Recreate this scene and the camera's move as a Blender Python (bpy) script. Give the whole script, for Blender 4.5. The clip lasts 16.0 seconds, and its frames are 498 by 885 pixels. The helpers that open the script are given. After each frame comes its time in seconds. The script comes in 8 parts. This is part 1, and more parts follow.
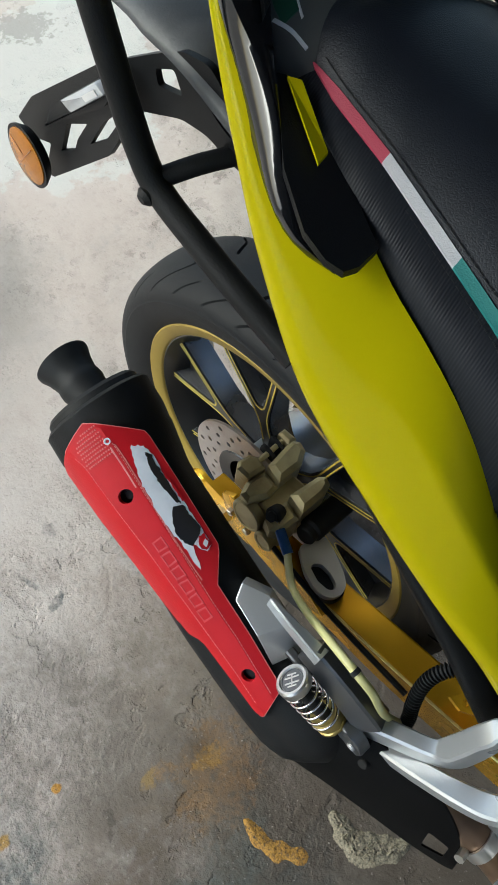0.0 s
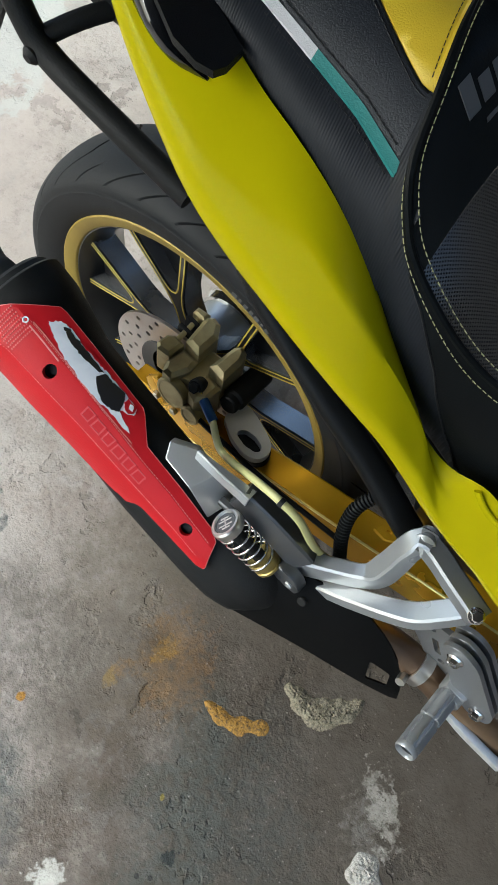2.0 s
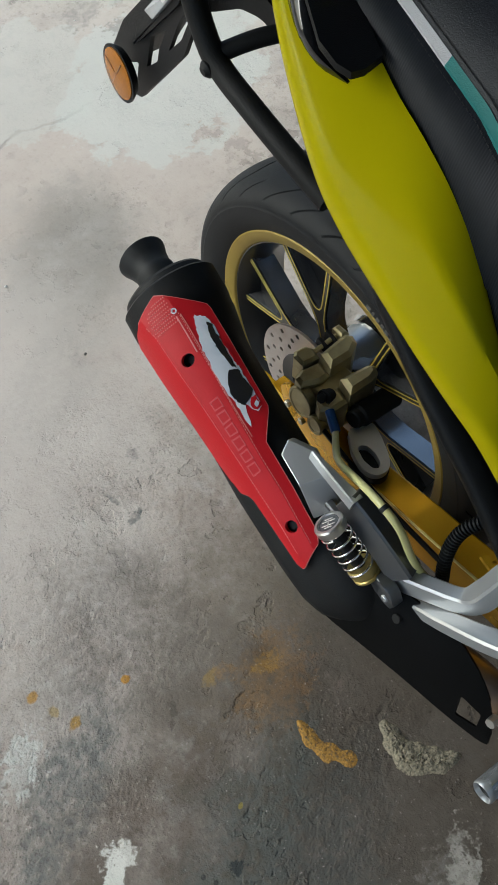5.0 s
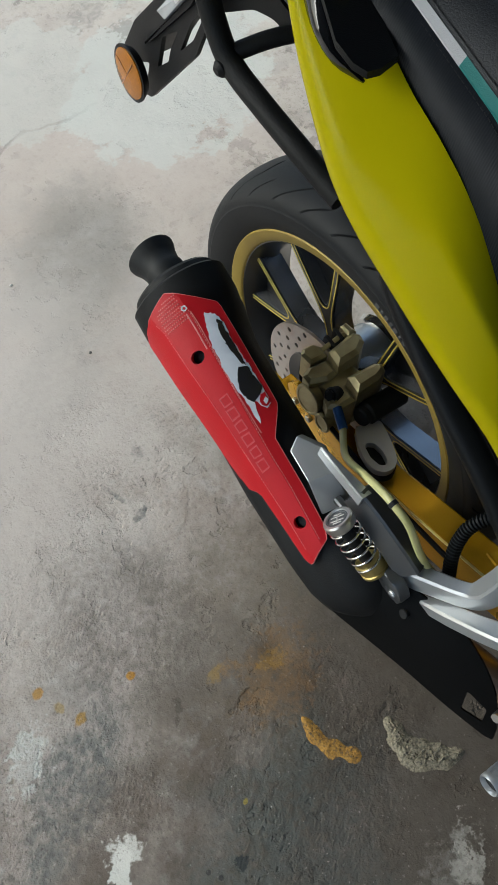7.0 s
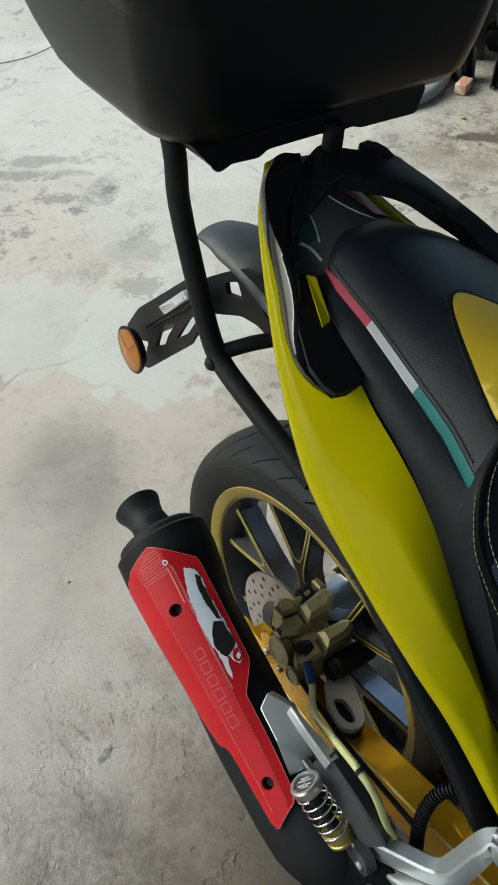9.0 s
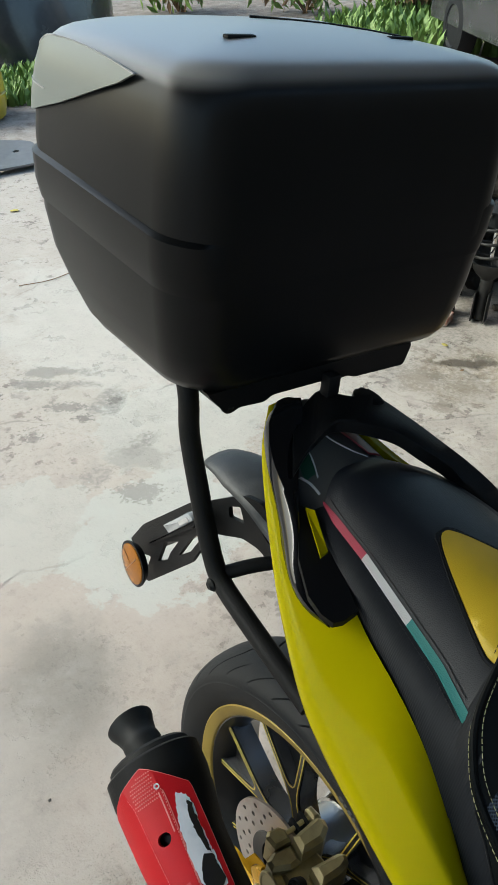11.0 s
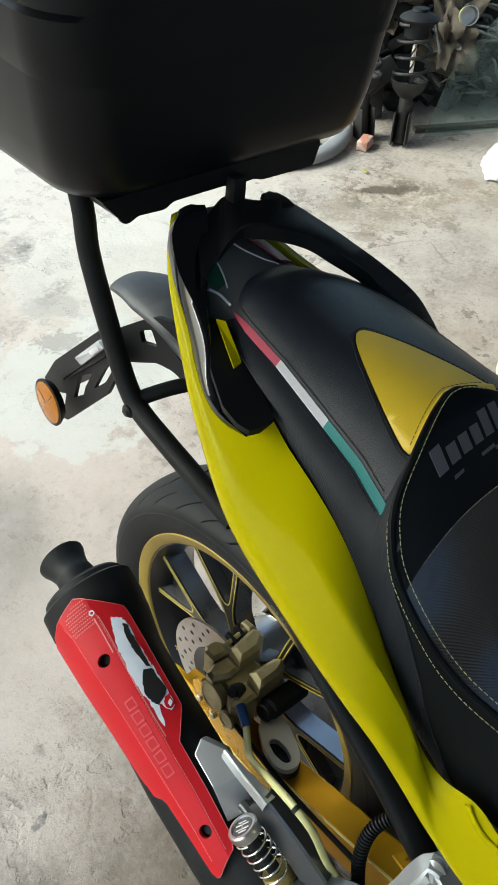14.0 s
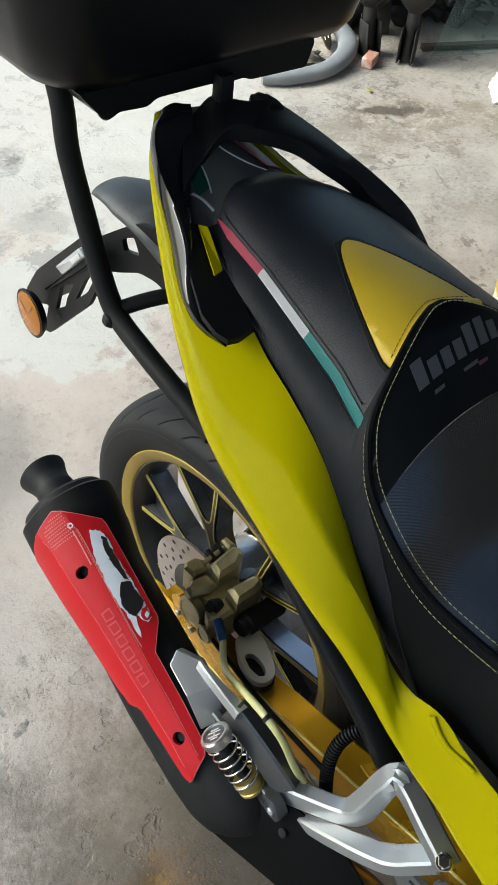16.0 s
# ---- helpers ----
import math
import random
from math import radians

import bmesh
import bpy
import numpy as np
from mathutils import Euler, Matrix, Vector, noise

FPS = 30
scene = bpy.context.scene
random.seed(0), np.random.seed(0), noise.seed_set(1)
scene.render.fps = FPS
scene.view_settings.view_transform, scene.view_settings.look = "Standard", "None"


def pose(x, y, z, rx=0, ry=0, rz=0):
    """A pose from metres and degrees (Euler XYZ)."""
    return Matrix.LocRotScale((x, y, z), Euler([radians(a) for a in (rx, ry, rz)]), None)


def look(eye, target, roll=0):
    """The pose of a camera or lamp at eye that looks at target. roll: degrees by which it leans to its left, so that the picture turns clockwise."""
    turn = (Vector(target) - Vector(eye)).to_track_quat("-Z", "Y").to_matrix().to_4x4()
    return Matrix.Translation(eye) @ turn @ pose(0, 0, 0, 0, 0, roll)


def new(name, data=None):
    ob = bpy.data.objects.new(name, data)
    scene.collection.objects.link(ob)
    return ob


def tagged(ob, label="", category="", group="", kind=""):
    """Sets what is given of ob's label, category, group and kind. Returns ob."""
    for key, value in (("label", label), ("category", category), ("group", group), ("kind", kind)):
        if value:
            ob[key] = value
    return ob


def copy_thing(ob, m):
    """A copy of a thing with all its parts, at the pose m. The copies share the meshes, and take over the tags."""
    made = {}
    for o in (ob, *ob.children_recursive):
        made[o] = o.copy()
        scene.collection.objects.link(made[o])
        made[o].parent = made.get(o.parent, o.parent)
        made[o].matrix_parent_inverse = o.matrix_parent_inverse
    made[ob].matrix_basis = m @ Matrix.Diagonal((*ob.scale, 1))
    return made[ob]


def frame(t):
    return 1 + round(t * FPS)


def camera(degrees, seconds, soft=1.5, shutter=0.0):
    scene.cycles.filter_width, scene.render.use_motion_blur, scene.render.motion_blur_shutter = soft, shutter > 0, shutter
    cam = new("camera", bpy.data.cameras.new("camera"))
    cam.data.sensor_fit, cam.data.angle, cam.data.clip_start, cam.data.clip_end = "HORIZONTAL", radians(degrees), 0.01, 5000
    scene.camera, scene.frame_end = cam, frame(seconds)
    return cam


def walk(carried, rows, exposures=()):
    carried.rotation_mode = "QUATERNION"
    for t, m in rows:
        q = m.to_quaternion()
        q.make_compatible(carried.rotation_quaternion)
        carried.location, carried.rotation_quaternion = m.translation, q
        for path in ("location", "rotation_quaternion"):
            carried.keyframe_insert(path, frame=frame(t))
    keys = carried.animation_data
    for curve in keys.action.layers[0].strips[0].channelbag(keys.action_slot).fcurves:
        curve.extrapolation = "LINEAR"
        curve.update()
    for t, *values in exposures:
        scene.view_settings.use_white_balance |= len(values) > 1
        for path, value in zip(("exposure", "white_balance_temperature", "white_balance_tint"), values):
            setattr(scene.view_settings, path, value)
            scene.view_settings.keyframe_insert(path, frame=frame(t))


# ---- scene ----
cam = camera(34.70, 16.0)
PATH = [
    (0, (-0.2723, -0.2237, 1.2729), (0.2830, 0.3039, -0.5746), 5.54),
    (0.5, (-0.2777, -0.2164, 1.2756), (0.2754, 0.3138, -0.5718), 4.86),
    (1, (-0.3077, -0.1776, 1.2739), (0.3272, 0.2393, -0.5762), 10.38),
    (1.5, (-0.3403, -0.2026, 1.2718), (0.3357, 0.1425, -0.5786), 11.57),
    (2, (-0.3464, -0.3350, 1.2718), (0.2726, 0.0558, -0.5893), 9.91),
    (2.5, (-0.3574, -0.4257, 1.2683), (0.1334, 0.0963, -0.5990), 2.58),
    (3, (-0.3579, -0.4517, 1.2768), (0.0835, 0.2009, -0.5615), -3.49),
    (3.5, (-0.3458, -0.4541, 1.2795), (0.0900, 0.2839, -0.5275), -6.77),
    (4, (-0.3523, -0.4488, 1.2780), (0.0695, 0.3110, -0.5233), -8.83),
    (4.5, (-0.3488, -0.4420, 1.2714), (0.0649, 0.3271, -0.5278), -9.58),
    (5, (-0.3604, -0.4241, 1.2753), (0.0574, 0.3487, -0.5215), -8.97),
    (7.5, (-0.3774, -0.4235, 1.2845), (0.0582, 0.3471, -0.5089), -7.65),
    (8, (-0.3717, -0.4208, 1.3402), (0.2477, 0.5455, -0.2977), -4.69),
    (8.5, (-0.3681, -0.4116, 1.3633), (0.3456, 0.6431, -0.1789), -2.24),
    (9, (-0.3660, -0.4120, 1.3624), (0.3715, 0.6667, -0.1516), -1.29),
    (9.5, (-0.3718, -0.4195, 1.3982), (0.4743, 0.7825, 0.0420), -0.66),
    (9.7, (-0.3731, -0.4256, 1.4181), (0.5384, 0.8486, 0.1748), -0.60),
    (11.8, (-0.3897, -0.4150, 1.4132), (0.5514, 0.9281, 0.2686), 1.40),
    (12, (-0.3900, -0.4167, 1.4098), (0.5491, 0.9052, 0.2390), 1.15),
    (12.5, (-0.3895, -0.4264, 1.3999), (0.5611, 0.8340, 0.1720), 0.97),
    (13, (-0.3862, -0.4276, 1.3883), (0.5605, 0.7680, 0.0945), 0.54),
    (13.5, (-0.3794, -0.4251, 1.3663), (0.5258, 0.6992, -0.0182), 0.46),
    (14, (-0.3684, -0.4330, 1.3656), (0.5673, 0.6122, -0.0599), 1.27),
    (14.5, (-0.3650, -0.4385, 1.3578), (0.5766, 0.5612, -0.0962), 2.22),
    (15, (-0.3661, -0.4452, 1.3476), (0.5420, 0.5284, -0.1448), 3.15),
    (15.5, (-0.3614, -0.4492, 1.3438), (0.5198, 0.5093, -0.1744), 3.16),
    (16, (-0.3596, -0.4470, 1.3443), (0.5059, 0.4921, -0.1948), 3.47),
]
walk(cam, [(t, look(eye, target, roll)) for t, eye, target, roll in PATH], [(0, 0.8, 5960, -1), (1, 0.92, 5960, -1), (1.6, 0.98, 5960, -1), (2.2, 0.86, 5960, -1), (2.5, 0.86, 5960, -1), (3, 0.72, 5960, -1), (5, 0.42, 5960, -1), (7.5, 0.42, 5960, -1), (8.5, 0.46, 6010, -5), (9.5, 0.52, 6050, -5), (12, 0.60, 6160, -1), (14.5, 1.0, 6110, -3), (16, 0.87, 6080, -1)])

from mathutils.bvhtree import BVHTree

# ---------------------------------------------------------------- light
world = bpy.data.worlds.new("sky")
scene.world = world
world.use_nodes = True
wn, wl = world.node_tree.nodes, world.node_tree.links
sky = wn.new("ShaderNodeTexSky")
sky.sky_type = "NISHITA"
sky.sun_disc = False
sky.sun_elevation, sky.sun_rotation = radians(40), radians(-49)
sky.air_density, sky.dust_density, sky.ozone_density = 1.0, 4.0, 1.0
wl.new(sky.outputs[0], wn["Background"].inputs["Color"])
wn["Background"].inputs["Strength"].default_value = 0.2
sun_data = bpy.data.lights.new("sun", "SUN")
sun_data.energy, sun_data.angle, sun_data.color = 1.5, radians(32), (1.0, 0.98, 0.95)
sun = new("sun", sun_data)
sun.matrix_world = look((-4.2, 3.6, 4.7), (0, 0, 0))


# ---------------------------------------------------------------- helpers
def group_in(nt, kind, **values):
    n = nt.nodes.new(kind)
    for k, v in values.items():
        n.inputs[k.replace("_", " ")].default_value = v
    return n


def mat(name, base, rough=0.5, metal=0.0, vary=0.12, scale=30.0, bump=0.0, bump_scale=400.0, coat=0.0,
        second=None, second_scale=6.0, second_amount=0.3, rough_vary=0.08, spec=0.5):
    """A surface with colour varied at two scales, roughness variation and fine relief."""
    m = bpy.data.materials.new(name)
    m.use_nodes = True
    nt = m.node_tree
    bsdf = nt.nodes["Principled BSDF"]
    co = nt.nodes.new("ShaderNodeTexCoord")
    fine = group_in(nt, "ShaderNodeTexNoise", Scale=scale, Detail=6.0)
    broad = group_in(nt, "ShaderNodeTexNoise", Scale=second_scale, Detail=4.0)
    nt.links.new(co.outputs["Object"], fine.inputs["Vector"])
    nt.links.new(co.outputs["Object"], broad.inputs["Vector"])
    dark = tuple(c * (1 - vary) for c in base)
    light = tuple(min(1, c * (1 + vary)) for c in base)
    mix = nt.nodes.new("ShaderNodeMix")
    mix.data_type = "RGBA"
    mix.inputs[6].default_value, mix.inputs[7].default_value = (*dark, 1), (*light, 1)
    nt.links.new(fine.outputs["Fac"], mix.inputs[0])
    last = mix.outputs[2]
    if second:
        ramp = nt.nodes.new("ShaderNodeMapRange")
        ramp.inputs["From Min"].default_value, ramp.inputs["From Max"].default_value = 0.48, 0.68
        ramp.inputs["To Max"].default_value = second_amount
        nt.links.new(broad.outputs["Fac"], ramp.inputs["Value"])
        m2 = nt.nodes.new("ShaderNodeMix")
        m2.data_type = "RGBA"
        m2.inputs[7].default_value = (*second, 1)
        nt.links.new(ramp.outputs[0], m2.inputs[0])
        nt.links.new(last, m2.inputs[6])
        last = m2.outputs[2]
    nt.links.new(last, bsdf.inputs["Base Color"])
    rr = nt.nodes.new("ShaderNodeMapRange")
    rr.inputs["To Min"].default_value, rr.inputs["To Max"].default_value = max(0.02, rough - rough_vary), min(1, rough + rough_vary)
    nt.links.new(broad.outputs["Fac"], rr.inputs["Value"])
    nt.links.new(rr.outputs[0], bsdf.inputs["Roughness"])
    bsdf.inputs["Metallic"].default_value = metal
    bsdf.inputs["Coat Weight"].default_value = coat
    bsdf.inputs["Coat Roughness"].default_value = 0.08
    bsdf.inputs["Specular IOR Level"].default_value = spec
    if bump:
        tex = group_in(nt, "ShaderNodeTexNoise", Scale=bump_scale, Detail=3.0)
        nt.links.new(co.outputs["Object"], tex.inputs["Vector"])
        b = nt.nodes.new("ShaderNodeBump")
        b.inputs["Strength"].default_value, b.inputs["Distance"].default_value = bump, 0.001
        nt.links.new(tex.outputs["Fac"], b.inputs["Height"])
        nt.links.new(b.outputs[0], bsdf.inputs["Normal"])
    return m


def link_mesh(name, bm, material, smooth=35):
    me = bpy.data.meshes.new(name)
    bmesh.ops.recalc_face_normals(bm, faces=bm.faces)
    bm.to_mesh(me)
    bm.free()
    for p in me.polygons:
        p.use_smooth = True
    me.set_sharp_from_angle(angle=radians(smooth))
    if material:
        me.materials.append(material)
    return new(name, me)


def part(name, bm, material, parent, label="", smooth=35):
    ob = link_mesh(name, bm, material, smooth)
    ob.parent = parent
    return tagged(ob, label)


def thing(name, label, category, m=None, group="", kind=""):
    ob = new(name)
    ob.matrix_world = m if m is not None else Matrix()
    return tagged(ob, label, category, group, kind)


def catmull(pts, n):
    """A smooth line of n points through pts (any number of numbers each)."""
    p = np.array(pts, float)
    d = np.r_[0, np.cumsum(np.linalg.norm(np.diff(p[:, :3], axis=0), axis=1))]
    ext = np.vstack([2 * p[0] - p[1], p, 2 * p[-1] - p[-2]])
    out = []
    for s in np.linspace(0, d[-1], n):
        i = min(np.searchsorted(d, s, side="right") - 1, len(p) - 2)
        u = (s - d[i]) / (d[i + 1] - d[i])
        a, b, c, e = ext[i], ext[i + 1], ext[i + 2], ext[i + 3]
        out.append(0.5 * (2 * b + (c - a) * u + (2 * a - 5 * b + 4 * c - e) * u**2 + (3 * b - a - 3 * c + e) * u**3))
    return np.array(out)


def rings(bm, loops, closed=True, caps=True):
    """Joins loops of points into a skin."""
    vs = [[bm.verts.new(p) for p in loop] for loop in loops]
    n = len(vs[0])
    for a, b in zip(vs, vs[1:]):
        for i in range(n if closed else n - 1):
            j = (i + 1) % n
            bm.faces.new((a[i], a[j], b[j], b[i]))
    if caps and closed:
        bm.faces.new(vs[0][::-1])
        bm.faces.new(vs[-1])
    return vs


def sweep(bm, path, width, height, side=12, power=2.0, up=(0, 0, 1), caps=True):
    """A bar along path; width and height may vary along it; power 2 is an oval, more is squarer."""
    path = np.array(path, float)
    n = len(path)
    w, h = np.broadcast_to(width, n), np.broadcast_to(height, n)
    loops = []
    tang = np.gradient(path, axis=0)
    for i in range(n):
        t = Vector(tang[i]).normalized()
        s = t.cross(Vector(up)).normalized()
        u = s.cross(t)
        loop = []
        for k in range(side):
            a = 2 * math.pi * (k + 0.5) / side
            ca, sa = math.cos(a), math.sin(a)
            x = math.copysign(abs(ca) ** (2 / power), ca) * w[i] / 2
            y = math.copysign(abs(sa) ** (2 / power), sa) * h[i] / 2
            loop.append(Vector(path[i]) + s * x + u * y)
        loops.append(loop)
    rings(bm, loops, caps=caps)


def cast(bm, pts, w, h, up, n=20, edge=0.0025):
    """A cast bar of square section with chamfered edges."""
    path = catmull(pts, n)
    ws, hs = np.broadcast_to(w, n), np.broadcast_to(h, n)
    tang = np.gradient(path, axis=0)
    loops = []
    for i in range(n):
        t = Vector(tang[i]).normalized()
        s = t.cross(Vector(up)).normalized()
        u = s.cross(t)
        a, b, e = ws[i] / 2, hs[i] / 2, edge
        loops.append([Vector(path[i]) + s * x + u * y for x, y in ((a, b - e), (a - e, b), (e - a, b), (-a, b - e), (-a, e - b), (e - a, -b), (a - e, -b), (a, e - b))])
    rings(bm, loops)


def tube(bm, pts, r, n=24, side=12, up=(0.31, 0.2, 0.93)):
    sweep(bm, catmull(pts, n) if len(pts) > 2 else np.linspace(pts[0], pts[1], max(2, n // 8)), 2 * r, 2 * r, side, 2.0, up)


def lathe(bm, profile, seg=48, origin=(0, 0, 0), axis=(1, 0, 0), closed=False):
    """profile: (along the axis, radius)."""
    a = Vector(axis).normalized()
    u = a.orthogonal().normalized()
    v = a.cross(u)
    o = Vector(origin)
    loops = []
    for k in range(seg):
        t = 2 * math.pi * k / seg
        d = u * math.cos(t) + v * math.sin(t)
        loops.append([o + a * s + d * r for s, r in profile])
    loops.append(loops[0])
    vs = [[bm.verts.new(p) for p in loop] for loop in loops[:-1]]
    vs.append(vs[0])
    m = len(profile)
    for p, q in zip(vs, vs[1:]):
        for i in range(m if closed else m - 1):
            j = (i + 1) % m
            if (p[i].co - p[j].co).length > 1e-7:
                f = [p[i], p[j], q[j], q[i]]
                try:
                    bm.faces.new(f)
                except ValueError:
                    pass
    bmesh.ops.remove_doubles(bm, verts=bm.verts, dist=1e-6)


def cyl(bm, a, b, r, seg=20, bevel=0.0):
    a, b = Vector(a), Vector(b)
    ln = (b - a).length
    e = min(bevel, r * 0.6, ln * 0.4)
    pr = [(0, 0.0), (0, r - e), (e, r), (ln - e, r), (ln, r - e), (ln, 0.0)] if e else [(0, 0.0), (0, r), (ln, r), (ln, 0.0)]
    lathe(bm, pr, seg, a, b - a)


def box(bm, c, s, rot=None, bevel=0.0, seg=2):
    r = bmesh.ops.create_cube(bm, size=1)
    m = Matrix.Translation(c) @ (rot.to_4x4() if rot else Matrix()) @ Matrix.Diagonal((*s, 1))
    bmesh.ops.transform(bm, matrix=m, verts=r["verts"])
    if bevel:
        edges = {e for v in r["verts"] for e in v.link_edges}
        bmesh.ops.bevel(bm, geom=list(edges), offset=bevel, segments=seg, affect="EDGES", profile=0.5)


def prism(bm, pts, thick, to3d, holes=(), bevel=0.0, seg=2):
    """A plate with the outline pts, of a thickness, laid in space by to3d(u, v, w); holes are loops."""
    from mathutils.geometry import delaunay_2d_cdt
    if not holes:
        lo = [bm.verts.new(to3d(u, v, 0)) for u, v in pts]
        hi = [bm.verts.new(to3d(u, v, thick)) for u, v in pts]
        n = len(pts)
        bm.faces.new(lo[::-1])
        top = bm.faces.new(hi)
        for i in range(n):
            bm.faces.new((lo[i], lo[(i + 1) % n], hi[(i + 1) % n], hi[i]))
        if bevel:
            bmesh.ops.bevel(bm, geom=list(top.edges), offset=bevel, segments=seg, affect="EDGES", profile=0.5)
        return
    loops = [list(pts), *map(list, holes)]
    verts, faces = [], []
    for lp in loops:
        faces.append(list(range(len(verts), len(verts) + len(lp))))
        verts += [Vector(p) for p in lp]
    v2, _, f2, _, _, _ = delaunay_2d_cdt(verts, [], faces, 1, 1e-6)

    def inside(p, lp):
        c = False
        for i in range(len(lp)):
            (x1, y1), (x2, y2) = lp[i], lp[i - 1]
            if (y1 > p[1]) != (y2 > p[1]) and p[0] < (x2 - x1) * (p[1] - y1) / (y2 - y1) + x1:
                c = not c
        return c
    tris = []
    for f in f2:
        cx = sum((v2[i] for i in f), Vector((0, 0))) / len(f)
        if inside(cx, loops[0]) and not any(inside(cx, h) for h in loops[1:]):
            tris.append(f)
    lo = [bm.verts.new(to3d(p.x, p.y, 0)) for p in v2]
    hi = [bm.verts.new(to3d(p.x, p.y, thick)) for p in v2]
    count = {}
    for f in tris:
        bm.faces.new([hi[i] for i in f])
        bm.faces.new([lo[i] for i in reversed(f)])
        for i in range(len(f)):
            e = (f[i], f[(i + 1) % len(f)])
            count[e] = count.get(e, 0) + 1
    for a, b in count:
        if (b, a) not in count:
            bm.faces.new((lo[a], lo[b], hi[b], hi[a]))


def circle(u, v, r, n=14):
    return [(u + r * math.cos(2 * math.pi * k / n), v + r * math.sin(2 * math.pi * k / n)) for k in range(n)]


def plane_x(x):
    """A plate upright along the machine: u runs to the rear, v up, thickness outwards (to the right side)."""
    return lambda u, v, w: Vector((x - w, u, v))


def rounded(pts, r, n=4):
    """The outline with rounded corners."""
    out = []
    for i, p in enumerate(pts):
        a, b, c = Vector(pts[i - 1]), Vector(p), Vector(pts[(i + 1) % len(pts)])
        d1, d2 = (a - b), (c - b)
        k = min(r, d1.length * 0.45, d2.length * 0.45)
        s, e = b + d1.normalized() * k, b + d2.normalized() * k
        for j in range(n + 1):
            t = j / n
            out.append(tuple((1 - t) ** 2 * s + 2 * t * (1 - t) * b + t * t * e))
    return out


def solid(ob, thick, offset=-1.0):
    md = ob.modifiers.new("thickness", "SOLIDIFY")
    md.thickness, md.offset = thick, offset
    return ob


def dashes(bm, line, normal_of, length=0.0035, gap=0.002, w=0.0009, h=0.0007):
    """A row of stitches along a line."""
    line = np.array(line)
    d = np.r_[0, np.cumsum(np.linalg.norm(np.diff(line, axis=0), axis=1))]
    s = 0.0
    while s + length < d[-1]:
        a = Vector([np.interp(s, d, line[:, k]) for k in range(3)])
        b = Vector([np.interp(s + length, d, line[:, k]) for k in range(3)])
        n = normal_of((a + b) / 2)
        t = (b - a).normalized()
        x = t.cross(n).normalized() * w / 2
        top, lowr = n * h, n * -0.0004
        vs = [bm.verts.new(p) for p in (a - x + lowr, a + x + lowr, b + x + lowr, b - x + lowr,
                                        a - x * 0.6 + top * 0.6, a + x * 0.6 + top * 0.6, b + x * 0.6 + top * 0.6, b - x * 0.6 + top * 0.6)]
        for f in ((4, 5, 6, 7), (0, 1, 5, 4), (1, 2, 6, 5), (2, 3, 7, 6), (3, 0, 4, 7)):
            bm.faces.new([vs[i] for i in f])
        s += length + gap


# ---------------------------------------------------------------- materials
M_rubber = mat("tyre_rubber", (0.011, 0.012, 0.0135), 0.6, vary=0.25, scale=60, bump=0.25, bump_scale=900, second=(0.02, 0.02, 0.02), second_scale=14, second_amount=0.45, spec=0.2)
M_rubber2 = mat("soft_rubber", (0.012, 0.013, 0.014), 0.55, vary=0.2, bump=0.2, bump_scale=700, spec=0.2)
M_black = mat("satin_black_plastic", (0.007, 0.0078, 0.0088), 0.42, vary=0.2, bump=0.35, bump_scale=900, second=(0.014, 0.014, 0.0145), second_amount=0.35, spec=0.16)
M_shield = mat("matt_black_heat_paint", (0.004, 0.0042, 0.0045), 0.5, vary=0.25, bump=0.2, bump_scale=900, second=(0.008, 0.008, 0.008), second_amount=0.3, spec=0.07)
M_blackmatt = mat("matt_black_steel", (0.010, 0.0105, 0.011), 0.55, vary=0.25, bump=0.3, bump_scale=500, second=(0.022, 0.022, 0.022), second_scale=18, second_amount=0.4, spec=0.16)
M_gloss = mat("gloss_black_paint", (0.008, 0.009, 0.011), 0.13, vary=0.2, coat=0.2, rough_vary=0.03, spec=0.4)
M_wheelblack = mat("wheel_black", (0.012, 0.013, 0.015), 0.3, metal=0.2, vary=0.2, coat=0.3, second=(0.03, 0.03, 0.03), second_amount=0.4)
M_spokewall = mat("machined_spoke_wall", (0.25, 0.255, 0.265), 0.25, metal=0.75, vary=0.25, scale=25, second=(0.035, 0.038, 0.045), second_scale=16, second_amount=0.5, coat=0.4)
M_webblack = mat("matt_wheel_web", (0.008, 0.0085, 0.010), 0.6, vary=0.3, spec=0.15)
M_yellow = mat("yellow_paint", (0.39, 0.345, 0.0008), 0.2, vary=0.03, coat=0.025, rough_vary=0.03, scale=12, spec=0.03)
M_goldlip = mat("rim_gold", (0.29, 0.205, 0.035), 0.5, metal=0.15, vary=0.15, second=(0.2, 0.14, 0.04), second_scale=20)
M_pin = mat("pinstripe_gold", (0.55, 0.42, 0.07), 0.45, metal=0.2)
M_gold = mat("anodised_gold", (0.92, 0.52, 0.025), 0.26, metal=0.62, vary=0.08, second=(0.66, 0.34, 0.012), second_scale=9, second_amount=0.4, bump=0.1, bump_scale=700)
M_goldedge = mat("gold_edge_highlight", (0.95, 0.78, 0.30), 0.3, metal=0.3, vary=0.08)
M_bronze = mat("bronze_caliper", (0.42, 0.365, 0.20), 0.38, metal=0.6, vary=0.15, bump=0.3, bump_scale=300, second=(0.15, 0.11, 0.05), second_scale=30, second_amount=0.5)
M_steel = mat("brushed_steel", (0.55, 0.54, 0.52), 0.35, metal=0.95, vary=0.12, second=(0.3, 0.27, 0.24), second_scale=25, second_amount=0.4)
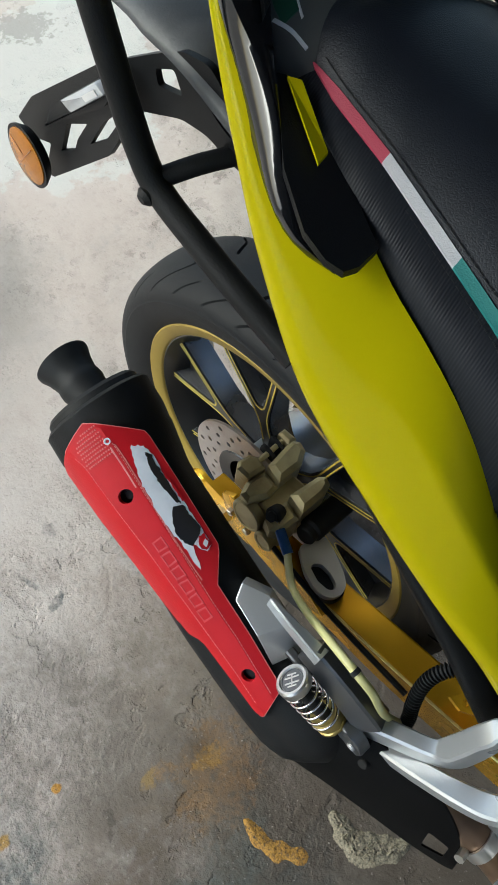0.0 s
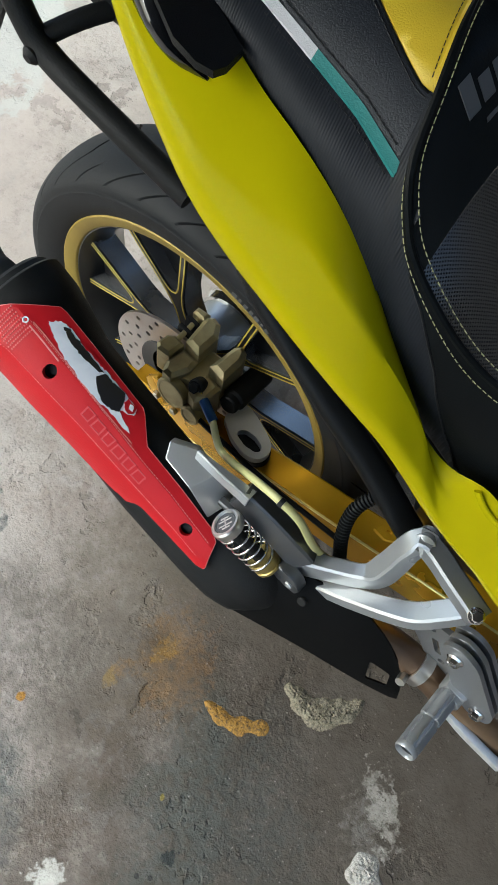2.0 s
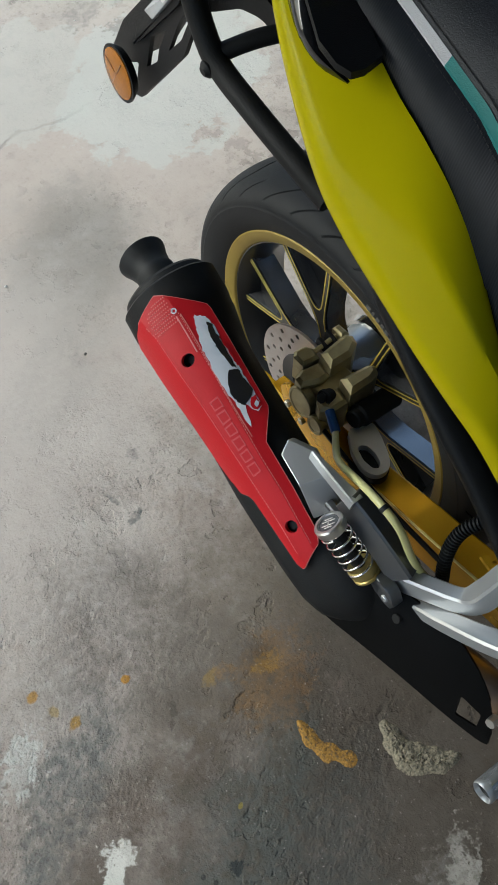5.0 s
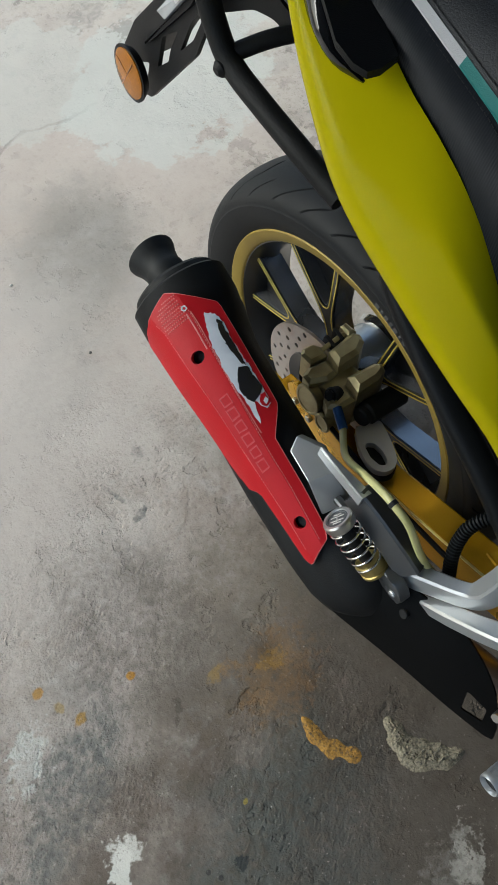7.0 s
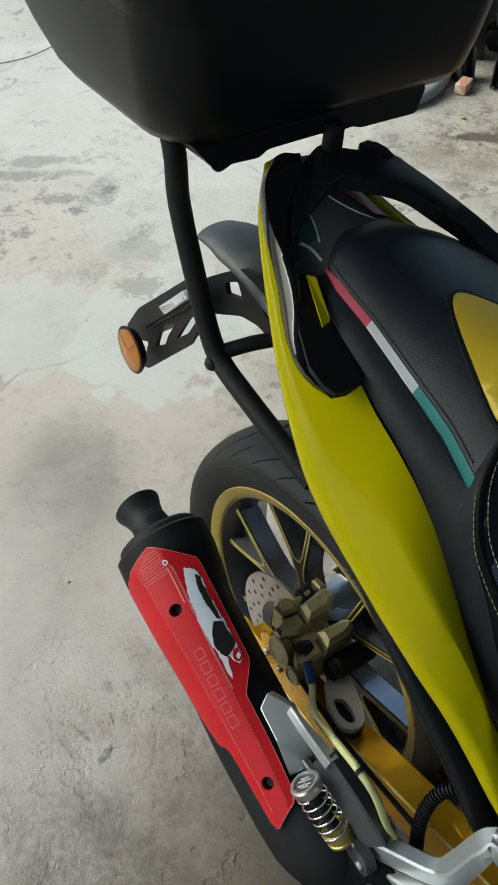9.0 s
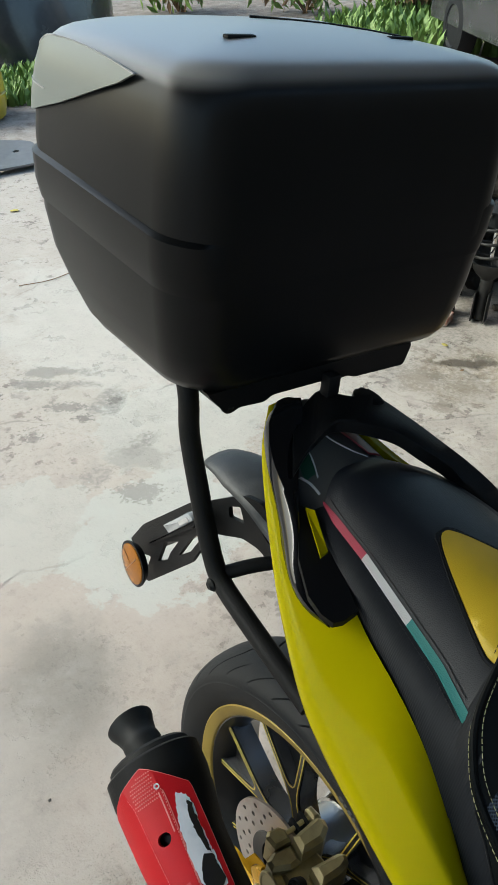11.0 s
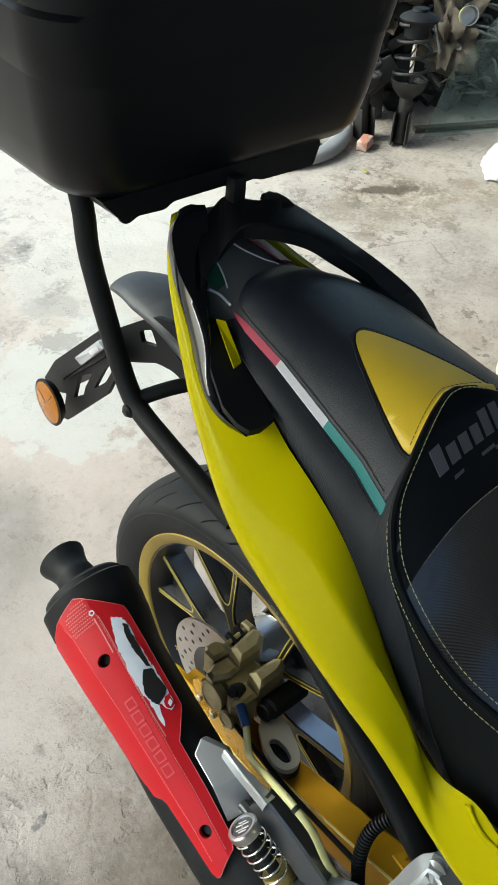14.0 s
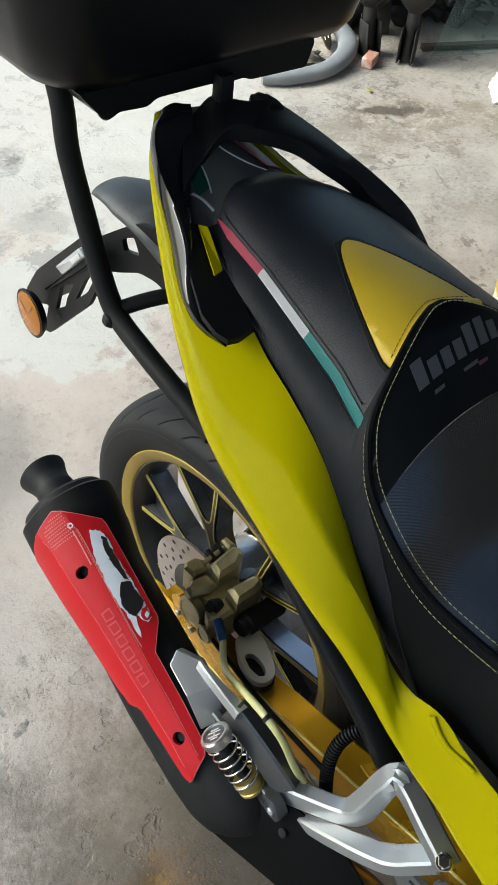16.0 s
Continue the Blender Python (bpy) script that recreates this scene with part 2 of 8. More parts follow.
M_disc = mat("brake_disc_steel", (0.42, 0.38, 0.36), 0.42, metal=0.8, vary=0.12, second=(0.28, 0.2, 0.16), second_scale=22, second_amount=0.5)
M_silver = mat("silver_paint", (0.38, 0.395, 0.41), 0.3, metal=0.55, coat=0.15, vary=0.04, bump=0.08, bump_scale=1200)
M_castgrey = mat("cast_alloy_grey", (0.52, 0.535, 0.55), 0.38, metal=0.5, vary=0.12, bump=0.3, bump_scale=500)
M_grey = mat("dark_silver_alloy", (0.115, 0.12, 0.128), 0.4, metal=0.7, vary=0.1, second=(0.16, 0.16, 0.16), second_scale=25, second_amount=0.4)
M_rail = mat("grey_cast_rail", (0.22, 0.228, 0.24), 0.36, metal=0.6, vary=0.1, bump=0.1, bump_scale=900)
M_chrome = mat("chrome", (0.75, 0.75, 0.74), 0.14, metal=1.0, vary=0.05)
M_header = mat("heat_tinted_header", (0.26, 0.17, 0.10), 0.38, metal=0.8, vary=0.2, second=(0.10, 0.07, 0.06), second_scale=10, second_amount=0.6)
M_red = mat("red_leather_cover", (0.40, 0.008, 0.014), 0.38, vary=0.08, bump=0.3, bump_scale=650, rough_vary=0.06, spec=0.2)
M_emboss = mat("embossed_red", (0.47, 0.03, 0.036), 0.32, vary=0.2, scale=200)
M_welt = mat("worn_red_edge", (0.60, 0.17, 0.16), 0.4, vary=0.1)
M_redthread = mat("pink_thread", (0.70, 0.30, 0.28), 0.7)
M_sticker = mat("silver_sticker", (0.62, 0.66, 0.72), 0.25, vary=0.08, second=(0.45, 0.5, 0.58), second_scale=40, second_amount=0.6)
M_stickerblack = mat("black_sticker", (0.012, 0.012, 0.014), 0.3)
M_amber = mat("amber_reflector", (0.30, 0.105, 0.004), 0.25, vary=0.45, scale=350, coat=0.2, spec=0.3)
M_amberdark = mat("dark_amber", (0.24, 0.075, 0.004), 0.3)
M_lens = mat("clear_lens", (0.42, 0.44, 0.46), 0.12, vary=0.15, scale=60, coat=0.6)
M_hose = mat("olive_brake_hose", (0.52, 0.50, 0.22), 0.35, vary=0.08, coat=0.3)
M_blue = mat("blue_anodised", (0.03, 0.09, 0.28), 0.3, metal=0.7)
M_brass = mat("brass", (0.42, 0.33, 0.12), 0.4, metal=0.8, vary=0.15)
M_leather = mat("black_leather", (0.010, 0.0125, 0.0185), 0.40, vary=0.15, rough_vary=0.05, spec=0.36)
M_seatyellow = mat("yellow_leather", (0.60, 0.425, 0.028), 0.38, vary=0.06, spec=0.4)
M_piping = mat("black_vinyl", (0.005, 0.006, 0.0065), 0.42, vary=0.2, bump=0.2, bump_scale=600, spec=0.08)
M_side = mat("carbon_vinyl", (0.0115, 0.0135, 0.0175), 0.42, vary=0.15, spec=0.15)
M_perf = mat("perforated_vinyl", (0.0085, 0.0095, 0.012), 0.17, vary=0.1, rough_vary=0.03)
M_sred = mat("stripe_red", (0.34, 0.025, 0.06), 0.5, vary=0.08, bump=0.3, bump_scale=900)
M_swhite = mat("stripe_white", (0.48, 0.48, 0.50), 0.5, vary=0.05, bump=0.3, bump_scale=900)
M_sgreen = mat("stripe_green", (0.015, 0.17, 0.16), 0.5, vary=0.08, bump=0.3, bump_scale=900)
M_thread = mat("yellow_thread", (0.42, 0.40, 0.20), 0.7)
M_bthread = mat("black_thread", (0.008, 0.008, 0.009), 0.6)
M_logo = mat("grey_print", (0.07, 0.07, 0.073), 0.5)
M_tailgrey = mat("tail_graphic_grey", (0.06, 0.062, 0.06), 0.35, vary=0.1)
M_case = mat("mounting_plate_plastic", (0.007, 0.0075, 0.008), 0.36, vary=0.15, bump=0.06, bump_scale=1100, spec=0.3)
M_lid = mat("top_case_plastic", (0.0065, 0.0075, 0.0085), 0.32, vary=0.12, bump=0.05, bump_scale=1100, second=(0.014, 0.0145, 0.015), second_scale=5, second_amount=0.4, spec=0.22, coat=0.0)
M_lidtop = mat("sheen_lid_plastic", (0.0065, 0.0075, 0.0085), 0.34, vary=0.12, bump=0.05, bump_scale=1100, second=(0.014, 0.0145, 0.015), second_scale=5, second_amount=0.4, spec=0.5, coat=0.05)
M_caselens = mat("smoke_grey_insert", (0.27, 0.30, 0.285), 0.35, vary=0.05, coat=0.1, spec=0.3)
M_tailred = mat("tail_graphic_red", (0.14, 0.015, 0.026), 0.35)
M_line = mat("white_print_line", (0.5, 0.5, 0.5), 0.4)


def paint_sky_sheen(material, colour, low, high, amount):
    """Pale sky sheen painted into the colour of the faces that look up."""
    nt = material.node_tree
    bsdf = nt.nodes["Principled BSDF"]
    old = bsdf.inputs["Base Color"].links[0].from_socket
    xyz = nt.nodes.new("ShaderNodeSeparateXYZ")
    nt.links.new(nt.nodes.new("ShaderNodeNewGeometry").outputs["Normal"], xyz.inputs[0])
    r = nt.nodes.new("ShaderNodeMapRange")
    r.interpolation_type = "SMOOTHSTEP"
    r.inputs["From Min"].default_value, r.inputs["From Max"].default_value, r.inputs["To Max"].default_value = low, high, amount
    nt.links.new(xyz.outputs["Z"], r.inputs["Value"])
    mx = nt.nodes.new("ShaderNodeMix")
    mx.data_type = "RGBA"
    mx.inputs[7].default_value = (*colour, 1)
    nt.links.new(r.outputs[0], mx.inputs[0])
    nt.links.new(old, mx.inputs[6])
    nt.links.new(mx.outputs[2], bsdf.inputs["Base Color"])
    # the painted sheen also raises the gloss above that of the grained sides
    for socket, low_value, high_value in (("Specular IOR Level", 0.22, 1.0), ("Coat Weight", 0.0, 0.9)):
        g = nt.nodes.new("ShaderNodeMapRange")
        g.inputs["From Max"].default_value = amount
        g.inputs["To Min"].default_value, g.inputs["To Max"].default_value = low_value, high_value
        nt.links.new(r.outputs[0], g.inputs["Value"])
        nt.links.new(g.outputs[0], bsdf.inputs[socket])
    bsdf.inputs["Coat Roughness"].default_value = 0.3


# the lid's top gets the sky's glare as a pale colour
paint_sky_sheen(M_lidtop, (0.46, 0.46, 0.45), 0.40, 0.97, 1.0)


def relief(material, kind, scale, strength, distance=0.001, rot=0.0, stretch=(1, 1, 1)):
    """Adds leather grain, weave or perforation to a material as fine relief and shading of its gloss."""
    nt = material.node_tree
    bsdf = nt.nodes["Principled BSDF"]
    co = nt.nodes.new("ShaderNodeTexCoord")
    mp = nt.nodes.new("ShaderNodeMapping")
    mp.inputs["Rotation"].default_value = (0, 0, rot)
    mp.inputs["Scale"].default_value = stretch
    nt.links.new(co.outputs["Object"], mp.inputs["Vector"])
    b = nt.nodes.new("ShaderNodeBump")
    b.inputs["Strength"].default_value, b.inputs["Distance"].default_value = strength, distance
    if kind == "leather":
        v = group_in(nt, "ShaderNodeTexVoronoi", Scale=scale)
        v.feature = "DISTANCE_TO_EDGE"
        nt.links.new(mp.outputs[0], v.inputs["Vector"])
        r = nt.nodes.new("ShaderNodeMapRange")
        r.inputs["From Max"].default_value = 0.25
        nt.links.new(v.outputs["Distance"], r.inputs["Value"])
        nt.links.new(r.outputs[0], b.inputs["Height"])
    elif kind == "wave":
        w = group_in(nt, "ShaderNodeTexWave", Scale=scale)
        nt.links.new(mp.outputs[0], w.inputs["Vector"])
        nt.links.new(w.outputs["Fac"], b.inputs["Height"])
    elif kind == "dots":
        v = group_in(nt, "ShaderNodeTexVoronoi", Scale=scale, Randomness=0.0)
        v.voronoi_dimensions = "2D"
        nt.links.new(mp.outputs[0], v.inputs["Vector"])
        r = nt.nodes.new("ShaderNodeMapRange")
        r.inputs["From Min"].default_value, r.inputs["From Max"].default_value = 0.2, 0.34
        nt.links.new(v.outputs["Distance"], r.inputs["Value"])
        nt.links.new(r.outputs[0], b.inputs["Height"])
        sp = nt.nodes.new("ShaderNodeMath")
        sp.operation = "MULTIPLY"
        sp.inputs[1].default_value = 0.75
        nt.links.new(r.outputs[0], sp.inputs[0])
        nt.links.new(sp.outputs[0], bsdf.inputs["Specular IOR Level"])
    nt.links.new(b.outputs[0], bsdf.inputs["Normal"])


relief(M_leather, "leather", 520, 0.2, 0.0006)
relief(M_seatyellow, "leather", 520, 0.2, 0.0006)
relief(M_side, "wave", 150, 0.32, 0.0005, rot=1.35)
relief(M_perf, "dots", 560, 0.8, 0.0008, rot=0.78)


# ---------------------------------------------------------------- ground
def ground_material():
    m = bpy.data.materials.new("stained_concrete")
    m.use_nodes = True
    nt = m.node_tree
    L = nt.links.new
    bsdf = nt.nodes["Principled BSDF"]
    co = nt.nodes.new("ShaderNodeTexCoord").outputs["Object"]

    def noise_of(scale, detail=6.0, rough=0.6, offset=0.0):
        n = group_in(nt, "ShaderNodeTexNoise", Scale=scale, Detail=detail, Roughness=rough)
        if offset:
            mp = nt.nodes.new("ShaderNodeMapping")
            mp.inputs["Location"].default_value = (offset, offset * 0.7, offset * 0.3)
            L(co, mp.inputs["Vector"])
            L(mp.outputs[0], n.inputs["Vector"])
        else:
            L(co, n.inputs["Vector"])
        return n.outputs["Fac"]

    def ramp(v, lo, hi, to=1.0):
        r = nt.nodes.new("ShaderNodeMapRange")
        r.interpolation_type = "SMOOTHSTEP"
        r.inputs["From Min"].default_value, r.inputs["From Max"].default_value, r.inputs["To Max"].default_value = lo, hi, to
        L(v, r.inputs["Value"])
        return r.outputs[0]

    def blend(fac, a, colour):
        x = nt.nodes.new("ShaderNodeMix")
        x.data_type = "RGBA"
        L(fac, x.inputs[0])
        if isinstance(a, tuple):
            x.inputs[6].default_value = (*a, 1)
        else:
            L(a, x.inputs[6])
        x.inputs[7].default_value = (*colour, 1)
        return x.outputs[2]

    def maths(op, a, b):
        x = nt.nodes.new("ShaderNodeMath")
        x.operation = op
        for k, v in enumerate((a, b)):
            if isinstance(v, (int, float)):
                x.inputs[k].default_value = v
            else:
                L(v, x.inputs[k])
        return x.outputs[0]

    wob = noise_of(9.0, 5.0, 0.65, 3.1)
    wob_small = noise_of(75.0, 4.0, 0.65, 6.2)

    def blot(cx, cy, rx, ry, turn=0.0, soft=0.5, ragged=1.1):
        """A mask of its own shape, for stains and painted tone: 1 in the middle, ragged at its edge."""
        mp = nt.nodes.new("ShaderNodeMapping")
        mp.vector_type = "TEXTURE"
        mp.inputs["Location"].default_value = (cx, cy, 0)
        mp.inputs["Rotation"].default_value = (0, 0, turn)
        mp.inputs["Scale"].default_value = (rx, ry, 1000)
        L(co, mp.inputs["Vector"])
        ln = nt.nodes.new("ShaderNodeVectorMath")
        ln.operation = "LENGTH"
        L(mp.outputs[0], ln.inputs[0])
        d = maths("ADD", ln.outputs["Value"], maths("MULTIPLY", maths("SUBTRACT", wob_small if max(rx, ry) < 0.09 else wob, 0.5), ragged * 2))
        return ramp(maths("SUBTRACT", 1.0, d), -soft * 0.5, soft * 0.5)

    broad, mid, fine, grit = noise_of(1.6, 5), noise_of(7.0, 5, 0.6, 1.7), noise_of(70.0, 3, 0.6), noise_of(260.0, 1.5, 0.6, 0.9)
    coarse = noise_of(24.0, 4, 0.62, 2.3)
    zone = ramp(noise_of(3.0, 5, 0.62, 6.6), 0.40, 0.62)
    rough_zone = maths("ADD", 0.4, maths("MULTIPLY", zone, 0.6))
    # smoother concrete further out, with the open yard's daylight painted in as paleness
    yard_light = blot(1.3, 2.7, 2.6, 2.2, 0.5, 0.9, 0.5)
    rough_zone = maths("MULTIPLY", rough_zone, maths("SUBTRACT", 1.0, maths("MULTIPLY", yard_light, 0.6)))
    # pinker, smoother floor; its paleness also paints in the light falling there
    lit_floor = blot(-0.25, 0.85, 0.85, 0.68, 0.3, 0.9, 0.6)
    rough_zone = maths("MULTIPLY", rough_zone, maths("SUBTRACT", 1.0, maths("MULTIPLY", lit_floor, 0.55)))
    # pinkish grey paste, brown and grey-green worn zones, open-yard daylight painted paler further out
    col = blend(ramp(mid, 0.36, 0.64), (0.195, 0.162, 0.138), (0.285, 0.25, 0.222))
    col = blend(ramp(broad, 0.47, 0.62, 0.6), col, (0.215, 0.168, 0.143))
    col = blend(ramp(noise_of(3.4, 6, 0.66, 5.3), 0.53, 0.62, 0.6), col, (0.16, 0.152, 0.135))
    col = blend(ramp(noise_of(2.6, 7, 0.68, 8.1), 0.56, 0.62, 0.6), col, (0.335, 0.305, 0.285))
    col = blend(maths("MULTIPLY", yard_light, 0.75), col, (0.49, 0.455, 0.405))
    col = blend(maths("MULTIPLY", lit_floor, 0.7), col, (0.43, 0.375, 0.335))
    pit = maths("MULTIPLY", ramp(coarse, 0.55, 0.62), ramp(noise_of(5.0, 6, 0.65, 4.4), 0.42, 0.6))
    pit = maths("MULTIPLY", pit, maths("SUBTRACT", 1.0, maths("MULTIPLY", lit_floor, 0.6)))
    col = blend(maths("MULTIPLY", pit, 0.6), col, (0.105, 0.09, 0.08))
    col = blend(ramp(coarse, 0.42, 0.30, 0.45), col, (0.33, 0.31, 0.285))
    col = blend(maths("MULTIPLY", ramp(fine, 0.54, 0.66, 0.6), rough_zone), col, (0.095, 0.08, 0.067))
    col = blend(maths("MULTIPLY", ramp(fine, 0.43, 0.33, 0.6), rough_zone), col, (0.36, 0.325, 0.29))
    mottle = ramp(coarse, 0.30, 0.60)
    speck = ramp(fine, 0.36, 0.58)
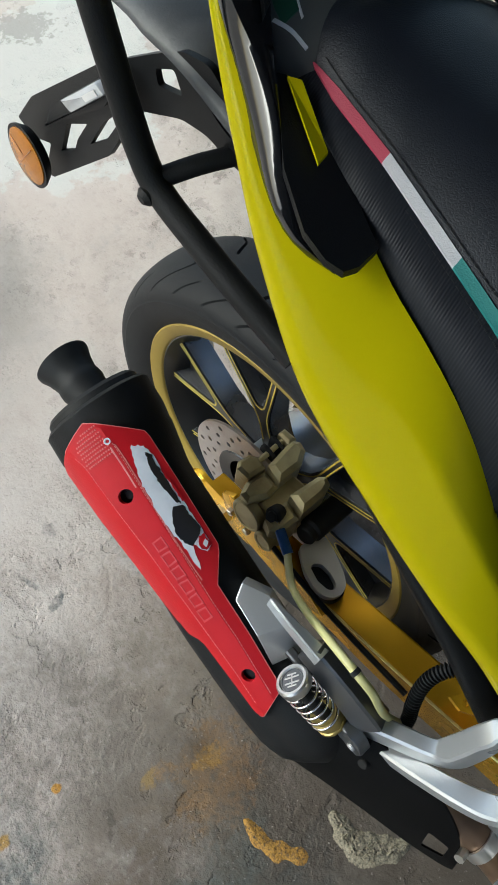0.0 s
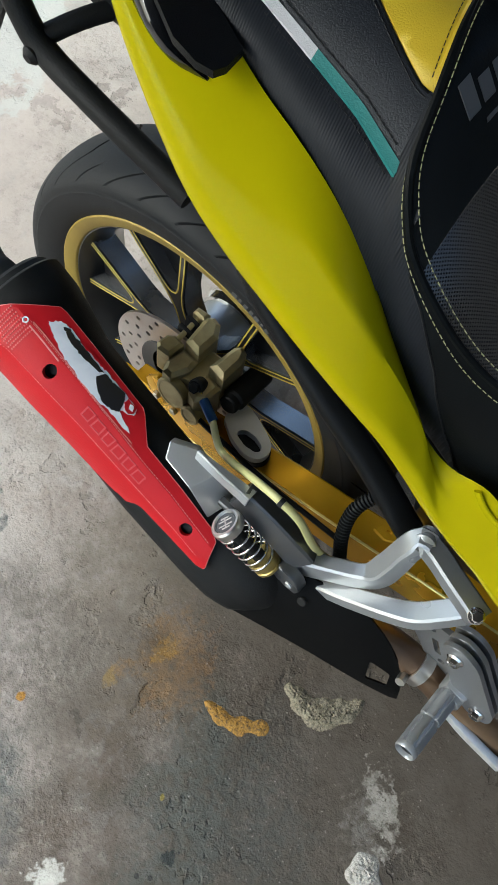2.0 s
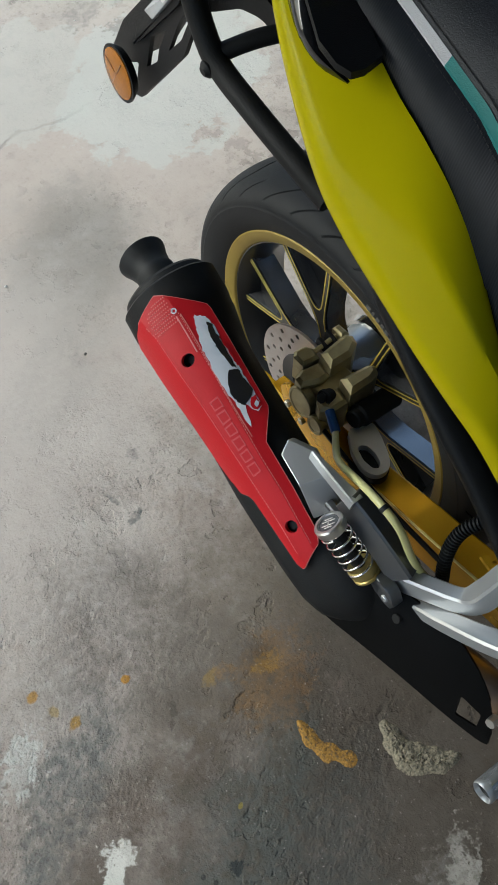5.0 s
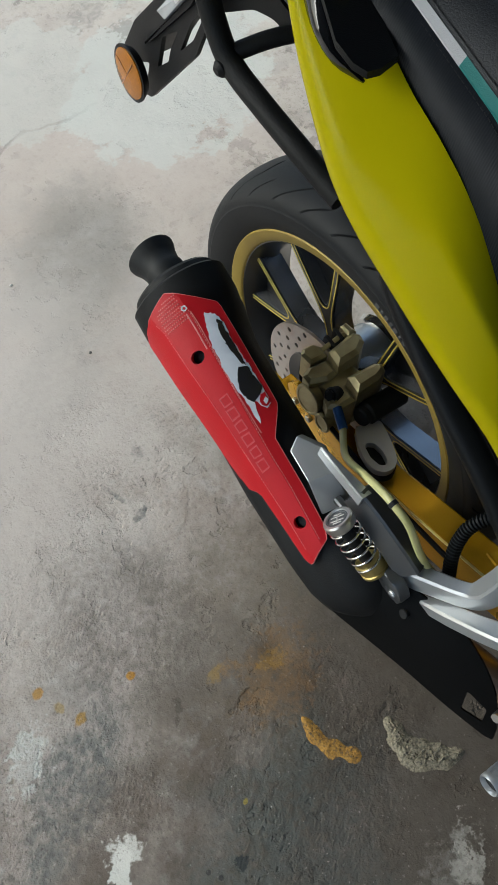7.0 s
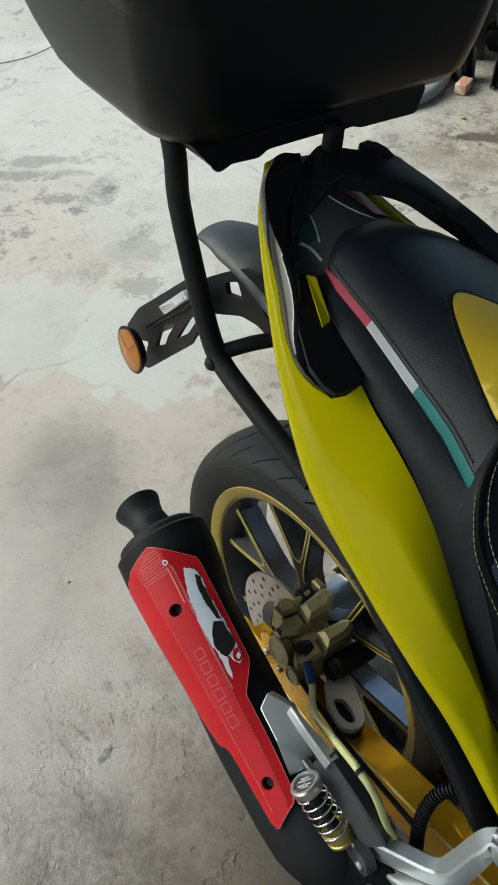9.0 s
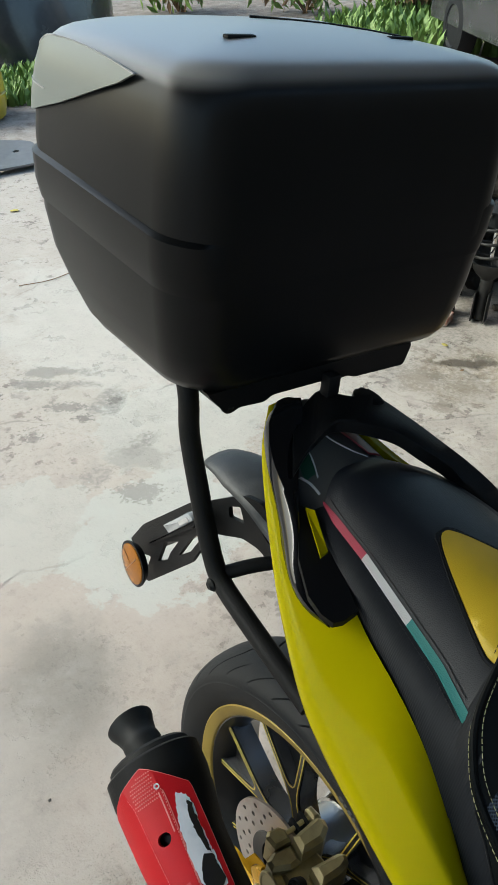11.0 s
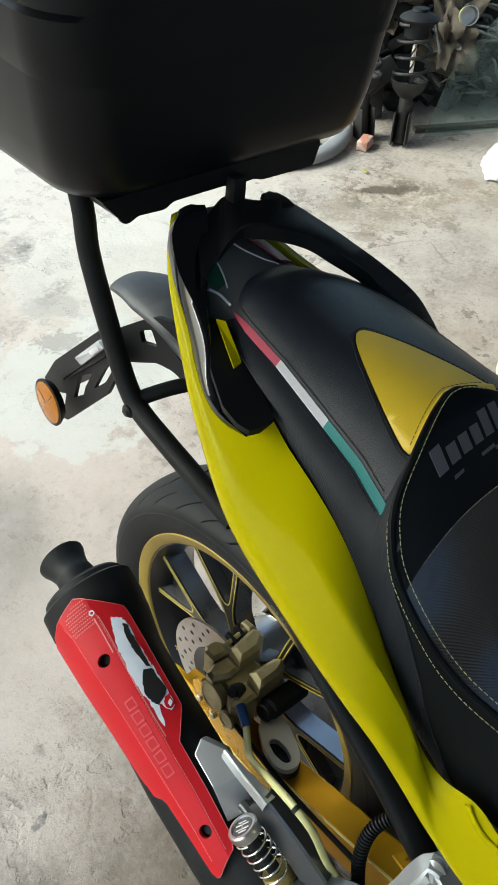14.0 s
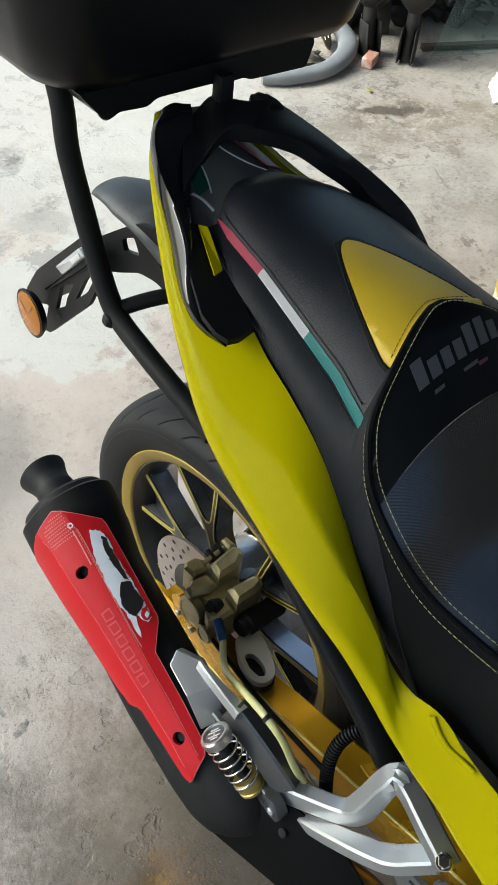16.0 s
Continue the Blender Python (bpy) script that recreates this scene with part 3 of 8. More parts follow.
    # pale cement screed towards the yard, worn grey zones, oil and rust stains, painted light and shade
    for b, amount, colour, grain in (
        (blot(0.34, 1.02, 0.27, 0.22, 0.5, 0.10, 0.7), 0.7, (0.45, 0.46, 0.43), 0),
        (blot(0.70, 1.45, 0.34, 0.26, 0.3, 0.10, 0.8), 0.5, (0.44, 0.445, 0.41), 0),
        (blot(0.05, 1.25, 0.20, 0.22, 0.3, 0.10, 0.8), 0.5, (0.44, 0.445, 0.41), 0),
        (blot(0.9, 2.1, 0.5, 0.7, 0.4, 0.4, 1.0), 0.5, (0.5, 0.49, 0.45), 0),
        (blot(-0.10, 0.68, 0.20, 0.14, 0.9, 0.8, 0.8), 0.55, (0.132, 0.129, 0.119), 0),
        (blot(-0.28, 0.45, 0.12, 0.08, 0.5, 0.7, 1.1), 0.5, (0.139, 0.139, 0.129), 1),
        # pale pinkish floor, lifted further to paint in the light from the left
        (blot(-0.50, 0.46, 0.40, 0.50, 0.2, 1.0, 0.8), 0.75, (0.40, 0.365, 0.335), 0),
        # dirt at the machine's front, darkened further to paint in the shade there
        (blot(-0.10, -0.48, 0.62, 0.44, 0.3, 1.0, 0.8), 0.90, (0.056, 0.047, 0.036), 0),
        (blot(-0.42, -0.36, 0.16, 0.07, 0.5, 0.8, 1.2), 0.6, (0.099, 0.109, 0.102), 1),
        (blot(-0.62, -0.17, 0.14, 0.05, 0.6, 0.7, 1.2), 0.6, (0.099, 0.109, 0.106), 1),
        (blot(-0.34, -0.45, 0.13, 0.08, 0.7, 0.7, 1.3), 0.6, (0.059, 0.063, 0.059), 1),
        (blot(-0.30, -0.12, 0.20, 0.13, 0.7, 0.9, 1.2), 0.5, (0.139, 0.115, 0.083), 1),
        (blot(-0.275, -0.225, 0.075, 0.05, 0.7, 0.8, 1.3), 0.6, (0.172, 0.102, 0.046), 1),
        (blot(-0.268, -0.20, 0.022, 0.016, 0.0, 0.5, 1.3), 0.8, (0.238, 0.139, 0.033), 1),
        (blot(-0.335, -0.17, 0.016, 0.014, 0.0, 0.8, 1.3), 0.6, (0.224, 0.125, 0.04), 1),
        (blot(-0.42, -0.02, 0.12, 0.16, 0.4, 0.9, 1.3), 0.45, (0.132, 0.115, 0.102), 1),
        (blot(-0.463, -0.086, 0.008, 0.007, 0, 0.4, 0.7), 0.9, (0.33, 0.158, 0.013), 0),
        (blot(-0.561, -0.094, 0.011, 0.008, 0.5, 0.6, 0.9), 0.8, (0.29, 0.165, 0.026), 0),
        (blot(-0.596, -0.021, 0.009, 0.007, 0.5, 0.5, 0.9), 0.8, (0.304, 0.158, 0.02), 0),
        (blot(-0.58, -0.06, 0.007, 0.010, 0.5, 0.6, 0.9), 0.6, (0.264, 0.178, 0.04), 0),
        (blot(-0.655, -0.094, 0.045, 0.03, 0.8, 0.5, 1.6), 0.85, (0.409, 0.409, 0.383), 1),
        (blot(-0.626, -0.318, 0.048, 0.013, 1.08, 0.3, 1.5), 0.95, (0.52, 0.52, 0.48), 0),
        (blot(-0.606, -0.290, 0.020, 0.022, 1.1, 0.6, 2.2), 0.8, (0.52, 0.51, 0.47), 0),
        (blot(-0.225, -0.595, 0.045, 0.022, 0.8, 0.5, 2.4), 0.6, (0.36, 0.34, 0.30), 1),
        (blot(-0.24, -0.585, 0.06, 0.03, 0.4, 0.6, 1.5), 0.25, (0.317, 0.304, 0.277), 1),
        (blot(-0.303, 0.133, 0.014, 0.008, 0.5, 0.4, 1.6), 0.75, (0.059, 0.069, 0.073), 1),
        (blot(-0.318, 0.19, 0.004, 0.028, 0.3, 0.5, 1.8), 0.6, (0.079, 0.086, 0.089), 1),
        (blot(-0.24, 0.235, 0.014, 0.010, 0.5, 0.4, 1.8), 0.6, (0.079, 0.086, 0.086), 1),
        (blot(-0.473, -0.402, 0.011, 0.008, 0.5, 0.4, 2.6), 0.9, (0.033, 0.038, 0.038), 0),
        (blot(-0.521, -0.385, 0.0035, 0.0035, 0.5, 0.4, 0.6), 0.8, (0.033, 0.033, 0.033), 0),
        (blot(-0.510, -0.401, 0.0035, 0.0035, 0.5, 0.4, 0.6), 0.8, (0.033, 0.033, 0.033), 0),
        (blot(-0.520, -0.445, 0.004, 0.004, 0.5, 0.4, 0.6), 0.8, (0.033, 0.033, 0.033), 0),
        (blot(-0.500, -0.458, 0.009, 0.007, 0.5, 0.5, 1.6), 0.85, (0.033, 0.035, 0.033), 0),
        (blot(-0.580, -0.437, 0.014, 0.010, 0.9, 0.9, 1.8), 0.7, (0.06, 0.066, 0.06), 0),
        (blot(-0.431, -0.174, 0.020, 0.006, 0.9, 0.6, 2.4), 0.7, (0.08, 0.07, 0.06), 0),
        (blot(-0.323, -0.289, 0.010, 0.016, 0.5, 0.6, 2.2), 0.7, (0.07, 0.06, 0.05), 0),
        (blot(-0.424, -0.342, 0.004, 0.003, 0.5, 0.6, 1.2), 0.7, (0.25, 0.20, 0.04), 0),
        (blot(-0.354, -0.166, 0.012, 0.010, 0.5, 1.0, 1.5), 0.5, (0.28, 0.18, 0.05), 0),
        (blot(1.72, 1.12, 0.30, 0.17, -0.5, 0.9, 1.5), 0.75, (0.23, 0.195, 0.145), 1),
        (blot(1.45, 1.32, 0.16, 0.09, 0.7, 0.6, 1.2), 0.5, (0.24, 0.22, 0.2), 1),
        (blot(1.55, 0.75, 0.20, 0.08, 0.5, 0.6, 1.3), 0.4, (0.165, 0.149, 0.132), 1),
        (blot(2.0, 1.55, 0.35, 0.25, 0.7, 0.8, 1.0), 0.55, (0.17, 0.155, 0.135), 1),
        (blot(0.488, 1.40, 0.07, 0.03, 0.7, 0.4, 1.3), 0.6, (0.2, 0.19, 0.17), 1),
        (blot(0.52, 1.68, 0.09, 0.05, 0.5, 0.4, 1.4), 0.6, (0.22, 0.21, 0.19), 1),
        (blot(0.42, 1.88, 0.14, 0.03, -0.6, 0.4, 1.4), 0.6, (0.22, 0.21, 0.19), 1),
        (blot(0.31, 1.33, 0.06, 0.04, 0.5, 0.4, 1.4), 0.5, (0.22, 0.21, 0.19), 1),
        (blot(1.561, 1.197, 0.027, 0.025, -0.68, 1.0, 2.2), 0.65, (0.126, 0.110, 0.087), 0),
        (blot(1.792, 1.183, 0.040, 0.033, -0.68, 1.0, 2.2), 0.65, (0.105, 0.092, 0.072), 0),
        (blot(1.837, 1.105, 0.032, 0.030, -0.67, 1.0, 2.2), 0.65, (0.137, 0.120, 0.094), 0),
        (blot(1.510, 1.214, 0.065, 0.081, -0.68, 1.0, 2.2), 0.65, (0.231, 0.202, 0.159), 0),
        (blot(1.580, 1.085, 0.050, 0.045, -0.67, 1.0, 2.2), 0.65, (0.210, 0.184, 0.144), 0),
        (blot(1.438, 1.041, 0.040, 0.042, -0.70, 1.0, 2.2), 0.65, (0.210, 0.184, 0.144), 0),
        (blot(1.694, 0.895, 0.026, 0.032, -0.65, 1.0, 2.2), 0.65, (0.179, 0.157, 0.123), 0),
        (blot(1.968, 1.047, 0.045, 0.047, -0.67, 1.0, 2.2), 0.65, (0.231, 0.202, 0.159), 0),
        (blot(1.949, 0.908, 0.040, 0.045, -0.68, 1.0, 2.2), 0.65, (0.231, 0.202, 0.159), 0),
        (blot(1.765, 1.032, 0.032, 0.031, -0.67, 1.0, 2.2), 0.65, (0.210, 0.184, 0.144), 0),
        (blot(1.71, 1.215, 0.10, 0.022, -0.62, 0.7, 1.4), 0.85, (0.085, 0.072, 0.056), 0),
        (blot(0.397, 1.720, 0.066, 0.025, -0.59, 0.5, 1.9), 0.7, (0.210, 0.200, 0.180), 0),
        (blot(0.360, 1.915, 0.058, 0.028, -0.59, 0.5, 1.9), 0.7, (0.252, 0.240, 0.216), 0),
        (blot(0.550, 1.678, 0.023, 0.021, -0.60, 0.5, 1.9), 0.7, (0.168, 0.160, 0.144), 0),
        (blot(0.236, 1.612, 0.027, 0.025, -0.58, 0.5, 1.9), 0.7, (0.210, 0.200, 0.180), 0),
        (blot(0.384, 1.195, 0.064, 0.043, -0.58, 0.5, 1.9), 0.7, (0.252, 0.240, 0.216), 0),
        (blot(0.461, 1.339, 0.102, 0.058, -0.58, 0.5, 1.9), 0.7, (0.315, 0.300, 0.270), 0),
        (blot(0.414, 1.628, 0.025, 0.023, -0.59, 0.5, 1.9), 0.7, (0.147, 0.140, 0.126), 0),
        (blot(0.447, 1.949, 0.118, 0.035, -0.57, 0.5, 1.9), 0.7, (0.231, 0.220, 0.198), 0),
    ):
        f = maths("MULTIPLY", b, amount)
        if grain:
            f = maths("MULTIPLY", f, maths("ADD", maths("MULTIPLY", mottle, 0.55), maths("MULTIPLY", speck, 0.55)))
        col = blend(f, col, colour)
    # hair cracks
    v = group_in(nt, "ShaderNodeTexVoronoi", Scale=1.9)
    v.feature = "DISTANCE_TO_EDGE"
    bend = nt.nodes.new("ShaderNodeMix")
    bend.data_type = "VECTOR"
    bend.inputs[0].default_value = 0.18
    wn2 = group_in(nt, "ShaderNodeTexNoise", Scale=4.0, Detail=6.0)
    L(co, wn2.inputs["Vector"])
    L(co, bend.inputs[4])
    L(wn2.outputs["Color"], bend.inputs[5])
    L(bend.outputs[1], v.inputs["Vector"])
    crack = maths("MULTIPLY", ramp(v.outputs["Distance"], 0.012, 0.002), ramp(broad, 0.5, 0.6))
    col = blend(maths("MULTIPLY", crack, 0.3), col, (0.10, 0.085, 0.07))
    # grit speckle
    col = blend(maths("MULTIPLY", ramp(grit, 0.60, 0.72, 0.75), rough_zone), col, (0.075, 0.065, 0.056))
    col = blend(maths("MULTIPLY", ramp(grit, 0.34, 0.22, 0.5), rough_zone), col, (0.50, 0.47, 0.43))
    L(col, bsdf.inputs["Base Color"])
    L(ramp(mid, 0.2, 0.8, 0.35), bsdf.inputs["Specular IOR Level"])
    rg = nt.nodes.new("ShaderNodeMapRange")
    rg.inputs["To Min"].default_value, rg.inputs["To Max"].default_value = 0.62, 0.92
    L(mid, rg.inputs["Value"])
    L(rg.outputs[0], bsdf.inputs["Roughness"])
    b1 = nt.nodes.new("ShaderNodeBump")
    b1.inputs["Strength"].default_value, b1.inputs["Distance"].default_value = 1.0, 0.0042
    h = maths("ADD", maths("MULTIPLY", fine, -0.9), maths("ADD", maths("MULTIPLY", grit, -0.3), maths("MULTIPLY", coarse, -0.6)))
    h = maths("MULTIPLY", h, rough_zone)
    L(maths("SUBTRACT", h, maths("ADD", maths("MULTIPLY", crack, 0.25), maths("MULTIPLY", pit, 0.35))), b1.inputs["Height"])
    L(b1.outputs[0], bsdf.inputs["Normal"])
    return m


def build_ground():
    def lines(lo, hi, step, far):
        fine = list(np.arange(lo, hi + 1e-6, step))
        out, s = [], step
        while True:
            s *= 1.35
            nxt = (out[-1] if out else hi) + s
            out.append(nxt)
            if nxt > far:
                break
        return [lo + hi - v for v in reversed(out)] + fine + out
    xs, ys = lines(-1.0, 2.4, 0.0125, 400), lines(-1.0, 2.4, 0.0125, 400)
    X, Y = np.meshgrid(xs, ys, indexing="ij")
    Z = np.zeros_like(X)
    pits = [(-0.253, -0.192, 0.022, 0.006), (-0.502, -0.252, 0.02, 0.004), (-0.016, 0.75, 0.03, 0.005), (1.735, 1.12, 0.09, 0.016), (1.60, 1.22, 0.06, 0.010),
            (0.488, 1.40, 0.05, 0.006), (0.53, 1.67, 0.06, 0.006), (0.312, 1.33, 0.05, 0.004), (0.37, 1.91, 0.06, 0.006)]
    for i in range(X.shape[0]):
        for j in range(X.shape[1]):
            x, y = X[i, j], Y[i, j]
            if -1.1 < x < 2.5 and -1.1 < y < 2.5:
                z = 0.0022 * (noise.noise(Vector((x * 6, y * 6, 0.3))) + 0.5 * noise.noise(Vector((x * 21, y * 21, 1.3))))
                for px, py, r, d in pits:
                    q = ((x - px) ** 2 + (y - py) ** 2) / (r * r)
                    if q < 6:
                        z -= d * math.exp(-q) * (0.8 + 0.8 * noise.noise(Vector((x * 35, y * 35, 4))))
                Z[i, j] = min(z, 0.0025) - 0.0015
    nx, ny = X.shape
    verts = np.stack([X, Y, Z], -1).reshape(-1, 3)
    idx = np.arange(nx * ny).reshape(nx, ny)
    quads = np.stack([idx[:-1, :-1], idx[1:, :-1], idx[1:, 1:], idx[:-1, 1:]], -1).reshape(-1, 4)
    me = bpy.data.meshes.new("ground")
    me.from_pydata(verts.tolist(), [], quads.tolist())
    for p in me.polygons:
        p.use_smooth = True
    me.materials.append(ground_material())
    return tagged(new("ground", me), "worn stained concrete yard floor with pits and cracks", "ground", kind="structure")


build_ground()


def lump(name, outline, height, material, label, category, rough_scale=70, inset=0.012):
    """A rough patch that lies on the floor."""
    bm = bmesh.new()
    from mathutils.geometry import delaunay_2d_cdt
    pts = rounded(outline, 0.015, 4)
    lo = np.min(pts, axis=0)
    hi = np.max(pts, axis=0)
    step = 0.0017
    poly = pts

    def edge_dist(p):
        best = 9.0
        c = False
        for i in range(len(poly)):
            a, b = Vector(poly[i]), Vector(poly[i - 1])
            ab = b - a
            t = max(0, min(1, (p - a).dot(ab) / max(ab.length_squared, 1e-12)))
            best = min(best, (p - a - ab * t).length)
            if (a.y > p.y) != (b.y > p.y) and p.x < (b.x - a.x) * (p.y - a.y) / (b.y - a.y) + a.x:
                c = not c
        return best if c else -best
    grid = {}
    xs = np.arange(lo[0] - 0.01, hi[0] + 0.01, step)
    ys = np.arange(lo[1] - 0.01, hi[1] + 0.01, step)
    for i, x in enumerate(xs):
        for j, y in enumerate(ys):
            d = edge_dist(Vector((x, y))) + 0.006 * noise.noise(Vector((x * 60, y * 60, 2.0)))
            if d > -0.002:
                z = height * min(1, max(0, d) / inset) ** 0.6
                n = 0.8 * noise.noise(Vector((x * rough_scale, y * rough_scale, 7))) + 1.5 * noise.noise(Vector((x * rough_scale * 4.2, y * rough_scale * 4.2, 3)))
                grid[i, j] = bm.verts.new((x, y, -0.002 + z * (1 + 0.45 * n)))
    for (i, j), v in grid.items():
        q = [grid.get(k) for k in ((i, j), (i + 1, j), (i + 1, j + 1), (i, j + 1))]
        if all(q):
            bm.faces.new(q)
    ob = link_mesh(name, bm, material, 60)
    return tagged(ob, label, category)


M_mortar = mat("rough_mortar", (0.21, 0.185, 0.13), 0.95, vary=0.9, scale=420, bump=1.0, bump_scale=500, second=(0.045, 0.04, 0.03), second_scale=230, second_amount=0.9)
M_orangestain = mat("ochre_mortar", (0.30, 0.165, 0.03), 0.95, vary=0.9, scale=400, bump=1.0, bump_scale=500, second=(0.06, 0.045, 0.03), second_scale=220, second_amount=0.9)
lump("mortar_patch", [(-0.185, -0.372), (-0.175, -0.373), (-0.169, -0.388), (-0.173, -0.417), (-0.158, -0.439), (-0.116, -0.481), (-0.135, -0.487), (-0.152, -0.485), (-0.171, -0.479), (-0.205, -0.449), (-0.206, -0.424), (-0.202, -0.398)],
     0.006, M_mortar, "curved rough patch of grey mortar on the concrete floor", "mortar", 120)
lump("mortar_patch", [(-0.285, -0.294), (-0.298, -0.329), (-0.288, -0.371), (-0.256, -0.402), (-0.240, -0.388), (-0.263, -0.361), (-0.275, -0.333), (-0.278, -0.302)],
     0.0035, M_orangestain, "curved ochre-stained streak of dried mortar on the floor", "mortar", 110)

M_rubble = mat("pale_rubble", (0.40, 0.385, 0.35), 0.95, vary=0.5, scale=320, bump=1.0, bump_scale=700, second=(0.24, 0.22, 0.19), second_scale=60, second_amount=0.8)
lump("mortar_patch", [(-0.327, -0.604), (-0.306, -0.602), (-0.288, -0.606), (-0.277, -0.621), (-0.282, -0.638), (-0.313, -0.670), (-0.328, -0.673), (-0.337, -0.639)], 0.005, M_rubble, "pale crumbled patch of mortar on the floor", "mortar", 90)


def pebble(name, c, r, material, label, category="stone", seed=0.0):
    bm = bmesh.new()
    bmesh.ops.create_icosphere(bm, subdivisions=2, radius=r)
    for v in bm.verts:
        k = 1 + 0.35 * noise.noise(v.co * (1.4 / r) + Vector((seed, 0, 0)))
        v.co = Vector((v.co.x * k, v.co.y * k * 0.8, v.co.z * k * 0.55))
    zmin = min(v.co.z for v in bm.verts)
    for v in bm.verts:
        v.co += Vector((c[0], c[1], -zmin - 0.002))
    return tagged(link_mesh(name, bm, material, 30), label, category, "loose stones on the floor")


M_chip = mat("white_stone_chip", (0.55, 0.54, 0.51), 0.85, vary=0.2, scale=200)
M_chipdark = mat("dark_stone_chip", (0.12, 0.11, 0.10), 0.85, vary=0.2, scale=200)
rng = random.Random(4)
pebble("stone_chip", (-0.439, -0.526), 0.0065, M_chip, "small white stone chip on the floor", seed=1)
pebble("stone_chip", (-0.620, -0.372), 0.006, M_chip, "small white stone chip on the floor", seed=2)
for k in range(16):
    x, y = rng.uniform(0.2, 2.0), rng.uniform(0.5, 1.8)
    if k % 2:
        x, y = rng.uniform(-0.7, 0.1), rng.uniform(-0.7, 0.9)
    if abs(x - 0.05) < 0.12 and abs(y) < 0.4:
        continue
    pebble("stone_chip", (x, y), rng.uniform(0.0018, 0.0036), M_chip if k % 3 == 0 else M_chipdark,
           "small pale stone chip on the floor" if k % 3 == 0 else "small dark grit stone on the floor", seed=k * 3.7)

# ---------------------------------------------------------------- unseen shelter, added and sized to shade the near side
M_plaster = mat("grey_plaster", (0.12, 0.118, 0.11), 0.85, vary=0.15, scale=12, bump=0.4, bump_scale=120, second=(0.2, 0.19, 0.17), second_scale=2, second_amount=0.5)
M_roof = mat("roof_sheet", (0.06, 0.06, 0.06), 0.6, vary=0.15, scale=5, second=(0.14, 0.10, 0.08), second_scale=2)


def slab(name, lo, hi, material, label, category):
    bm = bmesh.new()
    lo, hi = Vector(lo), Vector(hi)
    box(bm, (lo + hi) / 2, hi - lo, bevel=0.01, seg=1)
    return tagged(link_mesh(name, bm, material), label, category, kind="structure")


# both walls are added out of view, only to hold light back
slab("added_wall_south", (-2.4, -2.6, 0), (4.2, -2.4, 2.45), M_plaster, "unseen plain grey wall added behind the motorcycle to block light", "wall")
slab("ceiling", (-2.4, -1.35, 2.35), (4.3, 1.65, 2.43), M_roof, "unseen dark sheet roof that shades the near side", "ceiling")

slab("added_wall_east", (4.0, -2.4, 0), (4.2, 0.9, 2.35), M_plaster, "unseen plain grey side wall added to block light", "wall")

# ---------------------------------------------------------------- motorcycle
LEAN_POSE = pose(0.0215, 0, 0, 0, 4.5, 0)
bike = thing("motorcycle", "yellow and black motorcycle with gold swingarm leaning on its stand", "motorcycle", LEAN_POSE)
AX = Vector((0.004, 0, 0.3015))  # centre of the rear axle


def build_wheel():
    wheel = new("rear_wheel")
    wheel.parent = bike
    tagged(wheel, "black cast rear wheel with gold rim lip")
    # tyre with cut grooves
    prof = [(-0.042, 0.222), (-0.049, 0.231), (-0.056, 0.240), (-0.0615, 0.252), (-0.0640, 0.262), (-0.0648, 0.2705)]
    for k in range(0, 89):
        a = math.pi * k / 88
        prof.append((-0.064 * math.cos(a), 0.272 + 0.0315 * math.sin(a) ** 0.9))
    prof += [(-p[0], p[1]) for p in reversed(prof[:6])]
    seg = 1440
    P = np.array(prof)
    th = np.arange(seg) * 2 * math.pi / seg
    # long slashes from each shoulder towards the middle, in two lengths; the mesh is sheared to run along them
    q = np.clip((0.0625 - np.abs(P[:, 0])) / 0.0365, 0, 1)
    shear = np.radians(13.0 * (1 - (1 - q) ** 1.3) + 110 * np.clip(0.026 - np.abs(P[:, 0]), 0, 1)) 
    shear = np.where(np.abs(P[:, 0]) < 0.0626, shear, 0.0)
    shear = np.where(P[:, 1] > 0.2725, shear, 0.0)
    R = np.repeat(P[None, :, 1], seg, 0)
    line = np.arange(seg)
    for side in (-1, 1):
        s = side * P[:, 0]
        for first, x_in in ((50.8, 0.041), (62.05, 0.006)):
            c = round((first + (0 if side < 0 else 5.5)) * 4)
            d = np.abs((line - c + 45) % 90 - 45)
            taper = np.clip((0.0615 - s) / 0.004, 0, 1) * np.clip((s - x_in) / 0.006, 0, 1) * (s > 0)
            R -= np.where(d[:, None] <= 1, 0.0055, 0.0) * taper[None, :] * (P[None, :, 1] > 0.2725)
    co = np.stack([np.repeat(P[None, :, 0], seg, 0) + AX.x, AX.y + R * np.cos(th[:, None] + shear[None, :]), AX.z + R * np.sin(th[:, None] + shear[None, :])], -1)
    n = len(P)
    idx = np.arange(seg * n).reshape(seg, n)
    nx = np.roll(idx, -1, 0)
    quads = np.stack([idx[:, :-1], idx[:, 1:], nx[:, 1:], nx[:, :-1]], -1).reshape(-1, 4)
    me = bpy.data.meshes.new("tyre")
    me.from_pydata(co.reshape(-1, 3).tolist(), [], quads.tolist())
    for p in me.polygons:
        p.use_smooth = True
    me.set_sharp_from_angle(angle=radians(32))
    me.materials.append(M_rubber)
    tyre = new("tyre", me)
    tyre.parent = wheel
    tagged(tyre, "black road tyre with slanted tread grooves")

    # rim: gold lips and black barrel
    def ringpart(name, pr, material, label=""):
        bm = bmesh.new()
        lathe(bm, pr, 96, AX, closed=True)
        return part(name, bm, material, wheel, label, 30)
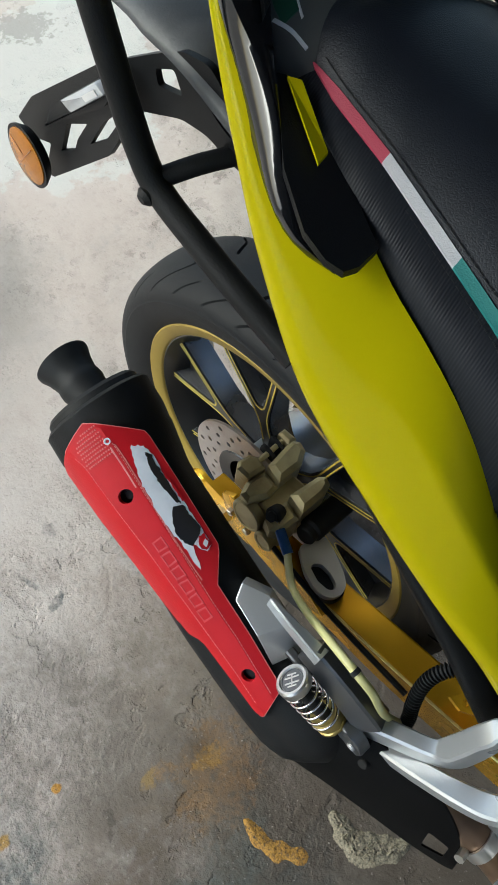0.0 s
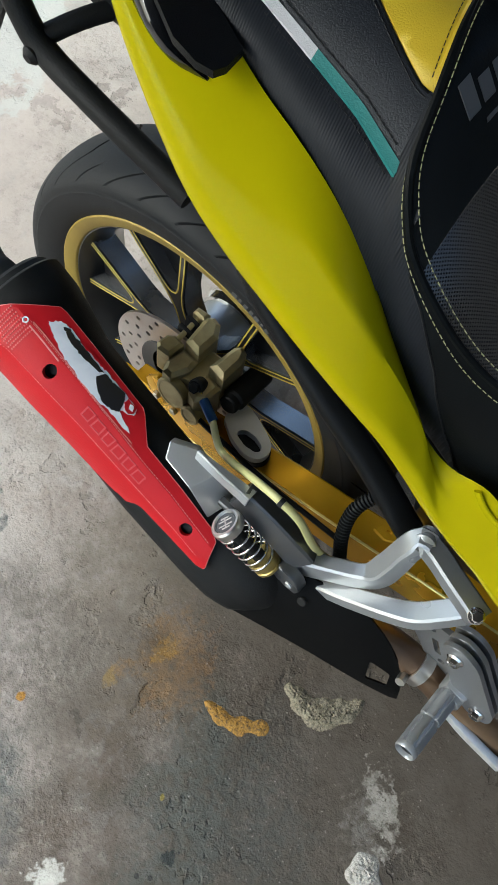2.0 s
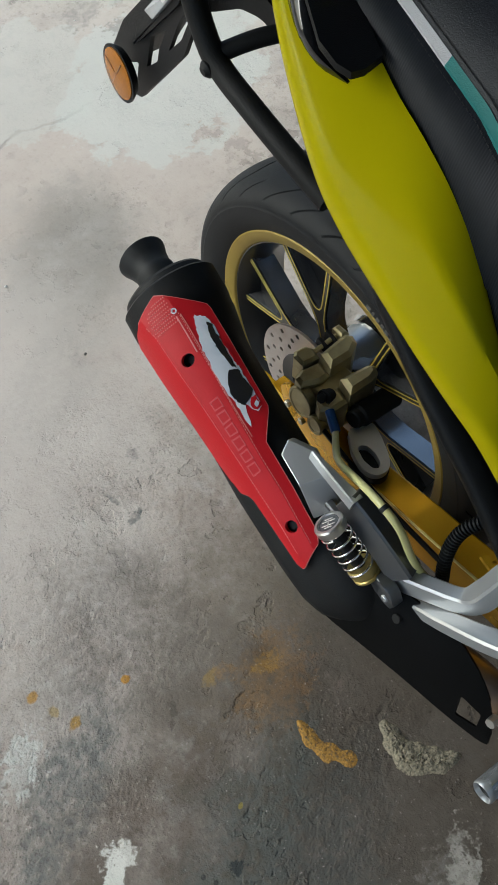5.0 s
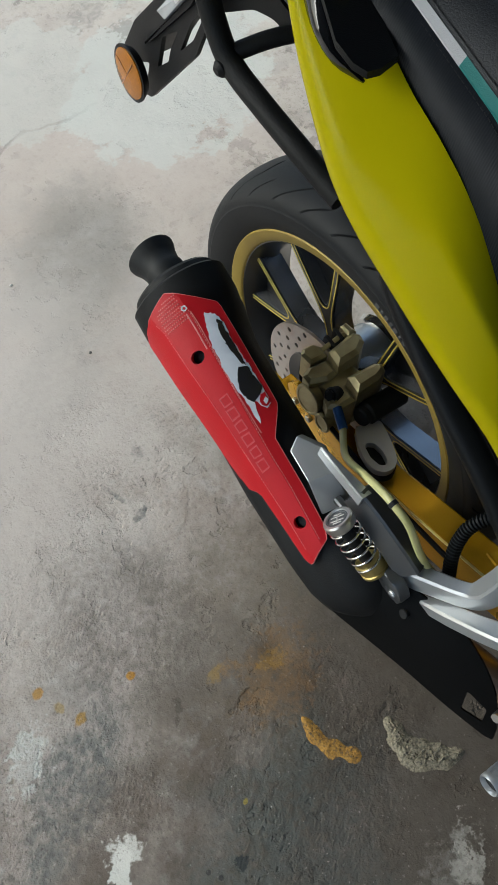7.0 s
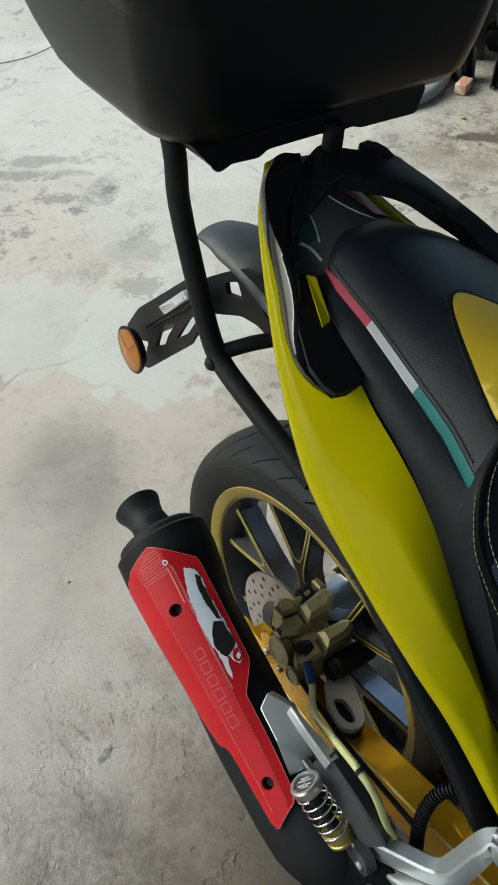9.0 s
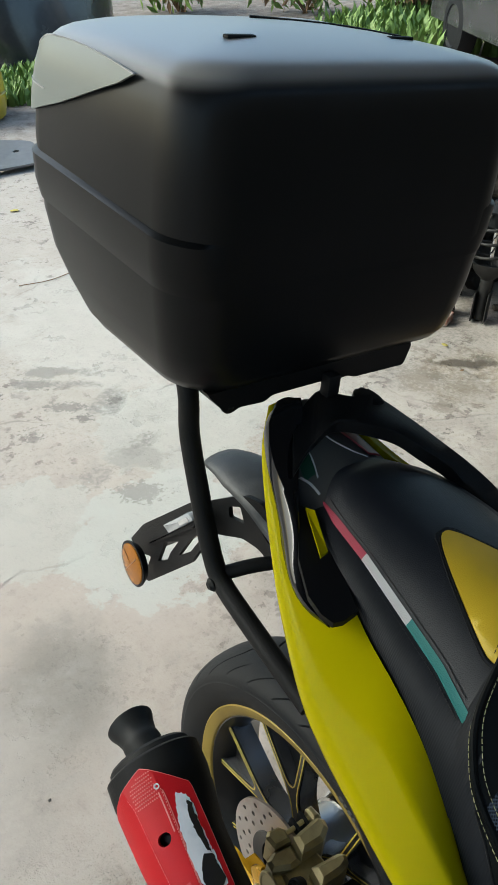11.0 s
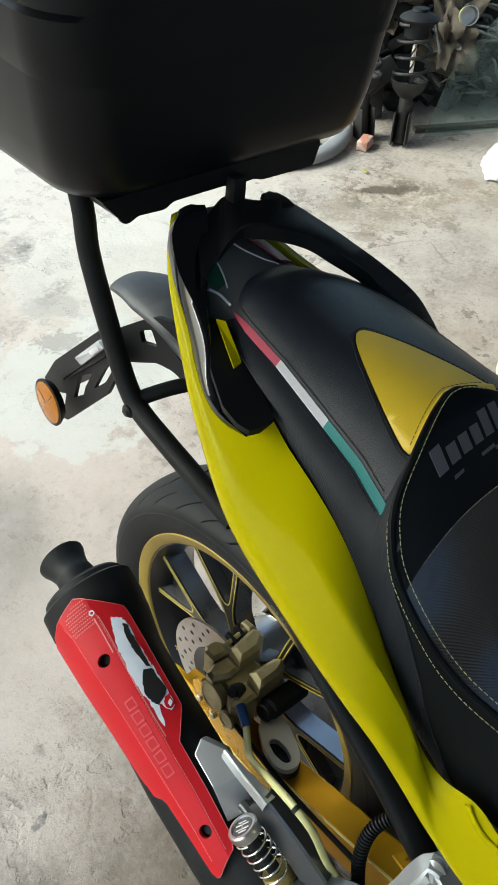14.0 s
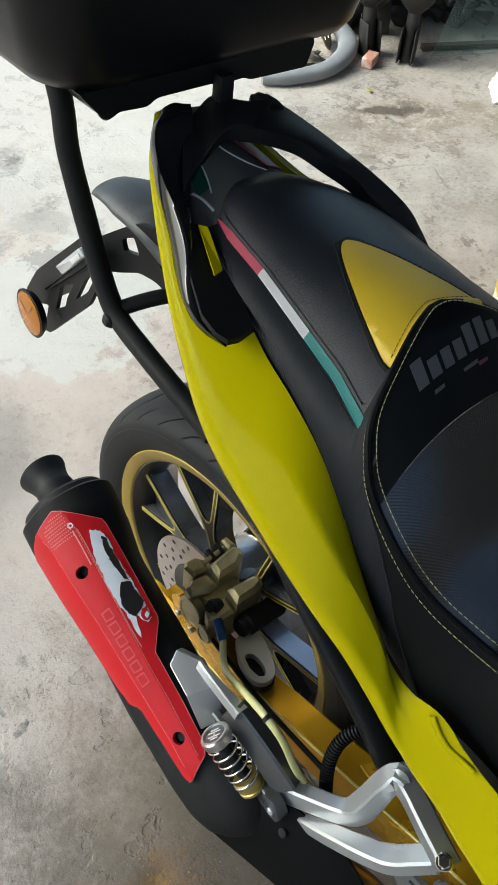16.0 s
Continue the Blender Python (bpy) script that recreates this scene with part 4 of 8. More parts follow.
    for s, nm in ((-1, "rim_lip"), (1, "rim_lip")):
        ringpart(nm, [(s * 0.0460, 0.2345), (s * 0.0510, 0.2340), (s * 0.0525, 0.2320), (s * 0.0478, 0.2165), (s * 0.0462, 0.2150), (s * 0.042, 0.2135), (s * 0.040, 0.2150), (s * 0.041, 0.226)], M_goldlip, "gold painted rim lip")
    ringpart("rim", [(-0.044, 0.2125), (-0.030, 0.2040), (-0.012, 0.1960), (0.012, 0.1960), (0.030, 0.2040), (0.044, 0.2125), (0.044, 0.219), (0.028, 0.2150), (-0.028, 0.2150), (-0.044, 0.219)], M_wheelblack)
    bm = bmesh.new()
    lathe(bm, [(-0.052, 0.012), (-0.052, 0.040), (-0.046, 0.046), (-0.030, 0.047), (0.020, 0.047), (0.040, 0.052), (0.050, 0.054), (0.055, 0.050), (0.055, 0.012)], 40, AX, closed=True)
    part("hub", bm, M_silver, wheel, "bright alloy hub")
    bm = bmesh.new()
    lathe(bm, [(0.034, 0.040), (0.036, 0.056), (0.046, 0.060), (0.060, 0.056), (0.062, 0.040)], 40, AX, closed=True)
    part("hub_flange", bm, M_chrome, wheel, "polished alloy hub flange")
    # six forked spokes: black faces with gold outlines, bright machined walls
    def wheel_plane(x0, a0):
        ca, sa = math.cos(a0), math.sin(a0)
        return lambda u, v, w: Vector((AX.x + x0 - w, AX.y + u * ca - v * sa, AX.z + u * sa + v * ca))
    half = [(0.044, 0.0150), (0.060, 0.0110), (0.092, 0.0100), (0.116, 0.0160), (0.145, 0.0290), (0.175, 0.0425), (0.2005, 0.0530)]
    fork = [(0.2025, 0.0420), (0.175, 0.0300), (0.148, 0.0178), (0.128, 0.0086), (0.1215, 0.0035)]
    outline = half + fork + [(u, -v) for u, v in fork[::-1]] + [(u, -v) for u, v in half[::-1]]
    for k in range(6):
        a0 = radians(60 * k + 7)
        bm = bmesh.new()
        prism(bm, outline, 0.030, wheel_plane(0.0, a0))
        sp = part("spoke", bm, M_spokewall, wheel, "forked spoke with bright machined walls", 30)
        bm = bmesh.new()
        inner = [(u, v - 0.0012) for u, v in half] + [(u, v + 0.0012) for u, v in fork]
        prism(bm, inner + [(u, -v) for u, v in inner[::-1]], 0.003, wheel_plane(-0.0295, a0), bevel=0.001, seg=1)
        part("spoke_face", bm, M_wheelblack, sp, "gloss black spoke face", 30)
        bm = bmesh.new()
        prism(bm, [(0.118, 0.0), *[(u, v + 0.001) for u, v in fork[::-1]], *[(u, -v - 0.001) for u, v in fork]], 0.004, wheel_plane(-0.008, a0))
        part("spoke_web", bm, M_webblack, sp, "matt black web in the fork of the spoke", 30)
        face = wheel_plane(-0.0326, a0)
        lines = [[(u, e * (v - 0.0028)) for u, v in half[1:]] for e in (-1, 1)]
        lines.append([(u, v + 0.0026) for u, v in fork] + [(0.1180, 0.0)] + [(u, -v - 0.0026) for u, v in fork[::-1]])
        for line in lines:
            bm = bmesh.new()
            sweep(bm, catmull([face(u, v, 0) for u, v in line], 26), 0.0022, 0.0012, 6, up=(1, 0, 0))
            part("pinstripe", bm, M_pin, sp, "thin gold outline of the spoke")
    # brake disc
    holes = [circle(r * math.cos(t), r * math.sin(t), 0.0038, 8) for n, r, o in ((16, 0.098, 0), (16, 0.086, 0.2), (16, 0.074, 0.4))
             for t in (o + 2 * math.pi * q / n for q in range(n))]
    holes.append(circle(0, 0, 0.058, 40))
    bm = bmesh.new()
    prism(bm, circle(0, 0, 0.108, 96), 0.004, lambda u, v, w: AX + Vector((-0.068 - w, u, v)), holes)
    part("brake_disc", bm, M_disc, wheel, "drilled steel brake disc", 30)
    bm = bmesh.new()
    lathe(bm, [(-0.070, 0.045), (-0.074, 0.062), (-0.066, 0.066), (-0.05, 0.05)], 32, AX)
    part("disc_carrier", bm, M_wheelblack, wheel)
    bm = bmesh.new()
    cyl(bm, AX + Vector((-0.115, 0, 0)), AX + Vector((0.11, 0, 0)), 0.009, 16, 0.001)
    part("axle", bm, M_steel, wheel)
    # pale lettering bars on the tyre wall
    bm = bmesh.new()
    for k, wd in enumerate((0.9, 0.5, 0.7, 0.6, 0.8, 0.4, 0.7)):
        t = radians(104.4 + k * 1.88)
        c = AX + Vector((-0.0628, 0.258 * math.cos(t), 0.258 * math.sin(t)))
        rot = Euler((t + math.pi / 2, 0, 0)).to_matrix()
        box(bm, c, (0.002, 0.008 * wd, 0.009), rot, 0.0004, 1)
    part("sidewall_mark", bm, M_logo, wheel, "row of pale grey moulded bars")


build_wheel()


def build_swingarm():
    arm = new("swingarm")
    arm.parent = bike
    tagged(arm, "gold anodised box-section swingarm")
    for s in (-1, 1):
        X = 0.004 + s * 0.102
        bm = bmesh.new()
        path = catmull([(X, 0.035, 0.300), (X, -0.05, 0.308), (X * 0.98, -0.16, 0.322), (X * 0.92, -0.30, 0.345), (X * 0.82, -0.42, 0.362), (X * 0.75, -0.52, 0.375)], 22)
        w = np.interp(np.linspace(0, 1, 22), [0, 0.2, 0.5, 1], [0.026, 0.034, 0.042, 0.046])
        h = np.interp(np.linspace(0, 1, 22), [0, 0.2, 0.5, 1], [0.040, 0.052, 0.066, 0.072])
        cast(bm, path, w, h, (0, 0, 1), 22, 0.003)
        leg = part("swingarm_leg", bm, M_gold, arm, "", 30)
        # a paler gold strip paints the highlight along the upper edge
        bm = bmesh.new()
        sweep(bm, [Vector(p) + Vector((s * (a / 2 - 0.0012), 0, b / 2 - 0.0012)) for p, a, b in zip(path, w, h)][2:], 0.0034, 0.0034, 8)
        part("edge_highlight", bm, M_goldedge, leg, "pale gold strip painted as the upper edge's highlight")
        # end plate with the axle block
        bm = bmesh.new()
        prism(bm, rounded([(0.075, 0.300), (0.055, 0.332), (-0.01, 0.337), (-0.055, 0.326), (-0.055, 0.285), (0.04, 0.272)], 0.012), 0.007, plane_x(X + (-0.010 if s < 0 else 0.017)), bevel=0.0015)
        part("axle_plate", bm, M_gold, arm)
        bm = bmesh.new()
        cyl(bm, (X - s * 0.002 + s * 0.012, 0, 0.3015), (X + s * 0.032, 0, 0.3015), 0.014, 6, 0.002)
        part("axle_nut", bm, M_steel, arm)
        bm = bmesh.new()
        cyl(bm, (X + s * 0.012, 0.048, 0.318), (X + s * 0.026, 0.048, 0.318), 0.006, 6, 0.001)
        part("bolt", bm, M_steel, arm)
    # outer plate of the axle end, bolted on
    bm = bmesh.new()
    prism(bm, rounded([(0.006, 0.365), (-0.0126, 0.388), (-0.040, 0.372), (-0.055, 0.364), (-0.080, 0.371), (-0.145, 0.356), (-0.179, 0.332), (-0.150, 0.298), (-0.070, 0.306), (-0.037, 0.312), (-0.003, 0.333)], 0.004, 2), 0.006, plane_x(-0.114), bevel=0.0015)
    plate = part("outer_plate", bm, M_gold, arm, "gold anodised end plate")
    for y, z in ((-0.016, 0.350), (-0.045, 0.345)):
        bm = bmesh.new()
        cyl(bm, (-0.116, y, z), (-0.126, y, z), 0.0055, 6, 0.001)
        part("bolt", bm, M_steel, plate)
    bm = bmesh.new()
    box(bm, (0, -0.375, 0.36), (0.17, 0.06, 0.07), bevel=0.01)
    part("cross_member", bm, M_gold, arm)
    bm = bmesh.new()
    prism(bm, [(-0.104, -0.327), (-0.085, -0.337), (-0.065, -0.343), (-0.07, -0.354), (-0.095, -0.361), (-0.106, -0.343)], 0.006, lambda u, v, w: Vector((u, v, 0.419 + w)), [circle(-0.074, -0.349, 0.0035, 10), circle(-0.097, -0.342, 0.0035, 10)])
    part("gusset", bm, M_gold, arm, "gold gusset plate with two holes")


build_swingarm()


def build_caliper():
    cal = new("brake_caliper")
    cal.parent = bike
    tagged(cal, "bronze coloured rear brake caliper")

    def block(name, outline, x, thick, material=M_bronze, bevel=0.004, label=""):
        bm = bmesh.new()
        prism(bm, rounded(outline, 0.006, 3), thick, plane_x(x), bevel=bevel)
        return part(name, bm, material, cal, label)
    def tower(name, outline, z0, z1, material=M_bronze, bevel=0.0035, label=""):
        """An upright block with a chamfered top."""
        b = bmesh.new()
        prism(b, outline, z1 - z0, lambda u, v, w: Vector((u, v, z0 + w)), bevel=bevel, seg=1)
        return part(name, b, material, cal, label, 20)
    # two transverse bars of stepped blocks straddle the disc
    tower("caliper_half", [(-0.076, -0.018), (-0.033, -0.012), (-0.027, -0.020), (-0.030, -0.032), (-0.046, -0.042), (-0.080, -0.042)], 0.350, 0.430, bevel=0.006)
    tower("caliper_half", [(-0.118, -0.020), (-0.104, -0.014), (-0.078, -0.018), (-0.080, -0.042), (-0.096, -0.044), (-0.119, -0.034)], 0.350, 0.414, bevel=0.005)
    tower("caliper_half", [(-0.080, -0.060), (-0.040, -0.064), (-0.033, -0.070), (-0.036, -0.080), (-0.050, -0.085), (-0.084, -0.085)], 0.350, 0.428, bevel=0.006)
    tower("caliper_half", [(-0.116, -0.060), (-0.082, -0.060), (-0.086, -0.085), (-0.112, -0.084), (-0.122, -0.074)], 0.350, 0.412, bevel=0.005)
    tower("bridge", [(-0.108, -0.040), (-0.052, -0.038), (-0.050, -0.064), (-0.106, -0.064)], 0.355, 0.404, bevel=0.003)
    tower("caliper_ear", [(-0.102, 0.004), (-0.096, 0.010), (-0.080, 0.008), (-0.074, 0.000), (-0.076, -0.016), (-0.101, -0.014)], 0.372, 0.418, bevel=0.004)
    tower("caliper_ear", [(-0.040, 0.004), (-0.030, 0.004), (-0.028, -0.014), (-0.040, -0.014)], 0.372, 0.428, bevel=0.003)
    block("pad", [(0.010, 0.378), (0.008, 0.424), (-0.014, 0.420), (-0.016, 0.372)], -0.044, 0.0045, M_rubber2, 0.0008, "dark pad backing plate")
    block("pad", [(0.010, 0.378), (0.008, 0.421), (-0.014, 0.418), (-0.016, 0.372)], -0.058, 0.0045, M_rubber2, 0.0008, "dark pad backing plate")
    bm = bmesh.new()
    cyl(bm, (-0.030, -0.004, 0.420), (-0.098, -0.004, 0.408), 0.0034, 10, 0.0006)
    part("pad_pin", bm, M_bronze, cal, "bronze pad retaining pin")
    for y, z, r, x1 in ((-0.038, 0.380, 0.0225, -0.1225), (-0.072, 0.372, 0.014, -0.126)):
        bm = bmesh.new()
        lathe(bm, [(0.0, 0.0), (0.0, r), (0.010, r), (0.012, r - 0.0015), (0.012, r - 0.004), (0.011, r - 0.005), (0.011, 0.0)], 28, (x1 + 0.011, y, z), (-1, 0, 0.12))
        part("piston_cover", bm, M_bronze, cal)
    bm = bmesh.new()
    cyl(bm, (-0.016, -0.098, 0.376), (-0.080, -0.100, 0.388), 0.0155, 24, 0.003)
    cyl(bm, (-0.062, -0.099, 0.384), (-0.090, -0.101, 0.390), 0.0125, 20, 0.002)
    part("slider_boot", bm, M_rubber2, cal, "black rubber slider boot")
    # grey lug with a long slot, bolted to the swingarm
    bm = bmesh.new()
    slot = [(-0.106, -0.131), (-0.100, -0.130), (-0.0935, -0.136), (-0.0925, -0.150), (-0.096, -0.163), (-0.102, -0.1675), (-0.1085, -0.163), (-0.1105, -0.148)]
    edge = [(-0.099, -0.104), (-0.066, -0.114), (-0.071, -0.135), (-0.0805, -0.160), (-0.088, -0.172), (-0.098, -0.1765), (-0.109, -0.1745), (-0.117, -0.166), (-0.119, -0.152), (-0.114, -0.130)]
    edge, slot = rounded(edge, 0.006, 3), rounded(slot, 0.003, 3)
    prism(bm, edge, 0.012, lambda u, v, w: Vector((u, v, 0.368 + w)), [slot])
    lug = part("slotted_lug", bm, M_castgrey, cal, "grey cast lug with a long slot", 30)
    bm = bmesh.new()
    prism(bm, [(-0.094 + 0.9 * (u + 0.094), -0.146 + 0.94 * (v + 0.146) - 0.004) for u, v in edge], 0.016, lambda u, v, w: Vector((u, v, 0.351 + w)))
    part("lug_foot", bm, M_rubber2, lug, "black rubber foot under the lug")
    # union, blue fitting and hose
    bm = bmesh.new()
    cyl(bm, (-0.096, -0.064, 0.404), (-0.109, -0.064, 0.413), 0.0105, 20, 0.002)
    cyl(bm, (-0.108, -0.064, 0.412), (-0.113, -0.064, 0.4165), 0.0070, 6, 0.001)
    part("hose_union", bm, M_blackmatt, cal, "black banjo union with bolt")
    bm = bmesh.new()
    tube(bm, [(-0.106, -0.068, 0.410), (-0.111, -0.081, 0.406)], 0.0042, 12)
    part("union_neck", bm, M_chrome, cal)
    bm = bmesh.new()
    tube(bm, [(-0.111, -0.080, 0.406), (-0.122, -0.106, 0.402)], 0.0062, 12)
    part("hose_sleeve", bm, M_blue, cal, "blue anodised hose sleeve")
    bm = bmesh.new()
    hose = [(-0.122, -0.105, 0.402), (-0.143, -0.132, 0.408), (-0.155, -0.152, 0.428), (-0.166, -0.172, 0.456), (-0.174, -0.195, 0.480), (-0.181, -0.220, 0.500), (-0.185, -0.243, 0.510), (-0.183, -0.268, 0.498), (-0.172, -0.292, 0.440), (-0.150, -0.314, 0.380)]
    tube(bm, hose, 0.0044, 50, 12)
    h = part("brake_hose", bm, M_hose, bike, "pale olive brake hose")
    bm = bmesh.new()
    tube(bm, [(-0.1849, -0.241, 0.5098), (-0.1849, -0.246, 0.5095)], 0.0054, 12)
    part("hose_clip", bm, M_rubber2, h, "black rubber band")
    bm = bmesh.new()
    tube(bm, [(-0.095, -0.02, 0.345), (-0.118, -0.07, 0.372), (-0.122, -0.12, 0.372), (-0.12, -0.19, 0.36), (-0.12, -0.3, 0.37)], 0.0035, 40, 8)
    part("cable", bm, M_rubber2, bike, "thin black cable")


build_caliper()


def build_corrugated():
    bm = bmesh.new()
    line = catmull([(-0.085, -0.317, 0.475), (-0.097, -0.306, 0.468), (-0.112, -0.299, 0.455), (-0.125, -0.3, 0.438), (-0.136, -0.307, 0.418), (-0.141, -0.316, 0.392), (-0.141, -0.322, 0.36)], 150)
    r = 0.0068 + 0.0013 * np.where(np.arange(150) % 4 < 2, 1, -1)
    sweep(bm, line, 2 * r, 2 * r, 14, 2.0, up=(0.9, 0.2, 0.1))
    part("corrugated_hose", bm, M_rubber2, bike, "black corrugated breather hose", 25)


build_corrugated()


# ---- exhaust
MF, MR = Vector((-0.207, -0.25, 0.352)), Vector((-0.190, 0.150, 0.478))
MD = (MR - MF).normalized()
ME1 = (Vector((-1, 0, 0)) - MD * MD.dot(Vector((-1, 0, 0)))).normalized()
ME2 = ME1.cross(MD)
ME2 = ME2 if ME2.z > 0 else -ME2


def guard_radius(s):
    """Radius of the guard's folds along the silencer."""
    return float(np.interp(s, [-0.035, 0.0, 0.05, 0.15, 0.30, 0.42], [0.043, 0.054, 0.058, 0.062, 0.069, 0.069]))


def mrad(s, ang):
    ang = (ang + 180) % 360 - 180
    low = float(np.interp(s, [-0.045, -0.035, -0.015, 0.01, 0.05, 0.15, 0.30, 0.355, 0.372, 0.405], [0.022, 0.034, 0.044, 0.049, 0.050, 0.051, 0.056, 0.0565, 0.0600, 0.0615]))
    out = float(np.interp(s, [-0.045, -0.035, -0.015, 0.01, 0.05, 0.15, 0.24, 0.30, 0.355, 0.372, 0.405], [0.022, 0.036, 0.054, 0.062, 0.0650, 0.0655, 0.0610, 0.0580, 0.0600, 0.0675, 0.0655]))
    k = float(np.interp(ang, [-180, -110, -60, -20, 72, 98, 130, 180], [0.6, 0.3, 0.0, 0.0, 0.0, 1.0, 1.0, 0.6]))
    # flattened towards the wheel
    flat = float(np.interp(ang, [-150, -110, -45, -12], [0.0, 1.0, 1.0, 0.0])) * float(np.interp(s, [-0.03, 0.03, 0.30, 0.35], [0.0, 1.0, 1.0, 0.0]))
    return (low + (out - low) * k * k * (3 - 2 * k)) * (1 - 0.20 * flat)


def msurf(s, ang, off=0.0):
    """A point of the silencer: metres along its axis, degrees from its top towards the outside."""
    a = radians(ang)
    return MF + MD * s + (ME2 * math.cos(a) + ME1 * math.sin(a)) * (mrad(s, ang) + off)


def fold_in(s):
    return float(np.interp(s, [0.04, 0.058, 0.128, 0.17, 0.235, 0.287, 0.348, 0.40], [39.0, 38.0, 32.5, 31.5, 28.0, 25.4, 23.0, 22.5]))


def fold_out(s):
    return float(np.interp(s, [0.03, 0.05, 0.097, 0.15, 0.25, 0.30, 0.355, 0.376, 0.40], [59, 58, 54.5, 53.8, 52.2, 53, 54.5, 60, 66]))


def gsurf(s, ang, off=0.0):
    """The guard stands off the silencer as flat facets between two folds."""
    r = guard_radius(s)
    at = [-14.0, fold_in(s), fold_out(s), 97.0]
    i = 0 if ang < at[1] else 1 if ang < at[2] else 2
    a, b, q = radians(at[i]), radians(at[i + 1]), radians(ang)
    chord = 0.55 + 0.45 * math.cos((b - a) / 2) / math.cos(q - (a + b) / 2)
    return MF + MD * s + (ME2 * math.cos(q) + ME1 * math.sin(q)) * (r * chord + off - 0.007)


def shell(bm, outline, thick, to3d, holes=(), step=(0.008, 6.0), creases=()):
    """A curved plate: outline and holes in the surface's own two numbers."""
    from mathutils.geometry import delaunay_2d_cdt
    k = step[0] / step[1]
    sc = lambda p: Vector((p[0], p[1] * k))  # noqa: E731

    def dense(lp):
        out = []
        for i, p in enumerate(lp):
            a, b = sc(p), sc(lp[(i + 1) % len(lp)])
            m = max(1, int((b - a).length / step[0]))
            out += [a.lerp(b, q / m) for q in range(m)]
        return out
    loops = [dense(outline), *[[sc(p) for p in h] for h in holes]]

    def inside(p, lp):
        c = False
        for i in range(len(lp)):
            a, b = lp[i], lp[i - 1]
            if (a.y > p.y) != (b.y > p.y) and p.x < (b.x - a.x) * (p.y - a.y) / (b.y - a.y) + a.x:
                c = not c
        return c
    verts, faces = [], []
    for lp in loops:
        faces.append(list(range(len(verts), len(verts) + len(lp))))
        verts += lp
    edges, ridge = [], []
    for line in creases:
        pts = [p for p in (sc(q) for q in line) if inside(p, loops[0]) and not any(inside(p, h) for h in loops[1:])]
        edges += [(len(verts) + i, len(verts) + i + 1) for i in range(len(pts) - 1) if (pts[i] - pts[i + 1]).length < 2.5 * step[0]]
        verts += pts
        ridge += pts
    lo = [min(p[i] for p in loops[0]) for i in (0, 1)]
    hi = [max(p[i] for p in loops[0]) for i in (0, 1)]
    for x in np.arange(lo[0] + 0.4 * step[0], hi[0], step[0]):
        for y in np.arange(lo[1] + 0.4 * step[0], hi[1], step[0]):
            p = Vector((x, y))
            if inside(p, loops[0]) and not any(inside(p, h) for h in loops[1:]) and min((p - q).length for lp in loops + [ridge] for q in lp) > step[0] * 0.45:
                verts.append(p)
    v2, _, f2, _, _, _ = delaunay_2d_cdt(verts, edges, faces, 1, 1e-7)
    lov = [bm.verts.new(to3d(p.x, p.y / k, 0.0)) for p in v2]
    hiv = [bm.verts.new(to3d(p.x, p.y / k, thick)) for p in v2]
    count = {}
    for f in f2:
        c = sum((v2[i] for i in f), Vector((0, 0))) / len(f)
        if not inside(c, loops[0]) or any(inside(c, h) for h in loops[1:]):
            continue
        bm.faces.new([hiv[i] for i in f])
        bm.faces.new([lov[i] for i in reversed(f)])
        for i in range(len(f)):
            count[f[i], f[(i + 1) % len(f)]] = 1
    for a, b in count:
        if (b, a) not in count:
            bm.faces.new((lov[a], lov[b], hiv[b], hiv[a]))
    loose = [v for v in bm.verts if not v.link_faces]
    bmesh.ops.delete(bm, geom=loose, context="VERTS")


def build_exhaust():
    bm = bmesh.new()
    loops = []
    for s in np.r_[np.linspace(-0.045, 0.35, 28), np.linspace(0.355, 0.405, 9)]:
        loops.append([msurf(s, a) for a in range(0, 360, 10)])
    rings(bm, loops)
    muf = part("silencer", bm, M_blackmatt, bike, "matt black exhaust silencer", 40)
    bm = bmesh.new()
    c0, c1, c2 = (MF + MD * q for q in (0.400, 0.416, 0.430))
    sub = []
    for s, k in ((0.396, 0.985), (0.400, 1.0), (0.406, 0.985), (0.409, 0.93), (0.410, 0.88), (0.416, 0.86), (0.420, 0.80), (0.422, 0.4)):
        sub.append([MF + MD * s + (ME2 * math.cos(radians(a)) + ME1 * math.sin(radians(a))) * mrad(0.4, a) * k for a in range(0, 360, 10)])
    rings(bm, sub)
    part("end_cap", bm, M_blackmatt, muf, "stepped black end cap", 30)
    tip0 = Vector((-0.189, 0.150, 0.4705))
    bm = bmesh.new()
    lathe(bm, [(0, 0.0245), (0.014, 0.0250), (0.018, 0.0262), (0.026, 0.0258), (0.030, 0.0248), (0.044, 0.0280), (0.054, 0.0322), (0.0575, 0.0328), (0.0585, 0.0310), (0.052, 0.0275), (0.03, 0.021), (0.0, 0.020)], 40, tip0, (0.02, 1.0, 0.02), closed=True)
    part("tail_pipe", bm, M_rubber2, muf, "flared black tail pipe", 30)
    # red leather-look guard, folded along two seams and held by two screws
    outline = [(0.3922, 34), (0.386, 26), (0.352, -6.5), (0.345, -7.5), (0.3070, -6.5), (0.2681, -5.4), (0.2165, -4), (0.210, -1), (0.1830, 18), (0.1239, 20.2), (0.0712, 24.2), (0.0575, 30.3), (0.0425, 62), (0.0430, 67),
               (0.0506, 71), (0.1024, 71.5), (0.1380, 72), (0.1450, 76), (0.1545, 91), (0.1920, 93), (0.2444, 91), (0.2959, 92), (0.3403, 94), (0.3640, 95), (0.3742, 84), (0.3880, 46.5)]
    ring = np.arange(14) * 2 * math.pi / 14
